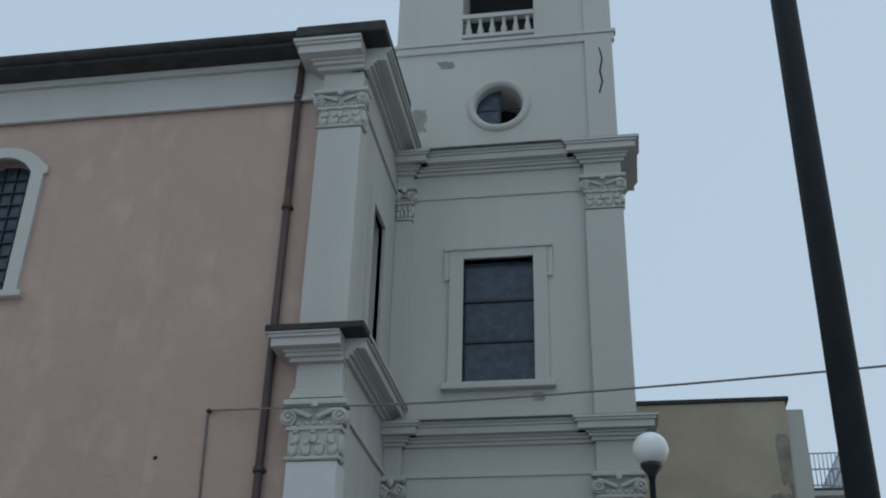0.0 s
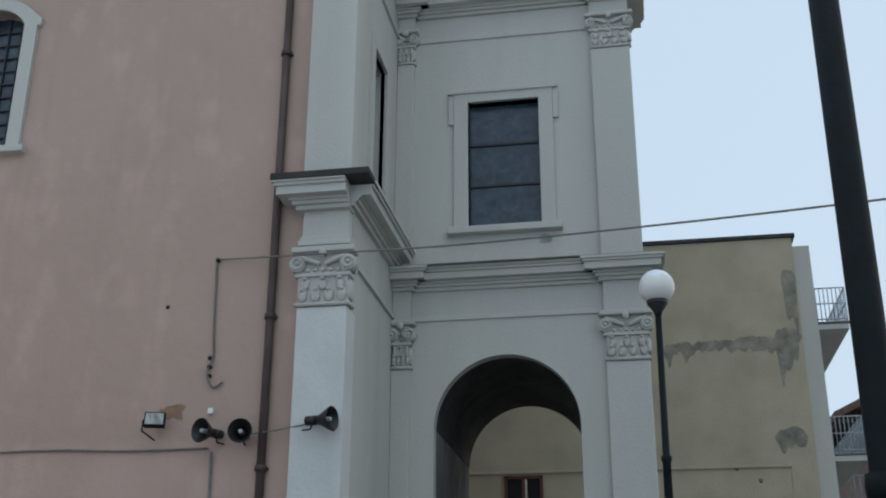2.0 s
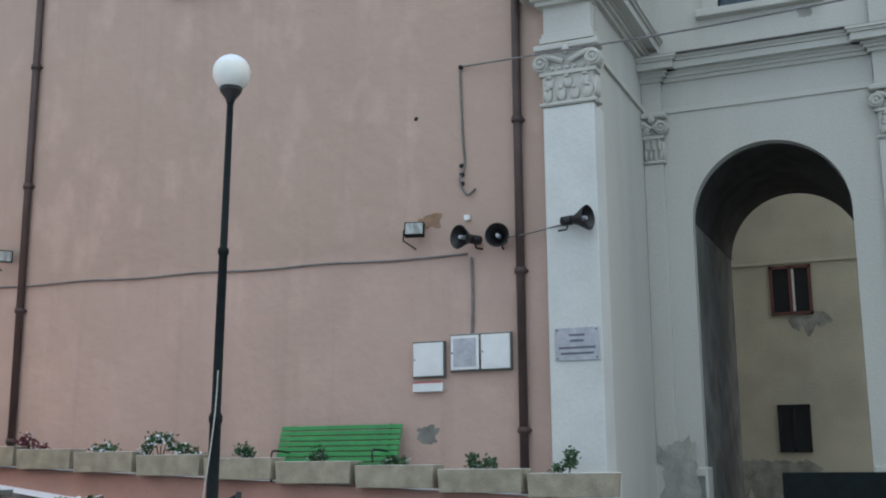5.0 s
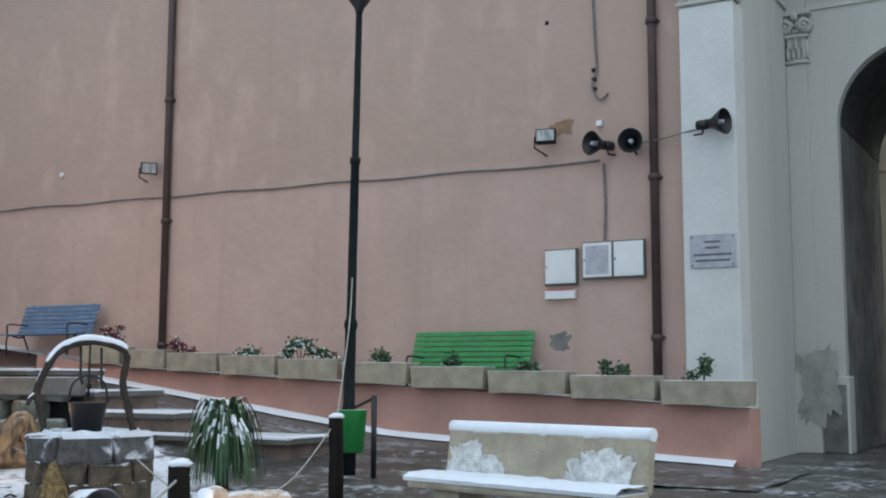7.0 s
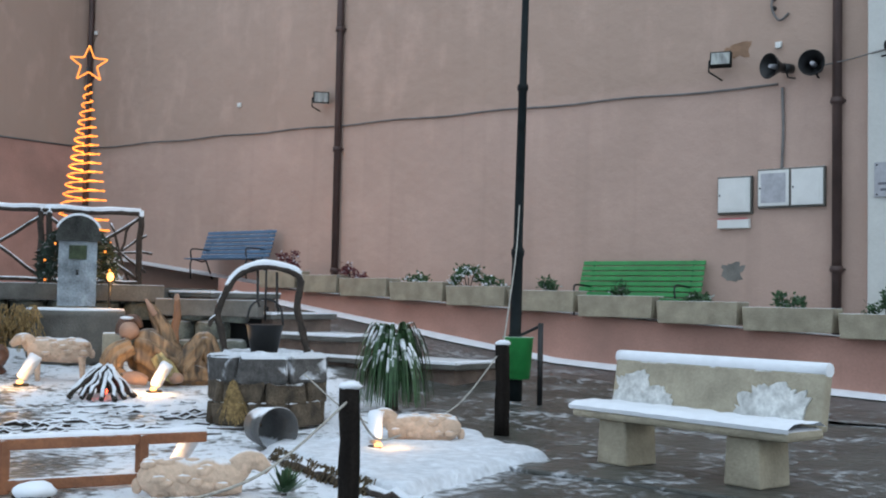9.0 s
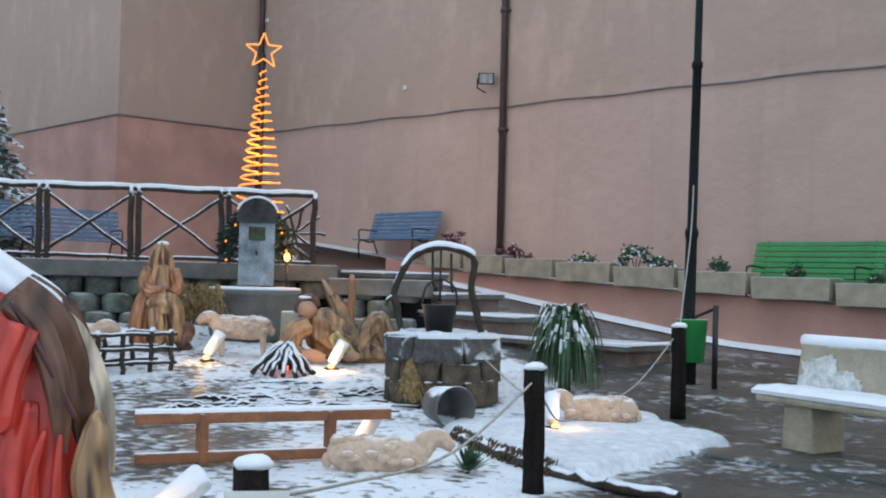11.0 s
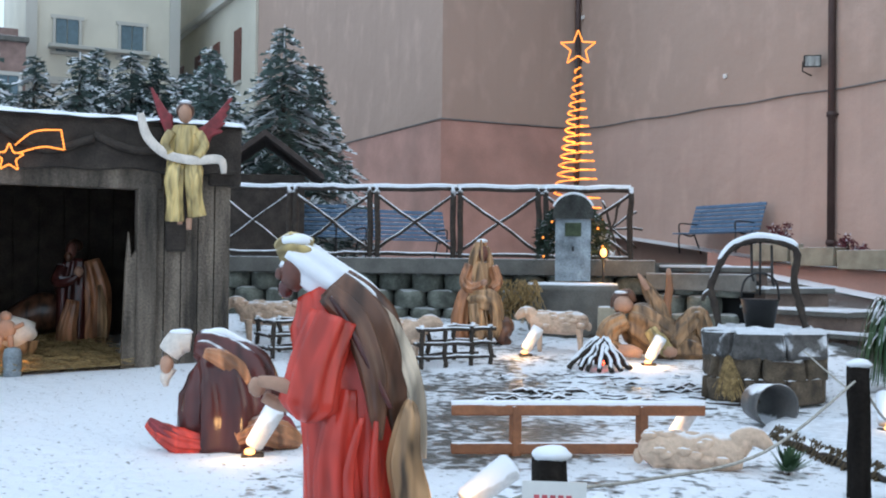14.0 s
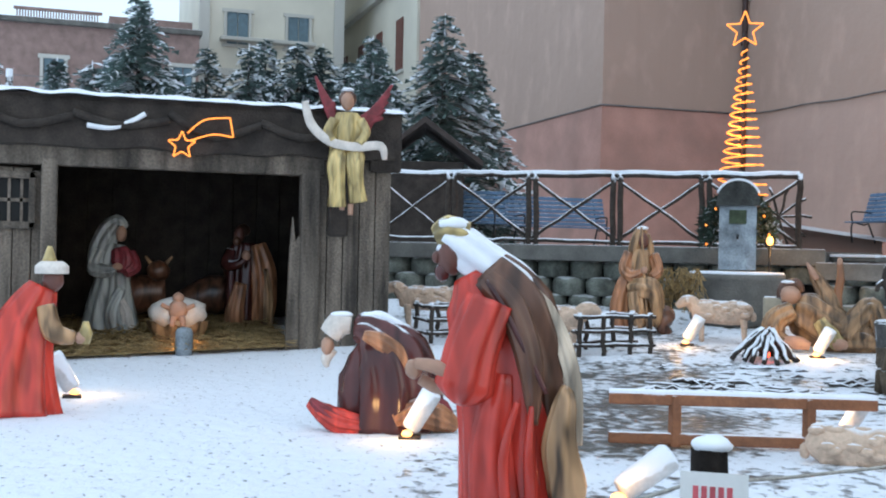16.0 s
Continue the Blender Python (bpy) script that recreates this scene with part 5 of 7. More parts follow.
# ---- well ----
def well():
    t = thing("well", "round stone well with a crooked branch arch", "well", facing(-8.8, 8.15))
    for row, (count, tall, r) in enumerate(((8, 0.24, 0.49), (8, 0.22, 0.485), (7, 0.27, 0.5))):
        z = (0.0, 0.23, 0.44)[row]
        for k in range(count):
            a = math.tau * (k + 0.45 * row + 0.12 * noise.noise(Vector((k, row, 4)))) / count
            wide = math.pi * r / count * 1.08
            bm = box(B(), -wide, wide, -0.1, 0.1, -0.01, tall + 0.005, 0.035)
            for v in bm.verts:
                v.co += Vector((noise.noise(v.co * 5 + Vector((row * 3, k, 0))), noise.noise(v.co * 5 + Vector((k, row * 3, 5))), 0.5 * noise.noise(v.co * 5 + Vector((9, row, k))))) * 0.055
            part("stone", bm, STONE_TOP if row == 2 else STONE_W, t).matrix_basis = pose(r * math.sin(a), -r * math.cos(a), z, 0, 0, math.degrees(a))
    part("core", lathe(B(), [(0.43, 0), (0.43, 0.66)], 16), STONE_BLOCK, t)
    bm = B()
    n, rings = 48, []
    for r in (0.34, 0.4, 0.46, 0.5, 0.535):
        rings.append([bm.verts.new((r * math.cos(math.tau * k / n), r * math.sin(math.tau * k / n), 0.7 + (0.035 + 0.03 * noise.noise(Vector((3 * math.cos(math.tau * k / n), 3 * math.sin(math.tau * k / n), r * 9)))) * (1 if 0.39 < r < 0.49 else -0.6) - (0.03 + 0.05 * noise.noise(Vector((k * 0.5, 0, 2))) if r > 0.52 else 0))) for k in range(n)])
    for a, b in zip(rings, rings[1:]):
        for k in range(n):
            bm.faces.new((a[k], b[k], b[(k + 1) % n], a[(k + 1) % n])).smooth = True
    part("snow_ring", bm, CRUST, t)
    pts = curve([(-0.44, 0, 0.66), (-0.5, 0, 0.95), (-0.54, 0, 1.12), (-0.46, 0, 1.34), (-0.34, 0, 1.52), (-0.08, 0, 1.62), (0.22, 0, 1.57), (0.31, 0, 1.46), (0.28, 0, 1.2), (0.34, 0, 0.95), (0.41, 0, 0.68)], 5)
    part("branch_arch", sweep(B(), pts, [0.038 + 0.016 * noise.noise(Vector((k * 0.7, 0, 0))) for k in range(len(pts))], 9), BARK, t)
    part("branch_stub", sweep(B(), curve([(-0.53, 0, 1.1), (-0.6, -0.02, 1.05), (-0.62, -0.03, 0.98)], 3), [0.034, 0.03, 0.028, 0.026, 0.024, 0.022, 0.018], 7), BARK, t)
    part("snow_crest", sweep(B(), [p + Vector((0, 0, 0.035 + 0.01 * noise.noise(p * 6))) for p in pts[15:35]], [0.012] + [0.034 + 0.012 * noise.noise(Vector((k, 3, 0))) for k in range(18)] + [0.012], 8), SNOW, t)
    for x, z0, z1 in ((0.06, 1.56, 1.2), (-0.14, 1.6, 1.25)):
        part("hook", sweep(B(), [(x, 0.02, z0), (x + 0.01, 0.02, z1), (x + 0.03, 0.0, z1 - 0.06)], 0.014, 6), BLACK, t)
    part("chain", sweep(B(), [(-0.05, 0, 1.62), (-0.05, 0, 1.05)], 0.012, 6), BLACK, t)
    part("bucket", lathe(B(), [(0.14, 0.72), (0.19, 1.0), (0.2, 1.01)], 14, 0, (-0.05, 0)), BLACK, t, "dark iron bucket")
    part("bail", sweep(B(), curve([(-0.24, 0, 1.0), (-0.2, 0, 1.2), (-0.05, 0, 1.28), (0.1, 0, 1.2), (0.14, 0, 1.0)], 4), 0.012, 6), BLACK, t)
    bm = B()
    for k in range(90):
        a = random.gauss(0, 0.5)
        p = Vector((-0.34 + 0.03 * a, -0.54, 0.44 + random.uniform(-0.04, 0.03)))
        sweep(bm, [p, p + Vector((0.07 * a, -0.05, -0.2)), p + Vector((0.12 * a + random.uniform(-0.02, 0.02), -0.03, random.uniform(-0.42, -0.3)))], 0.004, 3, cap=False)
    part("straw", bm, STRAW, t)


STONE_W = material("brown field stone", (0.10, 0.075, 0.05), 0.95, 0.6, 8.0, 0.9, stain=(0.035, 0.028, 0.022), snow=0.8, tilt=0.6)
STONE_TOP = material("grey rim stone crusted with snow", (0.10, 0.095, 0.09), 0.95, 0.5, 9.0, 0.9, snow=0.8, tilt=0.12)
well()
ob = thing("fallen_bucket", "grey bucket lying on its side in the snow", "bucket", facing(-7.45, 7.0, None, 25))
bm = B()
rings = [[bm.verts.new((r * math.cos(math.tau * k / 18), d, 0.19 + r * math.sin(math.tau * k / 18))) for k in range(18)] for r, d in ((0.02, 0.3), (0.16, 0.3), (0.2, -0.1), (0.185, -0.1), (0.15, 0.27), (0.02, 0.27))]
for a, b in zip(rings, rings[1:]):
    for k in range(18):
        bm.faces.new((a[k], a[(k + 1) % 18], b[(k + 1) % 18], b[k])).smooth = True
part("pail", bm, material("galvanised steel", (0.09, 0.09, 0.09), 0.5, 0.3, 6, 0.1, snow=1.0, tilt=0.5), ob)


# ---- rough fences ----
def pole(bm, p, q, r=0.035, wob=0.04):
    p, q = Vector(p), Vector(q)
    n = 6
    pts = [p.lerp(q, k / n) + Vector((noise.noise(p * 3 + Vector((k, 0, 0))), noise.noise(q * 3 + Vector((0, k, 0))), noise.noise(p + q + Vector((0, 0, k * 0.8))))) * (wob if 0 < k < n else 0) for k in range(n + 1)]
    return sweep(bm, pts, [r * (1 + 0.15 * noise.noise(Vector((k, p.x, q.y)))) for k in range(n + 1)], 7)


def rustic_fence(a, b, bays):
    f = thing("rustic_fence", "rustic fence of crossed branches topped with snow", "fence")
    a, b = Vector(a), Vector(b)
    H = Vector((0, 0, 1.2))
    for k in range(bays + 1):
        p = a.lerp(b, k / bays)
        for s in ((-0.06, 0.06) if 0 < k < bays else (0,)):
            d = (b - a).normalized() * s
            part("post", pole(B(), p + d - Vector((0, 0, 0.2)), p + d + H * 1.04, 0.05), BARK, f)
    for k in range(bays):
        p, q = a.lerp(b, k / bays), a.lerp(b, (k + 1) / bays)
        part("rail", pole(B(), p + H, q + H, 0.045), BARK, f)
        part("rail", pole(B(), p + H * 0.08, q + H * 0.08, 0.035), BARK, f)
        part("brace", pole(B(), p + H * 0.1, q + H * 0.95, 0.03), BARK, f)
        part("brace", pole(B(), q + H * 0.1, p + H * 0.95, 0.03), BARK, f)
        part("snow_strip", pole(B(), p + H + Vector((0, 0, 0.05)), q + H + Vector((0, 0, 0.05)), 0.035), SNOW, f)


rustic_fence((-19.3, 5.2, 1.5), (-14.95, 10.93, 1.44), 5)
ob = thing("twig_wheel", "wheel of twigs leaning on the fence end", "decoration")
for k in range(5):
    a = math.tau * k / 10
    c = Vector((-15.15, 10.7, 2.0))
    d = Vector((0.6 * math.cos(a), 0.8 * math.cos(a), math.sin(a))) * 0.5
    part("twig", pole(B(), c - d, c + d, 0.022), BARK, ob)


def block_wall(a, b, rows, cap_height):
    w = thing("block_wall", "retaining wall of rounded mossy concrete blocks", "wall", kind="structure")
    a, b = Vector(a), Vector(b)
    d = (b - a).normalized()
    L = (b - a).length
    n = Vector((d.y, -d.x, 0))
    back = B()
    vs = [back.verts.new(p) for p in (a - n * 0.25, b - n * 0.25, b - n * 0.25 + Vector((0, 0, 1.1)), a - n * 0.25 + Vector((0, 0, 1.1)))]
    back.faces.new(vs)
    part("backing", back, DARK, w)
    cap = B()
    s = len(cap.verts)
    box(cap, 0, L, -0.3, 0.02, cap_height - 0.26, cap_height, 0.02)
    turned(cap, s, Matrix.Translation(a) @ Matrix.Rotation(math.atan2(d.y, d.x), 4, "Z"))
    part("cap", cap, CONCRETE_GREY, w)
    base = lathe(B(), [(0.22, 0), (0.27, 0.04), (0.275, 0.22), (0.25, 0.29), (0.2, 0.31)], 12)
    mesh = None
    for row in range(rows):
        for k in range(int(L / 0.56)):
            p = a + d * (0.28 + 0.56 * k + (0.28 if row % 2 else 0)) + n * (0.1 - 0.05 * row) + Vector((0, 0, row * 0.285))
            if mesh is None:
                first = part("block", base, STONE_BLOCK, w)
                mesh, ob = first.data, first
            else:
                ob = new("block", mesh)
                ob.parent = w
            ob.matrix_basis = Matrix.Translation(p) @ pose(0, 0, 0, random.uniform(-4, 4), random.uniform(-4, 4), k * 37)


block_wall((-19.1, 5.0, 0.1), (-14.5, 11.1, 0.1), 4, 1.4)
block_wall((-14.3, 10.9, 0.1), (-12.9, 11.75, 0.1), 4, 1.2)


def low_rail(a, b, z0, z1, label, posts=2):
    f = thing("low_fence", label, "fence")
    a, b = Vector(a), Vector(b)
    for z in (z0, z1):
        bm = B()
        s = len(bm.verts)
        box(bm, 0, (b - a).length, -0.03, 0.03, z - 0.04, z + 0.04, 0.01)
        turned(bm, s, Matrix.Translation(a) @ Matrix.Rotation(math.atan2((b - a).y, (b - a).x), 4, "Z"))
        part("rail", bm, WARM_WOOD, f)
        if z == z1:
            crust = B()
            sweep(crust, [a.lerp(b, k / 14) + Vector((0, 0, z + 0.045 + 0.008 * noise.noise(Vector((k, 1, 0))))) for k in range(15)], 0.026, 7)
            part("snow_strip", crust, SNOW, f)
    for k in range(posts):
        p = a.lerp(b, (k + 0.5) / posts)
        part("post", box(B(), p.x - 0.035, p.x + 0.035, p.y - 0.035, p.y + 0.035, ground_z(p.x, p.y) - 0.05, z1 + 0.03, 0.008), WARM_WOOD, f)


low_rail((-7.2, 3.76, 0), (-6.5, 5.47, 0), 0.06, 0.335, "low orange wooden rail fence with snow on top")


def corral(x, y):
    f = thing("small_corral", "small corral of dark sticks with snow", "fence", facing(x, y, None, 24))
    for px in (-0.35, -0.05, 0.3, 0.55):
        for py in (0, 0.5):
            part("post", pole(B(), (px, py, -0.05), (px, py, 0.5), 0.03), BARK, f)
    for z in (0.12, 0.28, 0.45):
        for py in (0, 0.5):
            part("rail", pole(B(), (-0.4, py, z), (0.62, py, z), 0.026), BARK, f)
        part("rail", pole(B(), (-0.35, 0, z), (-0.35, 0.5, z), 0.026), BARK, f)


corral(-11.9, 6.1)
corral(-13.4, 4.75)


# ---- fountain pillar, light tree ----
ob = thing("drinking_fountain", "grey stone drinking fountain pillar with rounded top", "fountain", facing(-14.1, 9.27, 0.37))
bm = B()
prism(bm, [(-0.26, 0.8), (0.26, 0.8), (0.26, 1.75)] + arc(0, 1.75, 0.26, 0, 180, 12), -0.2, 0.2)
HOOD = material("black mossy stone", (0.04, 0.042, 0.038), 0.9, 0.6, 7.0, 0.6)
BRONZE = material("green bronze", (0.05, 0.065, 0.035), 0.45, 0.4, 12.0, 0.2, metal=0.6)
PILLAR = material("blue-grey stone", (0.25, 0.29, 0.32), 0.8, 0.5, 5, 0.4)
part("pillar", bm, PILLAR, ob)
part("hood", prism(B(), [(-0.3, 1.72)] + arc(0, 1.78, 0.3, 180, 0, 16) + [(0.3, 1.72)], -0.24, 0.22), HOOD, ob, "dark mossy rounded hood")
part("hood_snow", prism(B(), arc(0, 1.78, 0.335, 25, 155, 14) + arc(0, 1.78, 0.302, 155, 25, 14), -0.22, 0.2), SNOW, ob)
part("plate", box(B(), -0.12, 0.12, -0.215, -0.2, 1.46, 1.66, 0.004), BRONZE, ob, "green bronze plate")
part("tap", sweep(B(), [(0, -0.2, 1.3), (0, -0.28, 1.29), (0, -0.29, 1.24)], 0.018, 6), BLACK, ob)
bm = lathe(B(), [(0.62, 0.0), (0.66, 0.1), (0.64, 0.62), (0.68, 0.66), (0.68, 0.74)], 20)
part("basin", bm, CONCRETE_GREY, ob)
part("snow_rim", lathe(B(), [(0.67, 0.74), (0.66, 0.77), (0.5, 0.775)], 20), SNOW, ob)


def light_tree():
    t = thing("light_tree", "cone of amber rope light topped by a star", "light decoration", facing(-17.6, 11.62, 1.48))
    part("mast", sweep(B(), [(0, 0, 0), (0, 0, 3.95)], 0.04, 8), BLACK, t)
    pts = []
    turns = 17
    for k in range(turns * 18 + 1):
        u = k / (turns * 18)
        a = math.tau * turns * u
        r = 0.44 * (1 - u) ** 1.1 + 0.045
        pts.append((r * math.cos(a), r * math.sin(a), 0.8 + 2.85 * u ** 0.92))
    part("rope_light", sweep(B(), pts, [0.02 if i % 2 else 0.011 for i in range(len(pts))], 5), BULB, t)
    star = [(0.34 * math.sin(math.tau * k / 10) * (1 if k % 2 == 0 else 0.42), -0.06, 4.0 + 0.34 * math.cos(math.tau * k / 10) * (1 if k % 2 == 0 else 0.42)) for k in range(11)]
    bm = B()
    for p, q in zip(star, star[1:]):
        sweep(bm, [Vector(p).lerp(Vector(q), i / 10) for i in range(11)], [0.019 if i % 2 else 0.009 for i in range(11)], 5)
    part("star", bm, BULB, t)
    bm = B()
    for k in range(900):
        u = random.random()
        a = random.uniform(0, math.tau)
        p = Vector((0.75 * math.cos(a) * (1.05 - u), 0.75 * math.sin(a) * (1.05 - u), u * 1.2))
        q = p + Vector((random.uniform(-1, 1), random.uniform(-1, 1), random.uniform(-0.3, 1))) * 0.12
        s = Vector((random.uniform(-1, 1), random.uniform(-1, 1), 0)) * 0.03
        bm.faces.new([bm.verts.new(c) for c in (p - s, p + s, q)])
    part("garland", bm, LEAF, t, "dark evergreen garland")
    lamp = new("rope_light_glow", bpy.data.lights.new("rope_light_glow", "POINT"))
    lamp.data.energy, lamp.data.color, lamp.data.shadow_soft_size = 100, (1, 0.45, 0.14), 0.5
    lamp.matrix_world = pose(-17.6, 11.62, 3.6)


light_tree()


# ---- conifers ----
GARLAND = material("dark fir", (0.025, 0.045, 0.03), 0.8, 0.5, 9.0, 0.0, snow=0.5, tilt=0.75)
def conifer(x, y, z, h, r, seed, label="snow-dusted dark green conifer"):
    rnd = random.Random(seed)
    t = thing("conifer", label, "tree", pose(x, y, z), "conifers behind the hut")
    part("trunk", sweep(B(), [(0, 0, -0.4), (0, 0, h * 0.5), (0.03, 0, h)], [h * 0.022, h * 0.014, 0.008], 7), BARK, t)
    bm = B()
    levels = int(h * 6)
    for i in range(levels):
        u = i / levels
        lr = r * (1 - u) ** 0.8 * rnd.uniform(0.75, 1.1) + 0.05
        for k in range(rnd.randint(9, 13)):
            a = rnd.uniform(0, math.tau)
            d = Vector((math.cos(a), math.sin(a), 0))
            s = Vector((-d.y, d.x, 0))
            L = lr * rnd.uniform(0.6, 1.1)
            z0 = h * (0.06 + 0.94 * u) + rnd.uniform(-0.1, 0.1)
            n = max(3, int(L / 0.11))
            for j in range(1, n + 1):
                f = j / n
                c = d * L * f + Vector((0, 0, z0 + 0.12 * L - 0.42 * L * f * f + 0.16 * L * max(0, f - 0.7)))
                w = (0.26 * L + 0.08) * (1.15 - f) + 0.06
                if rnd.random() < 0.8:
                    e = Vector((rnd.uniform(-1, 1), rnd.uniform(-1, 1), rnd.uniform(-0.5, 0.7))) * (0.1 + 0.06 * L)
                    g = Vector((rnd.uniform(-1, 1), rnd.uniform(-1, 1), rnd.uniform(-0.3, 0.3))) * 0.06
                    bm.faces.new([bm.verts.new(p) for p in (c - g, c + g, c + e)])
                for sg in (-1, 1):
                    tip = c + s * sg * w * rnd.uniform(0.8, 1.3) + d * w * 0.9 - Vector((0, 0, rnd.uniform(-0.35, 0.75) * w))
                    bm.faces.new([bm.verts.new(p) for p in (c - d * 0.08, c + d * 0.08 + Vector((0, 0, 0.012)), tip)])
    part("crown", bm, LEAF, t)


for i, (x, y, h, r, z) in enumerate(((-24.0, 1.3, 3.3, 1.3, 3.2), (-26.0, 2.9, 2.5, 1.0, 3.4), (-25.6, 3.8, 2.7, 1.0, 3.3), (-26, 5.0, 2.9, 1.1, 3.3), (-25.8, 6.2, 2.6, 1.1, 3.2), (-24.5, -0.3, 1.6, 0.6, 3.6), (-24.5, -1.6, 1.5, 0.6, 3.6), (-25.5, 2.1, 1.9, 0.9, 3.4), (-27, 4.4, 3.0, 1.1, 3.4), (-26.5, 5.7, 3.0, 1.2, 3.3), (-25.2, 0.4, 2.0, 0.9, 3.3), (-26.4, 7.0, 4.0, 1.4, 2.4), (-24.0, 6.3, 4.6, 1.4, 1.5), (-23.8, 7.9, 5.3, 1.9, 1.4), (-24.9, 9.0, 4.7, 1.6, 1.4))):
    conifer(x, y, z, h, r * 1.22, i)

DRY_GRASS = material("dry brown grass", (0.11, 0.08, 0.045), 0.95, 0.5, 20.0, 0.3)
# Fir garland round the fountain, straw tuft, log edging.
ob = thing("fir_garland", "dark fir garland with small amber lights behind the fountain", "garland", facing(-14.55, 9.55, 1.2))
bm = B()
for k in range(1500):
    a = random.uniform(-2.0, 2.0)
    r = random.uniform(0.3, 0.62)
    p = Vector((r * math.sin(a) * 0.9, random.uniform(-0.12, 0.12), 0.55 + r * math.cos(a) * 1.0))
    q = p + Vector((random.uniform(-1, 1), random.uniform(-1, 0.5), random.uniform(-1, 0.6))) * 0.13
    s = Vector((random.uniform(-1, 1), 0.3, random.uniform(-1, 1))) * 0.03
    bm.faces.new([bm.verts.new(c) for c in (p - s, p + s, q)])
part("foliage", bm, GARLAND, ob)
for k in range(7):
    a = -1.9 + k * 0.58
    part("light", blob(B(), (0.46 * math.sin(a), -0.14, 0.5 + 0.5 * math.cos(a)), (0.02, 0.02, 0.02), 0, 6), BULB, ob)
ob = thing("straw_tuft", "tuft of dry straw hanging over the block wall", "straw", facing(-14.0, 8.2, 0.6))
bm = B()
for k in range(260):
    p = Vector((random.uniform(-0.35, 0.35), random.uniform(-0.15, 0.1), random.uniform(0.25, 0.6)))
    sweep(bm, [p, p + Vector((random.uniform(-0.15, 0.15), -0.1, random.uniform(-0.35, -0.1)))], 0.008, 3, cap=False)
part("stalk", bm, STRAW, ob)
ob = thing("log_edging", "low edging of dark logs with dry grass under the snow", "edging")
EDGE = [(-7.0, 6.62), (-6.45, 6.34), (-5.85, 6.14), (-5.3, 5.95), (-4.75, 5.86), (-4.2, 5.86)]
for p, q in zip(EDGE, EDGE[1:]):
    part("log", pole(B(), (*p, 0.03), (*q, 0.03), 0.045), BARK, ob)
bm = B()
for k in range(420):
    u = random.uniform(0, 2.99)
    p, q = Vector((*EDGE[int(u)], 0.09)), Vector((*EDGE[int(u) + 1], 0.09))
    c = p.lerp(q, u % 1) + Vector((random.uniform(-0.02, 0.03), random.uniform(-0.02, 0.05), random.uniform(-0.03, 0.02)))
    sweep(bm, [c, c + Vector((random.uniform(-0.03, 0.06), random.uniform(-0.1, -0.03), random.uniform(-0.12, -0.05)))], 0.006, 3, cap=False)
part("grass_fringe", bm, DRY_GRASS, ob, "dry brown grass fringe")


def bed_height(x, y):
    front = (y - 6.62) + 0.39 * (x + 7.0) if x < -5.3 else (y - 5.95) + 0.14 * (x + 5.3)
    inside = min(front - 0.02, -(x + 4.0 + 0.16 * y), -(0.5 * x + 0.9 * y - 4.76), (x + 7.5) * 0.5) + 0.25 * noise.noise(Vector((x * 1.7, y * 1.7, 3)))
    k = max(0.0, min(1.0, inside / 0.14))
    return -0.06 + (0.15 + 0.02 * noise.noise(Vector((x * 4, y * 4, 0)))) * k * (2 - k)


solid("snow_bed", sheet(-7.6, -4.8, 5.7, 9.3, 90, 110, bed_height), CRUST, "raised bed of crusted snow behind the log edging", "snow", "structure")
shrub(-5.75, 5.55, 0.0, 0.07, 0.07, BUSH, "small green tuft poking through the snow", 60)


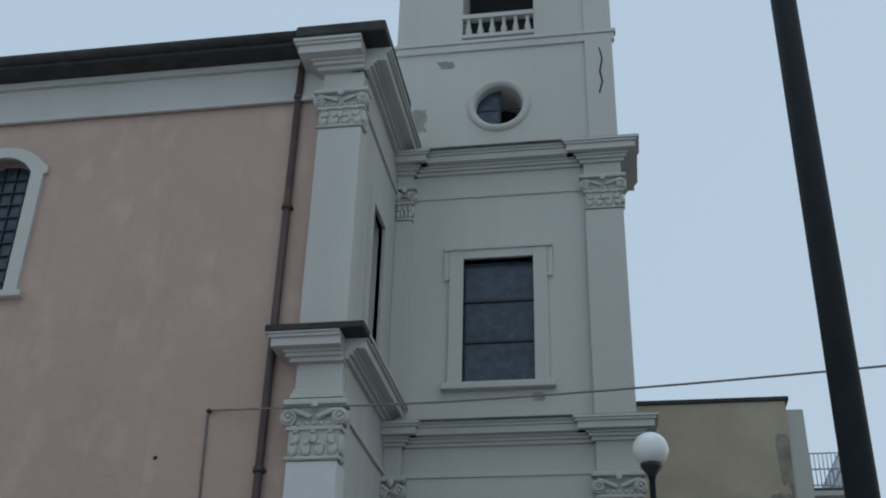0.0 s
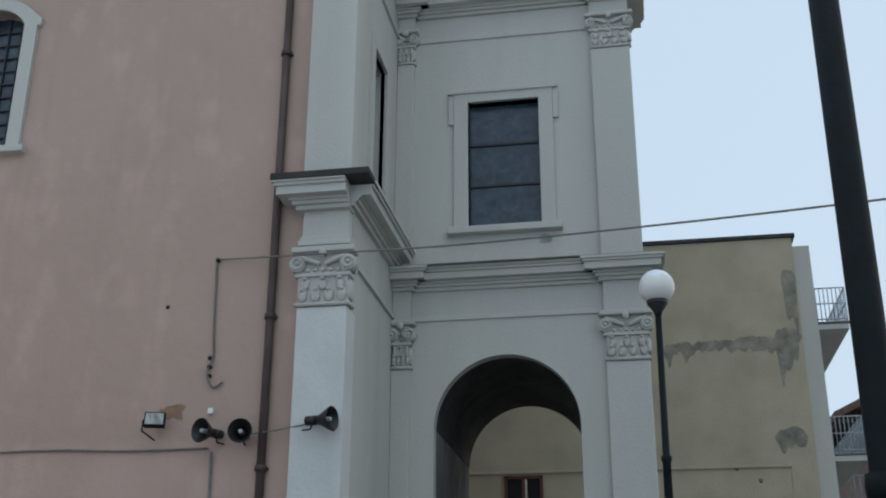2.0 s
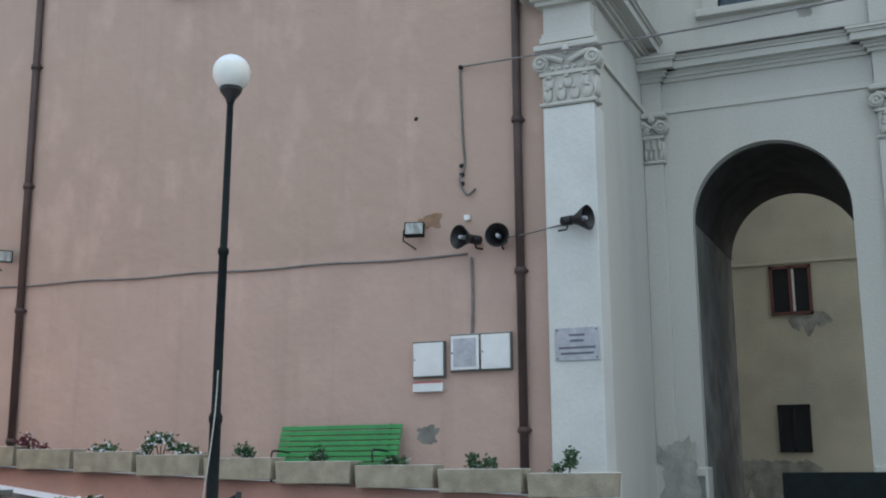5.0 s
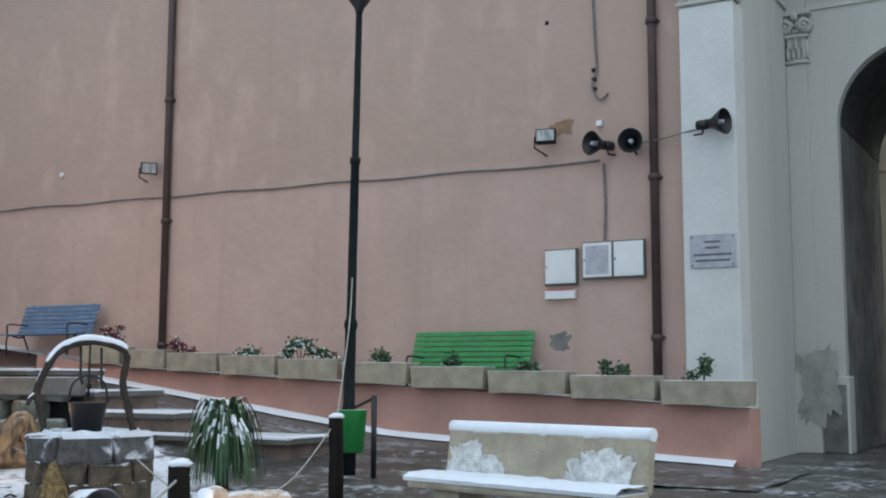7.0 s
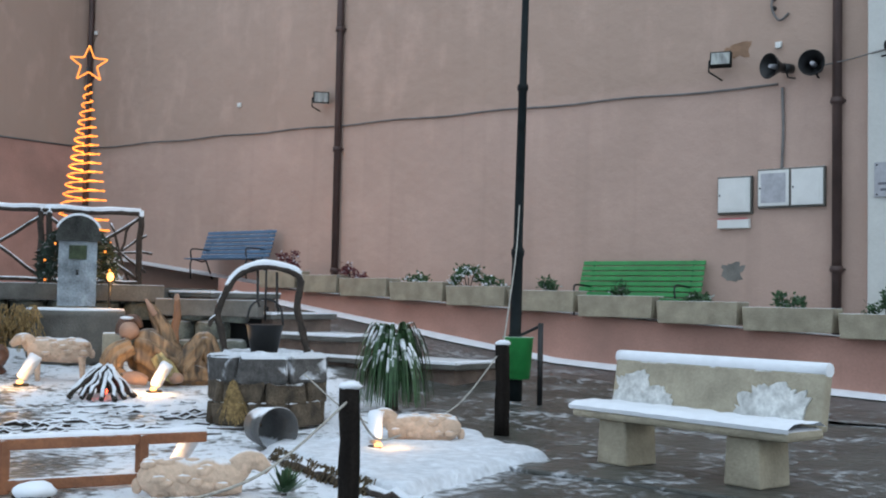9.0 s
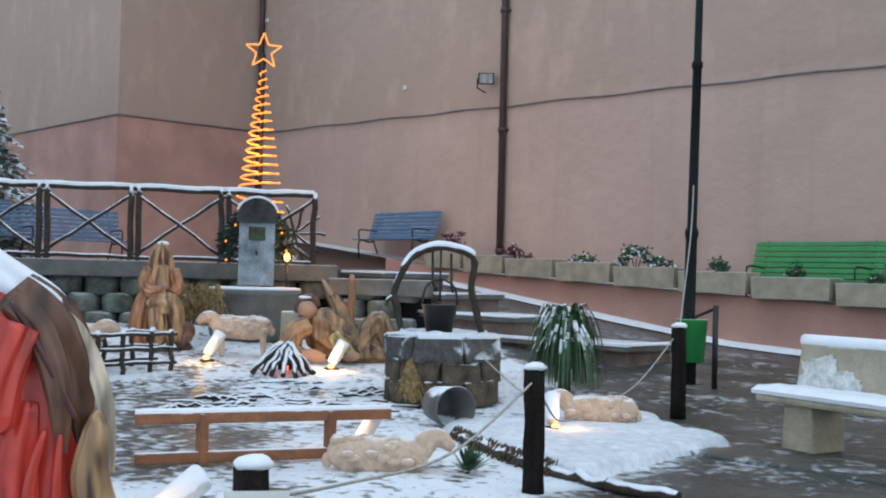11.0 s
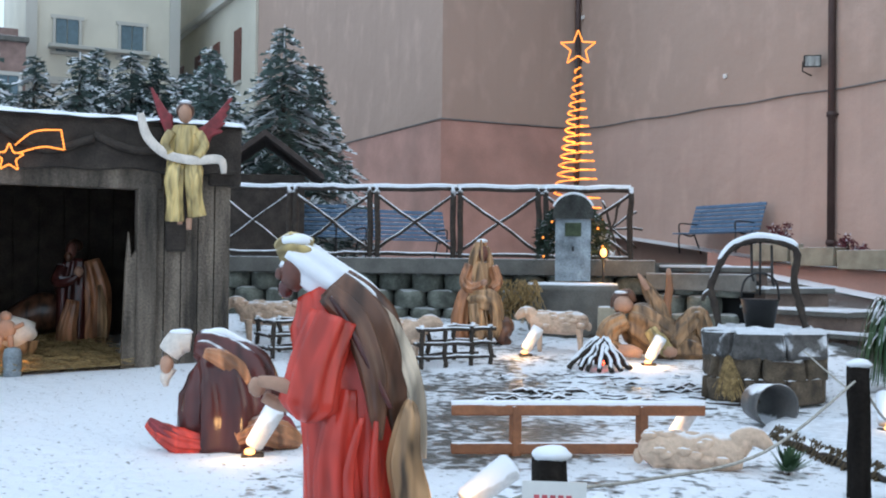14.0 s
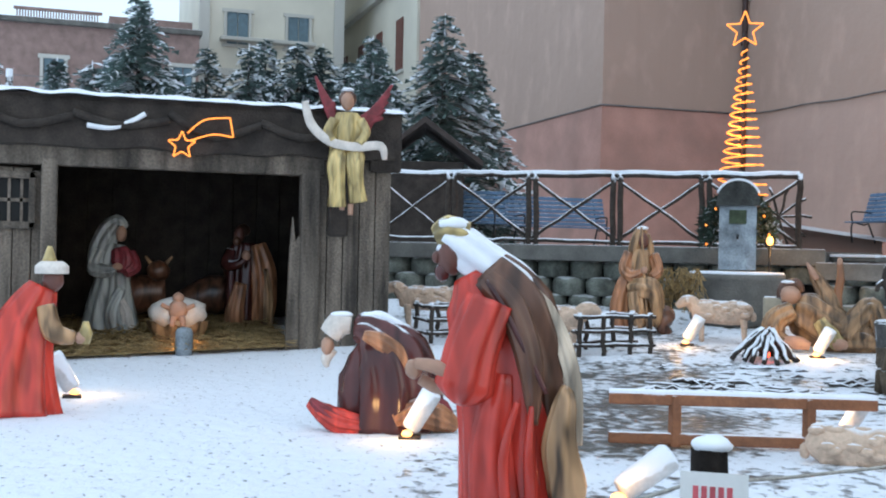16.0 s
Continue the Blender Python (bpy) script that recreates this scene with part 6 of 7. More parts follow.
# ---- nativity hut ----
def hut():
    t = thing("nativity_hut", "open wooden nativity hut with snow on its roof", "hut")
    X, g = -13.4, 0.02
    def planks(y0, y1, z0, z1, x, name, mat, step=0.2):
        n = max(1, round((y1 - y0) / step))
        for k in range(n):
            a, b = y0 + (y1 - y0) * k / n, y0 + (y1 - y0) * (k + 1) / n
            dz = random.uniform(-0.05, 0.05)
            part(name, box(B(), x - 0.03 + random.uniform(0, 0.02), x + 0.02, a + 0.006, b - 0.006, z0, z1 + dz, 0.006), mat, t)
    planks(2.85, 3.85, g, 2.95, X, "board", OLD_WOOD)
    planks(-1.9, -0.12, g, 2.2, X, "board", OLD_WOOD)
    part("post", box(B(), X - 0.1, X + 0.1, 2.72, 2.95, g, 2.3, 0.02), OLD_WOOD, t)
    bm = prism(B(), [(2.56, g), (2.74, g), (2.74, 1.28), (2.71, 1.5), (2.66, 1.42), (2.63, 1.72), (2.6, 1.3)], X - 0.02, X + 0.06)
    for v in bm.verts:
        v.co = Vector((v.co.y, v.co.x, v.co.z))
    part("broken_board", bm, OLD_WOOD, t, "splintered grey board")
    # Inner boards and walls use a darker wood than the outer boards.
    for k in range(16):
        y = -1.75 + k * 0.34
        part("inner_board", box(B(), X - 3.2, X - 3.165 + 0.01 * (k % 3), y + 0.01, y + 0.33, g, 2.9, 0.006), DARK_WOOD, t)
    part("post", box(B(), X - 0.1, X + 0.1, -0.22, -0.05, g, 2.3, 0.02), OLD_WOOD, t)
    part("beam", box(B(), X - 0.08, X + 0.09, -1.9, 3.0, 2.22, 2.48, 0.02), OLD_WOOD, t)
    bm = B()
    n = 40
    for k in range(n):
        y0, y1 = -1.9 + 5.75 * k / n, -1.9 + 5.75 * (k + 1) / n
        low = [2.44 + 0.09 * noise.noise(Vector((y * 1.7, 2, 0))) for y in (y0, y1)]
        bulge = [0.16 + 0.04 * noise.noise(Vector((y * 2.1, 0, 7))) for y in (y0, y1)]
        vs = [bm.verts.new(p) for p in ((X + bulge[0], y0, low[0]), (X + bulge[1], y1, low[1]), (X + 0.12, y1, 2.96), (X + 0.12, y0, 2.96))]
        bm.faces.new(vs).smooth = True
        vs = [bm.verts.new(p) for p in ((X + bulge[0], y0, low[0]), (X + bulge[1], y1, low[1]), (X - 0.05, y1, 2.4), (X - 0.05, y0, 2.4))]
        bm.faces.new(vs[::-1])
    part("fascia", bm, DARK_WOOD, t, "sagging dark tarred fascia")
    part("bark_strip", box(B(), X + 0.03, X + 0.1, 3.05, 3.3, 1.5, 2.6, 0.03), DARK_WOOD, t)
    part("bark_strip", box(B(), X + 0.03, X + 0.12, 3.55, 3.95, 2.3, 3.0, 0.03), DARK_WOOD, t)
    part("snow_ledge", sweep(B(), curve([(X + 0.19, 0.25, 2.68), (X + 0.2, 0.5, 2.66), (X + 0.2, 0.72, 2.74), (X + 0.19, 0.88, 2.84)], 5), 0.03, 8), SNOW, t)
    for k in range(5):
        y = -1.5 + k * 1.05
        bm = B()
        sweep(bm, curve([(X + 0.16, y - 0.5, 2.82 + 0.05 * (k % 2)), (X + 0.19, y, 2.62 + 0.04 * (k % 3)), (X + 0.16, y + 0.55, 2.78)], 6), 0.045, 8)
        part("cloth_fold", bm, DARK_WOOD, t)
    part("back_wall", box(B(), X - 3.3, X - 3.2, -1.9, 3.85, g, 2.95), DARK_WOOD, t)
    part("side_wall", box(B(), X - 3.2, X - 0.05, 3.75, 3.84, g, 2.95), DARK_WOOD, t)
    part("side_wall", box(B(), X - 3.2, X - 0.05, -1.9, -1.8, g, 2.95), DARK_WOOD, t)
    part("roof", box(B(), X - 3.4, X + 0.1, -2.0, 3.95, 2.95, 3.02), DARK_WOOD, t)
    bm = B()
    nx, ny = 8, 60
    gr = [[bm.verts.new((X + 0.2 - 3.6 * i / nx, -2.05 + 6.05 * j / ny, 3.02 + (0.10 if 0 < i else 0.0) + 0.035 * noise.noise(Vector((i * 0.9, j * 0.35, 0))))) for j in range(ny + 1)] for i in range(nx + 1)]
    for i in range(nx):
        for j in range(ny):
            bm.faces.new((gr[i][j], gr[i][j + 1], gr[i + 1][j + 1], gr[i + 1][j])).smooth = True
    part("roof_snow", bm, SNOW, t, "thick roof snow")
    w = thing("window", "", "")
    w.parent = t
    for a, b, c, d in ((-0.85, -0.28, 2.06, 2.14), (-0.85, -0.28, 1.5, 1.58), (-0.85, -0.78, 1.5, 2.14), (-0.35, -0.28, 1.5, 2.14)):
        part("frame", box(B(), X + 0.02, X + 0.08, a, b, c, d, 0.01), OLD_WOOD, w)
    part("pane", box(B(), X + 0.022, X + 0.03, -0.8, -0.3, 1.55, 2.1), DARK, w)
    for k in range(3):
        part("bar", box(B(), X + 0.03, X + 0.06, -0.7 + k * 0.13, -0.67 + k * 0.13, 1.55, 2.1), OLD_WOOD, w)
    part("bar", box(B(), X + 0.03, X + 0.06, -0.8, -0.3, 1.8, 1.84), OLD_WOOD, w)
    bm = B()
    for k in range(2600):
        p = Vector((X - random.uniform(-0.15, 3.0), random.uniform(-0.1, 2.7), 0))
        p.z = ground_z(p.x, p.y) + random.uniform(0.05, 0.13)
        a = random.uniform(0, math.tau)
        sweep(bm, [p, p + Vector((math.cos(a) * 0.16, math.sin(a) * 0.16, random.uniform(-0.02, 0.05)))], 0.006, 3, cap=False)
    for k in range(12):
        x0, x1 = X + 0.1 - 3.2 * k / 12, X + 0.1 - 3.2 * (k + 1) / 12
        bm.faces.new([bm.verts.new((x, y, ground_z(x, y) + 0.05)) for x, y in ((x0, -0.1), (x0, 2.72), (x1, 2.72), (x1, -0.1))])
    tagged(link("straw_floor", bm, STRAW), "loose yellow straw spread inside the hut", "straw", "", "stuff")


hut()
ob = thing("small_shed", "small dark shed with a snowy gabled roof", "shed", facing(-20.1, 6.35, 1.45))
part("wall", box(B(), -0.8, 0.75, 0.1, 1.6, 0, 1.6), DARK_WOOD, ob)
part("roof", prism(B(), [(-1.0, 1.55), (0, 2.3), (1.1, 1.5), (1.1, 1.6), (0, 2.42), (-1.0, 1.65)], -0.2, 1.9), material("snowy shed roof", (0.06, 0.045, 0.04), 0.9, 0.4, 5, 0.4, snow=1.0, tilt=0.3), ob)


def comet():
    t = thing("comet_light", "amber comet outlined in rope light on the hut", "light decoration", pose(-13.15, 1.29, 2.5, 0, 0, 90))
    bm = B()
    star = [(0.16 * math.sin(math.tau * k / 10) * (1 if k % 2 == 0 else 0.45), 0, 0.16 * math.cos(math.tau * k / 10) * (1 if k % 2 == 0 else 0.45)) for k in range(11)]
    for p, q in zip(star, star[1:]):
        sweep(bm, [Vector(p).lerp(Vector(q), i / 6) for i in range(7)], [0.014 if i % 2 else 0.005 for i in range(7)], 5)
    part("star", bm, BULB, t)
    pts = curve([(0.06, 0, 0.14), (0.25, 0, 0.3), (0.52, 0, 0.34)], 6) + curve([(0.54, 0, 0.34), (0.58, 0, 0.12)], 4) + curve([(0.56, 0, 0.12), (0.35, 0, 0.14), (0.1, 0, 0.06)], 6)
    fine = [Vector(p).lerp(Vector(q), i / 3) for p, q in zip(pts, pts[1:]) for i in range(3)]
    part("tail", sweep(B(), fine, [0.014 if i % 2 else 0.005 for i in range(len(fine))], 5), BULB, t)


comet()


# ---- figures: plain painted statues ----
def figure(name, label, m, pieces, mats, category="statue"):
    """pieces: ('s', points u w v, radii, material, flatness, folds) or ('b', centre, radii, material)."""
    bm = B()
    for p in pieces:
        if p[0] == "s":
            c = curve(p[1], 5)
            n = len(c) - 1
            rr = [p[2][min(int(i / 5), len(p[2]) - 1)] * (1 - (i % 5) / 5) + p[2][min(int(i / 5) + 1, len(p[2]) - 1)] * ((i % 5) / 5) for i in range(n + 1)]
            sweep(bm, c, rr, 44 if len(p) > 5 else 16, p[3], p[4] if len(p) > 4 else 0.7, p[5] + 2 if len(p) > 5 else 0, 0.14)
        else:
            blob(bm, p[1], p[2], p[3], 14, 0.12)
    return tagged(link(name, bm, mats), label, category, "", "") if m is None else _posed(link(name, bm, mats), label, category, m)


def _posed(ob, label, category, m):
    ob.matrix_basis = m
    return tagged(ob, label, category)


ORANGE_CLOTH = material("painted orange-brown cloth", (0.36, 0.16, 0.075), 0.35, 0.6, 11.0, 0.0, soft=True, snow=0.3, tilt=0.85)
PALE_LINING = material("painted pale cloak lining", (0.55, 0.45, 0.34), 0.3, 0.6, 12.0, 0.0, soft=True)
PALETTE = [RED_ROBE, BROWN_CLOAK, BUFF, SKIN, WHITE_CLOTH, GOLD_CLOTH, DARK_CLOAK, SNOW, GREY_CLOTH, CRIMSON, DARK_SKIN, FLEECE, ORANGE_CLOTH, PALE_LINING]
R_, C_, U_, K_, W_, G_, D_, S_, Y_, F_, N_, L_, O_, P_ = range(14)

figure("king_statue", "painted statue of a bowing king in a red robe", facing(-5.31, 2.23, 0.0), [
    ("s", [(0.04, 0, -0.02), (0.02, 0, 0.4), (-0.03, 0, 0.8), (-0.09, 0, 1.1), (-0.16, 0, 1.25)], [0.24, 0.23, 0.215, 0.2, 0.11], R_, 0.6, 7),
    ("s", [(-0.02, -0.1, 0.0), (-0.06, -0.12, 0.4), (-0.02, -0.12, 0.75)], [0.13, 0.1, 0.05], R_, 0.5, 5),
    ("s", [(0.27, 0.04, 0.02), (0.26, 0.03, 0.35), (0.2, 0.0, 0.72), (0.06, -0.03, 1.06), (-0.1, -0.02, 1.25)], [0.05, 0.075, 0.12, 0.16, 0.11], C_, 0.8, 6),
    ("s", [(0.14, -0.13, 0.5), (0.12, -0.15, 0.8), (0.02, -0.14, 1.08), (-0.12, -0.1, 1.22)], [0.02, 0.06, 0.07, 0.05], C_, 0.5, 5),
    ("s", [(0.31, -0.1, 0.02), (0.31, -0.12, 0.2), (0.27, -0.14, 0.4), (0.29, -0.13, 0.6), (0.3, -0.08, 0.7)], [0.06, 0.09, 0.08, 0.055, 0.015], U_, 0.5, 5),
    ("s", [(0.35, -0.07, 0.4), (0.335, -0.08, 0.68), (0.27, -0.08, 0.91), (0.18, -0.07, 1.08), (0.05, -0.05, 1.22)], [0.03, 0.04, 0.045, 0.04, 0.015], P_, 0.6, 5),
    ("s", [(0.2, -0.16, 0.66), (0.1, -0.17, 0.86), (-0.02, -0.16, 1.08), (-0.1, -0.13, 1.2)], [0.012, 0.016, 0.018, 0.012], D_, 0.8),
    ("s", [(0.02, -0.17, 0.05), (0.0, -0.2, 0.35), (0.06, -0.2, 0.62)], [0.03, 0.028, 0.012], R_, 0.9), ("s", [(0.14, -0.16, 0.05), (0.12, -0.19, 0.35), (0.13, -0.18, 0.6)], [0.03, 0.026, 0.012], R_, 0.9),
    ("s", [(-0.08, -0.14, 1.1), (-0.16, -0.18, 0.88), (-0.2, -0.2, 0.68), (-0.22, -0.2, 0.6)], [0.11, 0.12, 0.13, 0.03], R_, 0.8, 6),
    ("s", [(-0.24, -0.2, 0.74), (-0.34, -0.2, 0.78), (-0.44, -0.18, 0.79)], [0.05, 0.035, 0.028], K_, 0.9),
    ("s", [(-0.26, -0.1, 0.68), (-0.34, -0.1, 0.67), (-0.42, -0.12, 0.71)], [0.05, 0.035, 0.028], K_, 0.9),
    ("b", (-0.45, -0.15, 0.76), (0.045, 0.05, 0.05), K_),
    ("b", (-0.29, 0, 1.32), (0.07, 0.075, 0.1), N_), ("b", (-0.36, -0.01, 1.31), (0.025, 0.025, 0.03), N_),
    ("b", (-0.33, 0, 1.235), (0.04, 0.05, 0.05), D_),
    ("s", [(-0.32, 0, 1.42), (-0.23, 0, 1.36), (-0.1, 0, 1.27), (0.05, 0.0, 1.19), (0.16, 0.0, 1.07), (0.24, 0.0, 0.94), (0.28, 0.0, 0.84)], [0.075, 0.1, 0.1, 0.085, 0.065, 0.04, 0.012], S_, 0.85, 5),
    ("s", [(-0.37, 0, 1.405), (-0.3, -0.0, 1.43), (-0.2, 0, 1.42)], [0.05, 0.085, 0.06], G_, 0.9, 6),
    ("b", (-0.28, 0, 1.475), (0.085, 0.08, 0.04), S_)], PALETTE)

figure("kneeling_king_statue", "painted statue of a kneeling figure in a dark cloak", facing(-8.15, 2.36, 0.0), [
    ("s", [(0.06, 0, 0.0), (0.06, 0, 0.3), (0.0, 0, 0.55), (-0.12, 0, 0.72), (-0.22, 0, 0.74)], [0.35, 0.36, 0.31, 0.16, 0.07], D_, 0.7, 8),
    ("s", [(-0.14, -0.2, 0.72), (-0.02, -0.2, 0.68), (0.1, -0.2, 0.6), (0.18, -0.2, 0.5)], [0.03, 0.06, 0.06, 0.02], O_, 0.5, 6),
    ("s", [(-0.54, -0.1, 0.2), (-0.42, -0.14, 0.14), (-0.3, -0.16, 0.08), (-0.1, -0.18, 0.05)], [0.02, 0.07, 0.09, 0.06], R_, 0.8, 8), ("s", [(-0.52, -0.14, 0.24), (-0.42, -0.16, 0.16), (-0.3, -0.16, 0.1)], [0.015, 0.05, 0.06], F_, 0.8, 8),
    ("s", [(0.1, -0.24, 0.1), (0.26, -0.22, 0.16), (0.42, -0.16, 0.12), (0.56, -0.1, 0.05)], [0.05, 0.1, 0.1, 0.04], O_, 0.8, 9), ("s", [(0.34, -0.14, 0.26), (0.42, -0.12, 0.18), (0.5, -0.1, 0.04)], [0.03, 0.08, 0.07], F_, 0.8, 8),
    ("s", [(-0.24, 0, 0.78), (-0.33, 0, 0.78), (-0.4, 0, 0.7)], [0.07, 0.1, 0.08], W_, 0.9), ("b", (-0.41, -0.02, 0.62), (0.05, 0.06, 0.07), K_), ("s", [(-0.38, 0, 0.6), (-0.42, 0, 0.52), (-0.41, 0, 0.46)], [0.05, 0.04, 0.015], W_, 0.9),
    ("b", (-0.31, 0, 0.855), (0.085, 0.07, 0.025), S_), ("s", [(-0.16, -0.02, 0.84), (-0.02, -0.02, 0.86), (0.14, 0, 0.78)], [0.02, 0.03, 0.02], S_, 0.9)], PALETTE)

figure("kneeling_king_statue", "painted kneeling king statue in red offering a cup", facing(-9.49, -0.25, 0.0), [
    ("s", [(-0.05, 0, 0.0), (-0.02, 0, 0.35), (0.05, 0, 0.7), (0.18, 0, 1.0)], [0.36, 0.27, 0.2, 0.1], R_, 0.7, 6),
    ("s", [(0.2, -0.1, 0.85), (0.26, -0.15, 0.65), (0.42, -0.15, 0.6)], [0.07, 0.085, 0.05], U_, 0.8),
    ("b", (0.25, 0, 1.05), (0.085, 0.08, 0.1), N_), ("s", [(0.24, 0, 1.1), (0.24, 0, 1.16), (0.24, 0, 1.2)], [0.13, 0.13, 0.08], W_, 0.9),
    ("s", [(0.22, 0, 1.2), (0.22, 0, 1.32)], [0.06, 0.015], G_, 0.9),
    ("s", [(0.5, -0.15, 0.55), (0.5, -0.15, 0.63), (0.5, -0.15, 0.73)], [0.03, 0.055, 0.02], G_, 1.0),
    ("b", (0.47, -0.15, 0.6), (0.06, 0.05, 0.05), K_)], PALETTE)
figure("attendant_statue", "painted statue of a standing attendant with white headcloth", facing(-9.9, -0.98, 0.0), [
    ("s", [(0.0, 0, 0.0), (0, 0, 0.6), (0, 0, 1.05)], [0.26, 0.22, 0.12], D_, 0.7, 6), ("b", (0.02, 0, 1.14), (0.08, 0.08, 0.11), N_), ("b", (0.0, 0, 1.22), (0.1, 0.1, 0.07), W_)], PALETTE)

figure("woman_statue", "painted statue of a veiled woman in grey and red", facing(-15.29, 0.6, 0.16), [
    ("s", [(0.0, 0, 0), (0.0, 0, 0.35), (0.02, 0, 0.7), (0.02, 0, 1.0), (0.05, 0, 1.2)], [0.36, 0.29, 0.21, 0.2, 0.12], Y_, 0.7, 9),
    ("s", [(0.1, -0.2, 0.02), (0.02, -0.24, 0.3), (0.14, -0.2, 0.62)], [0.1, 0.09, 0.05], Y_, 0.8, 6), ("s", [(0.24, -0.14, 0.02), (0.2, -0.18, 0.3), (0.08, -0.2, 0.55)], [0.08, 0.07, 0.04], W_, 0.8, 5),
    ("s", [(0.1, -0.12, 1.14), (0.14, -0.16, 0.98), (0.12, -0.18, 0.82)], [0.09, 0.13, 0.08], F_, 0.7, 6),
    ("s", [(-0.14, -0.04, 1.1), (-0.2, -0.12, 0.88), (-0.06, -0.22, 0.84), (0.06, -0.26, 0.88)], [0.09, 0.1, 0.08, 0.04], Y_, 0.9, 5), ("s", [(0.22, -0.06, 1.08), (0.28, -0.14, 0.9), (0.18, -0.22, 0.82)], [0.08, 0.09, 0.06], F_, 0.9, 5),
    ("b", (0.08, -0.26, 0.9), (0.07, 0.05, 0.05), K_), ("b", (0.12, -0.07, 1.33), (0.075, 0.08, 0.105), K_),
    ("s", [(-0.16, 0.02, 0.95), (-0.12, 0.02, 1.15), (-0.02, 0.02, 1.36), (0.08, 0.0, 1.47), (0.17, -0.04, 1.4)], [0.13, 0.14, 0.14, 0.1, 0.05], Y_, 0.85, 5)], PALETTE)
figure("man_statue", "painted statue of a bearded man in an orange-brown cloak", facing(-15.42, 2.38, 0.16), [
    ("s", [(-0.06, 0, 0), (-0.06, 0, 0.5), (-0.05, 0, 0.9), (-0.03, 0, 1.25)], [0.2, 0.2, 0.2, 0.13], D_, 0.7, 7),
    ("s", [(-0.12, -0.12, 0.0), (-0.14, -0.16, 0.3), (-0.06, -0.16, 0.7)], [0.13, 0.12, 0.07], O_, 0.8, 7),
    ("s", [(0.2, 0.0, 0.05), (0.24, -0.02, 0.45), (0.22, -0.02, 0.85), (0.12, 0, 1.22)], [0.13, 0.16, 0.17, 0.12], O_, 0.8, 6), ("s", [(0.3, -0.1, 0.1), (0.3, -0.12, 0.5), (0.24, -0.12, 0.9)], [0.06, 0.07, 0.05], U_, 0.8, 5),
    ("s", [(-0.2, -0.04, 1.14), (-0.26, -0.12, 0.95), (-0.12, -0.24, 0.95), (0.0, -0.28, 1.04)], [0.08, 0.09, 0.07, 0.04], D_, 0.9), ("b", (0.0, -0.3, 1.08), (0.06, 0.05, 0.07), K_),
    ("b", (-0.1, -0.06, 1.36), (0.075, 0.085, 0.11), N_), ("b", (-0.13, -0.1, 1.27), (0.055, 0.06, 0.07), C_), ("b", (-0.05, 0.02, 1.42), (0.1, 0.1, 0.09), C_)], PALETTE)
figure("infant_statue", "painted infant statue lying on a white cloth crib", facing(-14.13, 1.37, 0.16), [
    ("s", [(0, 0.1, 0.0), (0, 0.1, 0.16), (0, 0.1, 0.26)], [0.22, 0.32, 0.34], U_, 0.5, 6),
    ("b", (0, 0.02, 0.36), (0.36, 0.14, 0.2), W_), ("b", (0.0, -0.1, 0.4), (0.12, 0.06, 0.13), K_), ("b", (0.0, -0.08, 0.55), (0.07, 0.06, 0.07), K_),
    ("s", [(-0.1, -0.12, 0.42), (-0.2, -0.14, 0.47)], [0.03, 0.025], K_), ("s", [(0.1, -0.12, 0.42), (0.2, -0.14, 0.47)], [0.03, 0.025], K_),
    ("s", [(-0.05, -0.13, 0.33), (-0.07, -0.16, 0.2)], [0.04, 0.03], K_), ("s", [(0.05, -0.13, 0.33), (0.07, -0.16, 0.2)], [0.04, 0.03], K_)], PALETTE)
for y, lab in ((0.95, "painted ox statue lying at the back of the hut"), (2.0, "painted donkey statue lying at the back of the hut")):
    figure("ox_statue" if y < 1 else "donkey_statue", lab, facing(-16.0, y, 0.25), [
        ("s", [(-0.4, 0, 0.3), (0, 0, 0.42), (0.4, 0, 0.45)], [0.18, 0.28, 0.2], C_, 0.9), ("b", (0.3, -0.2, 0.75), (0.16, 0.14, 0.14), C_),
        ("s", [(0.2, -0.2, 0.85), (0.12, -0.2, 0.95)], [0.03, 0.015], U_), ("s", [(0.4, -0.2, 0.85), (0.48, -0.2, 0.95)], [0.03, 0.015], U_)], PALETTE)

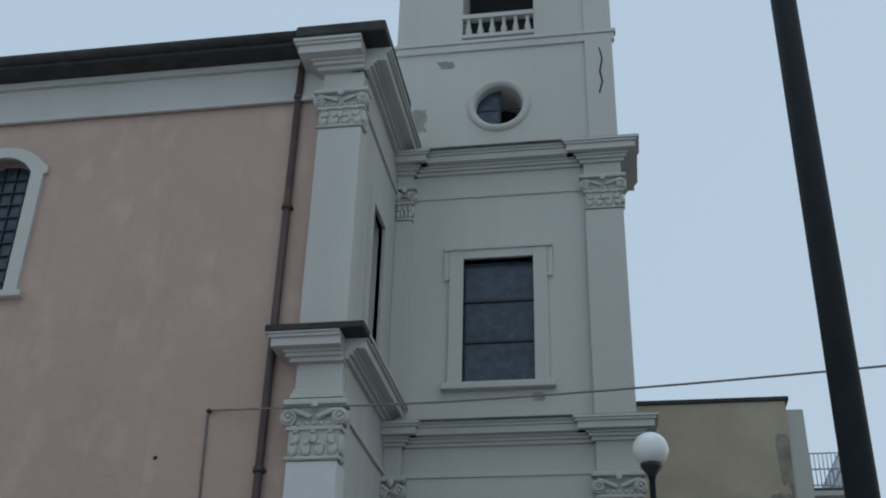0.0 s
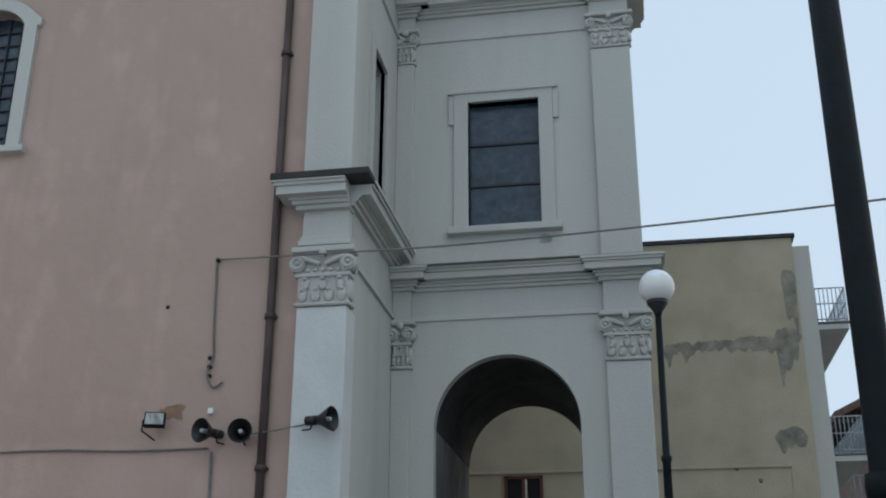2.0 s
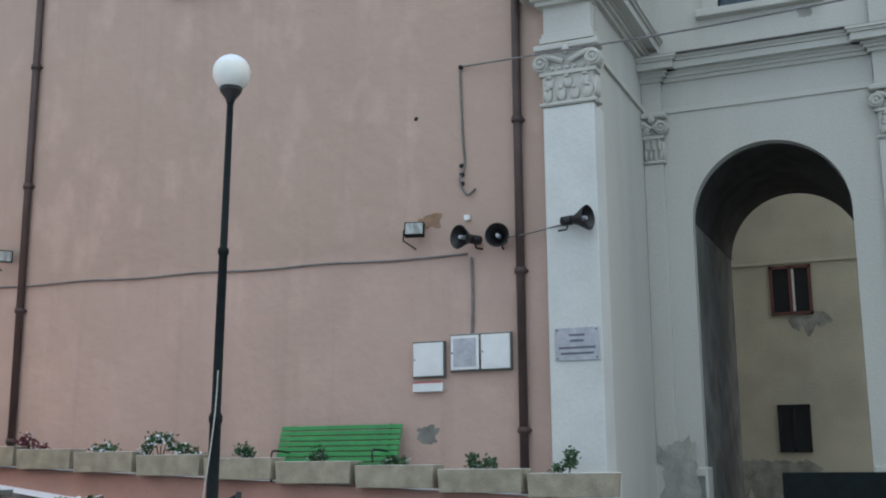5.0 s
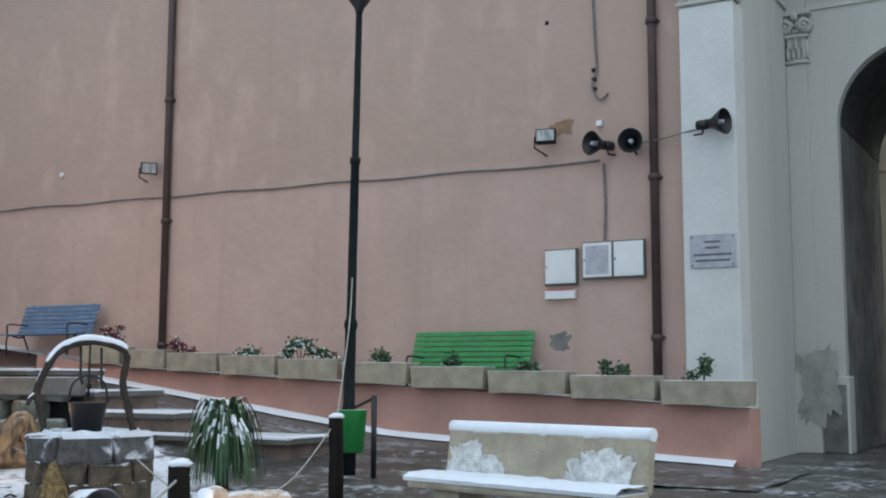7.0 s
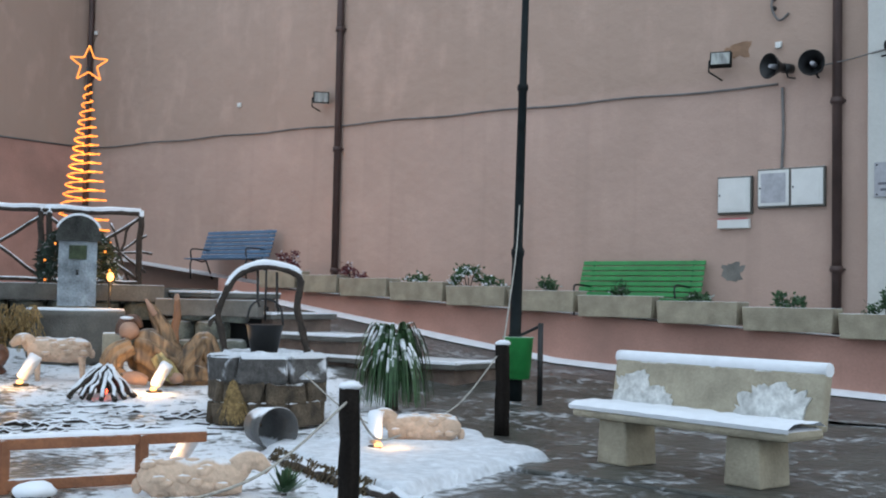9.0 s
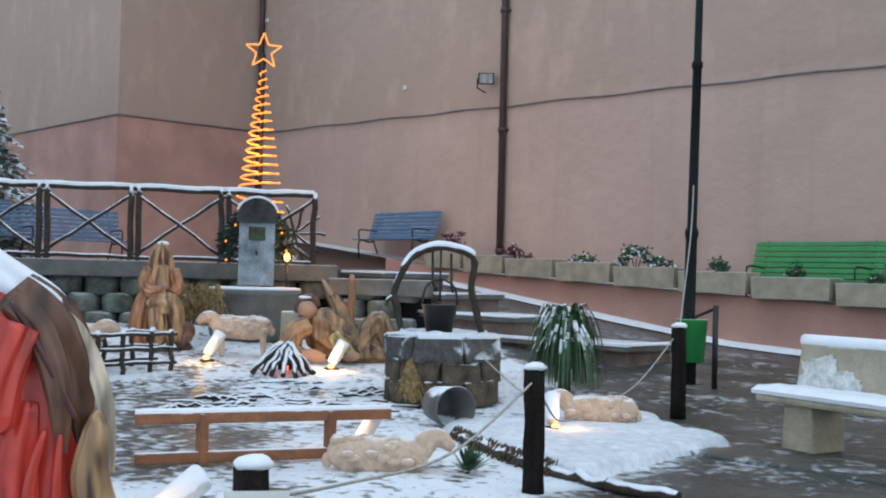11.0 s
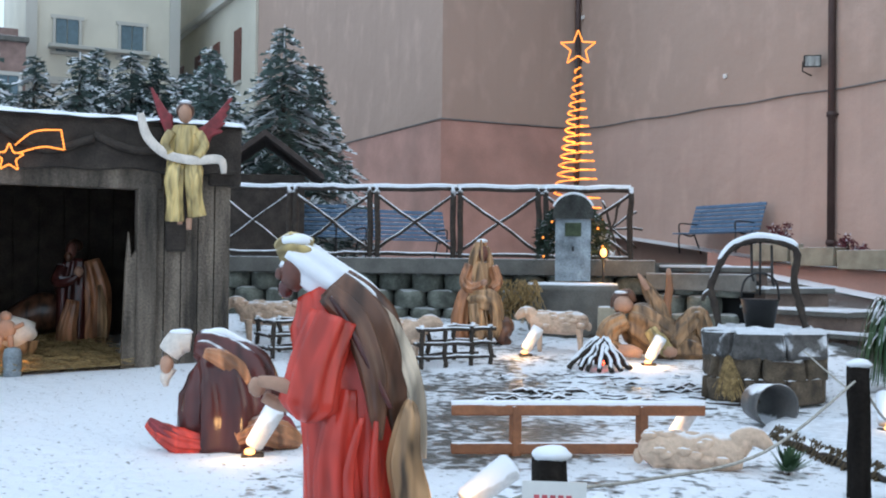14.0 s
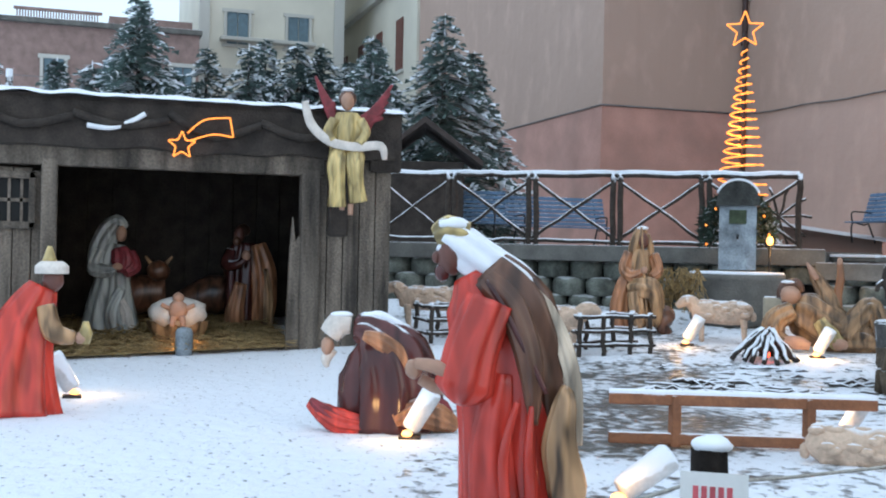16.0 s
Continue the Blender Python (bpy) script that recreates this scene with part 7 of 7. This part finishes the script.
figure("angel_statue", "painted angel statue in a gold robe with crimson wings", facing(-13.02, 3.19, 1.83), [
    ("s", [(0.0, 0.02, 0.45), (0.0, 0.0, 0.6), (-0.02, 0, 0.72), (0.0, 0, 0.95), (0.0, 0, 1.14)], [0.17, 0.2, 0.16, 0.2, 0.11], G_, 0.6, 8),
    ("s", [(-0.1, -0.08, 0.02), (-0.1, -0.12, 0.25), (-0.11, -0.16, 0.48), (-0.09, -0.08, 0.68)], [0.1, 0.085, 0.1, 0.09], G_, 0.7, 7), ("s", [(0.15, -0.06, 0.08), (0.12, -0.1, 0.28), (0.1, -0.15, 0.5), (0.09, -0.08, 0.68)], [0.1, 0.085, 0.1, 0.09], G_, 0.7, 7),
    ("s", [(-0.04, -0.08, 0.08), (-0.04, -0.1, -0.02)], [0.035, 0.03], K_), ("s", [(0.06, -0.08, 0.05), (0.06, -0.1, -0.08)], [0.035, 0.03], K_),
    ("b", (0.0, -0.03, 1.27), (0.08, 0.08, 0.11), K_), ("b", (0.0, 0.03, 1.31), (0.11, 0.09, 0.1), C_), ("b", (0.0, 0.0, 1.41), (0.08, 0.08, 0.025), S_),
    *[("s", [(-0.14 - 0.012 * k, 0.09 + 0.006 * k, 1.0 + 0.03 * k), (-0.24 + 0.014 * k, 0.1, 1.2 + 0.01 * k), (-0.39 + 0.045 * k, 0.1, 1.58 - 0.075 * k)], [0.05, 0.045, 0.015], F_, 0.35) for k in range(5)], *[("s", [(0.14 + 0.02 * k, 0.09 + 0.006 * k, 1.05 - 0.03 * k), (0.32 - 0.008 * k, 0.1, 1.2 - 0.035 * k), (0.53 - 0.025 * k, 0.1, 1.5 - 0.1 * k)], [0.05, 0.045, 0.015], F_, 0.35) for k in range(5)],
    ("s", [(-0.5, -0.1, 1.25), (-0.42, -0.12, 0.98), (-0.2, -0.16, 0.78), (0.1, -0.16, 0.72), (0.4, -0.12, 0.74), (0.45, -0.1, 0.58)], [0.04, 0.055, 0.055, 0.055, 0.055, 0.03], W_, 0.35),
    ("s", [(-0.15, -0.05, 1.05), (-0.22, -0.1, 0.9), (-0.16, -0.15, 0.78)], [0.06, 0.06, 0.05], G_), ("s", [(0.15, -0.05, 1.05), (0.22, -0.1, 0.9), (0.14, -0.15, 0.76)], [0.06, 0.06, 0.05], G_)], PALETTE)

figure("shepherd_statue", "painted statue of a seated shepherd holding a staff", facing(-13.62, 7.47, 0.35) @ Matrix.Diagonal((0.8, 0.9, 1.0, 1.0)), [
    ("s", [(-0.02, 0.08, 0.05), (-0.02, 0.06, 0.4), (-0.02, 0.02, 0.75), (0.0, 0, 1.08)], [0.3, 0.27, 0.24, 0.13], U_, 0.7, 7),
    ("s", [(-0.34, -0.06, 0.0), (-0.36, -0.1, 0.3), (-0.28, -0.08, 0.6), (-0.16, -0.04, 0.8)], [0.13, 0.15, 0.12, 0.06], O_, 0.7, 5),
    ("s", [(-0.18, -0.12, 0.55), (0.0, -0.24, 0.56), (0.18, -0.24, 0.52), (0.26, -0.22, 0.3), (0.24, -0.2, 0.05)], [0.13, 0.15, 0.15, 0.11, 0.1], U_, 0.8, 6),
    ("s", [(-0.1, -0.24, 0.5), (-0.06, -0.28, 0.28), (0.04, -0.26, 0.04)], [0.12, 0.12, 0.1], U_, 0.8, 6),
    ("s", [(-0.2, 0.0, 1.02), (-0.28, -0.06, 0.82), (-0.16, -0.18, 0.72), (0.02, -0.24, 0.78)], [0.1, 0.1, 0.08, 0.05], O_, 0.9, 5),
    ("s", [(0.18, 0.0, 1.0), (0.26, -0.08, 0.8), (0.16, -0.2, 0.7)], [0.09, 0.09, 0.06], O_, 0.9, 5),
    ("b", (0.02, -0.05, 1.2), (0.085, 0.085, 0.11), N_), ("s", [(-0.14, 0.04, 0.95), (-0.1, 0.03, 1.15), (-0.02, 0.02, 1.3), (0.05, -0.02, 1.3)], [0.1, 0.11, 0.1, 0.06], U_, 0.9, 5),
    ("s", [(0.14, 0.02, 0.98), (0.13, 0.0, 1.12), (0.06, -0.01, 1.28)], [0.06, 0.06, 0.06], U_, 0.9), ("b", (0.0, 0.0, 1.37), (0.1, 0.09, 0.03), S_),
    ("s", [(0.3, -0.1, 0.0), (0.42, -0.12, 0.14), (0.5, -0.1, 0.1)], [0.16, 0.19, 0.08], C_, 0.9, 5), ("s", [(0.12, -0.34, 0.0), (0.04, -0.28, 0.75), (-0.02, -0.22, 1.38)], [0.02, 0.02, 0.02], U_, 1.0), ("b", (0.04, -0.28, 0.8), (0.06, 0.05, 0.05), K_)], PALETTE)
figure("reclining_statue", "painted statue of a reclining shepherd raising both hands", facing(-11.5, 8.75, None), [
    ("s", [(-0.3, 0, 0.5), (-0.18, 0, 0.44), (0.05, 0, 0.3), (0.3, 0, 0.2), (0.55, 0, 0.16), (0.8, 0, 0.08)], [0.16, 0.26, 0.27, 0.22, 0.16, 0.08], U_, 0.7, 7),
    ("s", [(0.25, -0.08, 0.18), (0.45, -0.06, 0.42), (0.58, -0.04, 0.56), (0.66, -0.04, 0.36), (0.78, -0.02, 0.02)], [0.12, 0.13, 0.1, 0.11, 0.08], U_, 0.8, 6),
    ("s", [(-0.3, -0.12, 0.48), (-0.5, -0.16, 0.36), (-0.52, -0.2, 0.16), (-0.34, -0.22, 0.08)], [0.11, 0.13, 0.13, 0.07], U_, 0.9, 6), ("s", [(-0.4, -0.24, 0.1), (-0.24, -0.28, 0.1), (-0.1, -0.28, 0.06)], [0.07, 0.085, 0.05], K_, 0.8),
    ("s", [(0.0, -0.16, 0.36), (0.12, -0.22, 0.2), (0.24, -0.24, 0.08)], [0.08, 0.1, 0.07], G_, 0.9, 5), ("b", (0.24, -0.28, 0.1), (0.09, 0.07, 0.07), K_),
    ("b", (-0.34, -0.06, 0.66), (0.125, 0.12, 0.12), K_), ("b", (-0.38, -0.08, 0.62), (0.06, 0.07, 0.08), N_), ("s", [(-0.46, -0.02, 0.62), (-0.42, 0.02, 0.76), (-0.28, 0.0, 0.8), (-0.2, 0.0, 0.7)], [0.05, 0.07, 0.07, 0.03], C_, 0.9), ("b", (-0.36, 0.0, 0.82), (0.1, 0.08, 0.025), S_),
    ("s", [(0.14, 0.05, 0.42), (0.06, 0.05, 0.68), (-0.05, 0.06, 0.88), (-0.14, 0.06, 1.03)], [0.13, 0.1, 0.065, 0.02], U_, 0.7, 6), ("s", [(-0.04, 0.0, 0.86), (-0.1, 0.0, 0.96), (-0.16, 0.02, 1.06)], [0.035, 0.035, 0.012], K_, 0.7),
    ("s", [(0.2, 0.06, 0.35), (0.2, 0.08, 0.66), (0.23, 0.08, 0.86), (0.22, 0.08, 1.1)], [0.08, 0.055, 0.05, 0.03], O_), ("b", (0.22, 0.08, 1.08), (0.035, 0.03, 0.06), K_)], PALETTE)


def sheep(x, y, turn, lying=False, z=None, scale=1.0, label="painted sheep statue standing in the snow"):
    s = scale
    pc = [("s", [(-0.36 * s, 0, 0.37 * s), (-0.2 * s, 0, 0.38 * s), (0.12 * s, 0, 0.37 * s), (0.3 * s, 0, 0.37 * s), (0.38 * s, 0, 0.34 * s)], [0.1 * s, 0.145 * s, 0.155 * s, 0.14 * s, 0.05 * s], L_, 0.85),
          ("s", [(-0.3 * s, 0, 0.42 * s), (-0.38 * s, 0, 0.5 * s), (-0.46 * s, 0, 0.5 * s), (-0.55 * s, 0, 0.43 * s)], [0.1 * s, 0.085 * s, 0.07 * s, 0.035 * s], L_, 0.85),
          ("s", [(-0.42 * s, -0.06, 0.54 * s), (-0.4 * s, -0.13 * s, 0.49 * s)], [0.03 * s, 0.018 * s], L_, 0.5), ("b", (0.4 * s, 0, 0.33 * s), (0.04 * s, 0.03 * s, 0.06 * s), L_)]
    rnd = random.Random(int(-x * 100))
    for k in range(26):
        u, a = rnd.uniform(-0.34, 0.34), rnd.uniform(-0.4, 3.5)
        pc.append(("b", (u * s, -0.115 * s * math.cos(a), (0.375 + 0.13 * math.sin(a)) * s), (0.06 * s, 0.04 * s, 0.035 * s), L_))
    if not lying:
        for u in (-0.25, 0.28):
            for w in (-0.08, 0.08):
                pc.append(("s", [(u * s, w * s, 0.3 * s), (u * s + 0.02, w * s, 0.0)], [0.05 * s, 0.025 * s], L_, 1.0))
    ob = figure("sheep_statue", label, facing(x, y, z, turn) @ pose(0, 0, -0.25 * s if lying else 0), pc, PALETTE)
    return ob


sheep(-12.46, 7.98, 0)
sheep(-12.3, 5.57, 180, False, None, 1.05)
sheep(-14.74, 4.78, 0, False, None, 1.1)
sheep(-6.12, 5.06, 180, True, None, 0.92, "painted lying sheep statue with matted wool")
sheep(-6.6, 8.05, 0, True, 0.07, 0.88, "painted lying sheep statue on snow")

# ---- camp fire, bolsters, spotlights ----
ob = thing("camp_fire", "mock camp fire of snowy logs with red lamps", "camp fire", facing(-11.05, 7.7))
for k in range(15):
    a = math.tau * (k + 0.3 * random.random()) / 15
    r = random.uniform(0.3, 0.42)
    p, q = Vector((r * math.cos(a), r * math.sin(a), 0)), Vector((0.06 * math.cos(a + 0.5), 0.06 * math.sin(a + 0.5), random.uniform(0.28, 0.38)))
    log = part("log", pole(B(), p, q, 0.03), BARK, ob)
    if k % 2:
        part("snow", pole(B(), p + Vector((0, 0, 0.03)), p.lerp(q, 0.85) + Vector((0, 0, 0.035)), 0.022, 0.02), SNOW, log)
part("ember", blob(B(), (0, -0.12, 0.08), (0.04, 0.04, 0.04), 0, 8), EMBER, ob)
ob = thing("log_mat", "flat mat of thin branches half buried in snow", "branches", facing(-10.0, 6.9))
for k in range(48):
    u, v = random.uniform(-1.1, 1.1), random.uniform(-1.0, 0.9)
    g = ground_z(-10.0 - 0.82 * v, 6.9 + 0.57 * v) - ground_z(-10.0, 6.9)
    half, tip = random.uniform(0.12, 0.34), random.gauss(0, 0.1)
    part("branch", pole(B(), (u - half, v - tip, g - 0.006), (u + half, v + tip, g - 0.006), random.uniform(0.014, 0.028), 0.05), BARK, ob)


def spotlight(x, y, turn, lit, scale=1.0, z=None, lean=30):
    s = thing("ground_spotlight", "snow-capped tubular ground spotlight", "spotlight", facing(x, y, z, turn), "ground spotlights")
    tilt = Matrix.Translation((0, 0, 0.08 * scale)) @ Matrix.Rotation(radians(lean), 4, "Y")
    bm = lathe(B(), [(0.06 * scale, 0), (0.075 * scale, 0.02), (0.085 * scale, 0.33 * scale), (0.07 * scale, 0.35 * scale)], 14)
    part("housing", turned(bm, 0, tilt), SPOT_BODY, s)
    part("lens", blob(B(), (-0.02, -0.03, 0.05 * scale), (0.045 * scale, 0.045 * scale, 0.03 * scale), 0, 10), LAMP_GLOW, s, "warm lit lens")
    part("foot", box(B(), -0.08, 0.08, -0.06, 0.06, -0.03, 0.03, 0.01), DARK_WOOD, s)
    if lit:
        lamp = new("spotlight_glow", bpy.data.lights.new("spotlight_glow", "POINT"))
        lamp.data.energy, lamp.data.color, lamp.data.shadow_soft_size = lit, (1, 0.55, 0.2), 0.05
        lamp.matrix_world = s.matrix_basis @ pose(-0.1 * scale, -0.16, 0.16)


SPOT_BODY = material("white lamp housing crusted with snow", (0.6, 0.6, 0.6), 0.6, 0.2, 6, 0.2, snow=1.0, tilt=0.0)
spotlight(-5.35, 2.9, 20, 1.0, 0.95, 0.03, 56)
spotlight(-7.7, 2.45, 0, 2, 0.9)
spotlight(-10.3, 0.16, 180, 3, 1.0)
spotlight(-12.3, 7.4, 10, 3, 0.95)
spotlight(-11.0, 8.35, 20, 6, 0.9)
spotlight(-6.9, 5.5, -20, 3, 0.8)
spotlight(-6.55, 7.35, 90, 1.5, 0.8, 0.06)
ob = thing("grey_bollard", "short grey bollard standing in the straw", "lamp", facing(-13.35, 1.38, 0.06))
part("body", lathe(B(), [(0.1, 0), (0.1, 0.27), (0.085, 0.32), (0.04, 0.34)], 16), PILLAR, ob)
# Amber lens and point lamp are added behind the bollard to brighten the crib.
part("lens", box(B(), -0.05, 0.05, 0.085, 0.105, 0.06, 0.2, 0.01), LAMP_GLOW, ob, "added amber glow panel facing the crib")
lamp = new("crib_fill", bpy.data.lights.new("crib_fill", "POINT"))
lamp.data.energy, lamp.data.color, lamp.data.shadow_soft_size = 4, (1, 0.5, 0.18), 0.05
lamp.matrix_world = ob.matrix_basis @ pose(0, 0.2, 0.12)
lamp = new("fountain_lamp_glow", bpy.data.lights.new("fountain_lamp_glow", "POINT"))
lamp.data.energy, lamp.data.color, lamp.data.shadow_soft_size = 14, (1, 0.5, 0.15), 0.08
lamp.matrix_world = pose(-13.75, 9.85, 1.65)
ob = thing("garden_lamp", "small lit amber lamp beside the fountain", "lamp", pose(-14.0, 9.75, 1.4))
part("bulb", blob(B(), (0, 0, 0.2), (0.05, 0.05, 0.07), 0, 10), LAMP_GLOW, ob)
part("stem", sweep(B(), [(0, 0, -0.4), (0, 0, 0.12)], 0.02, 6), BLACK, ob)
bm = B()
box(bm, -0.12, 0.12, -0.12, 0.12, 0, 0.5, 0.03)
ob = solid("stone_block", bm, CONCRETE, "short buff stone block beside the fountain", "stone")
ob.matrix_basis = facing(-12.9, 9.05)
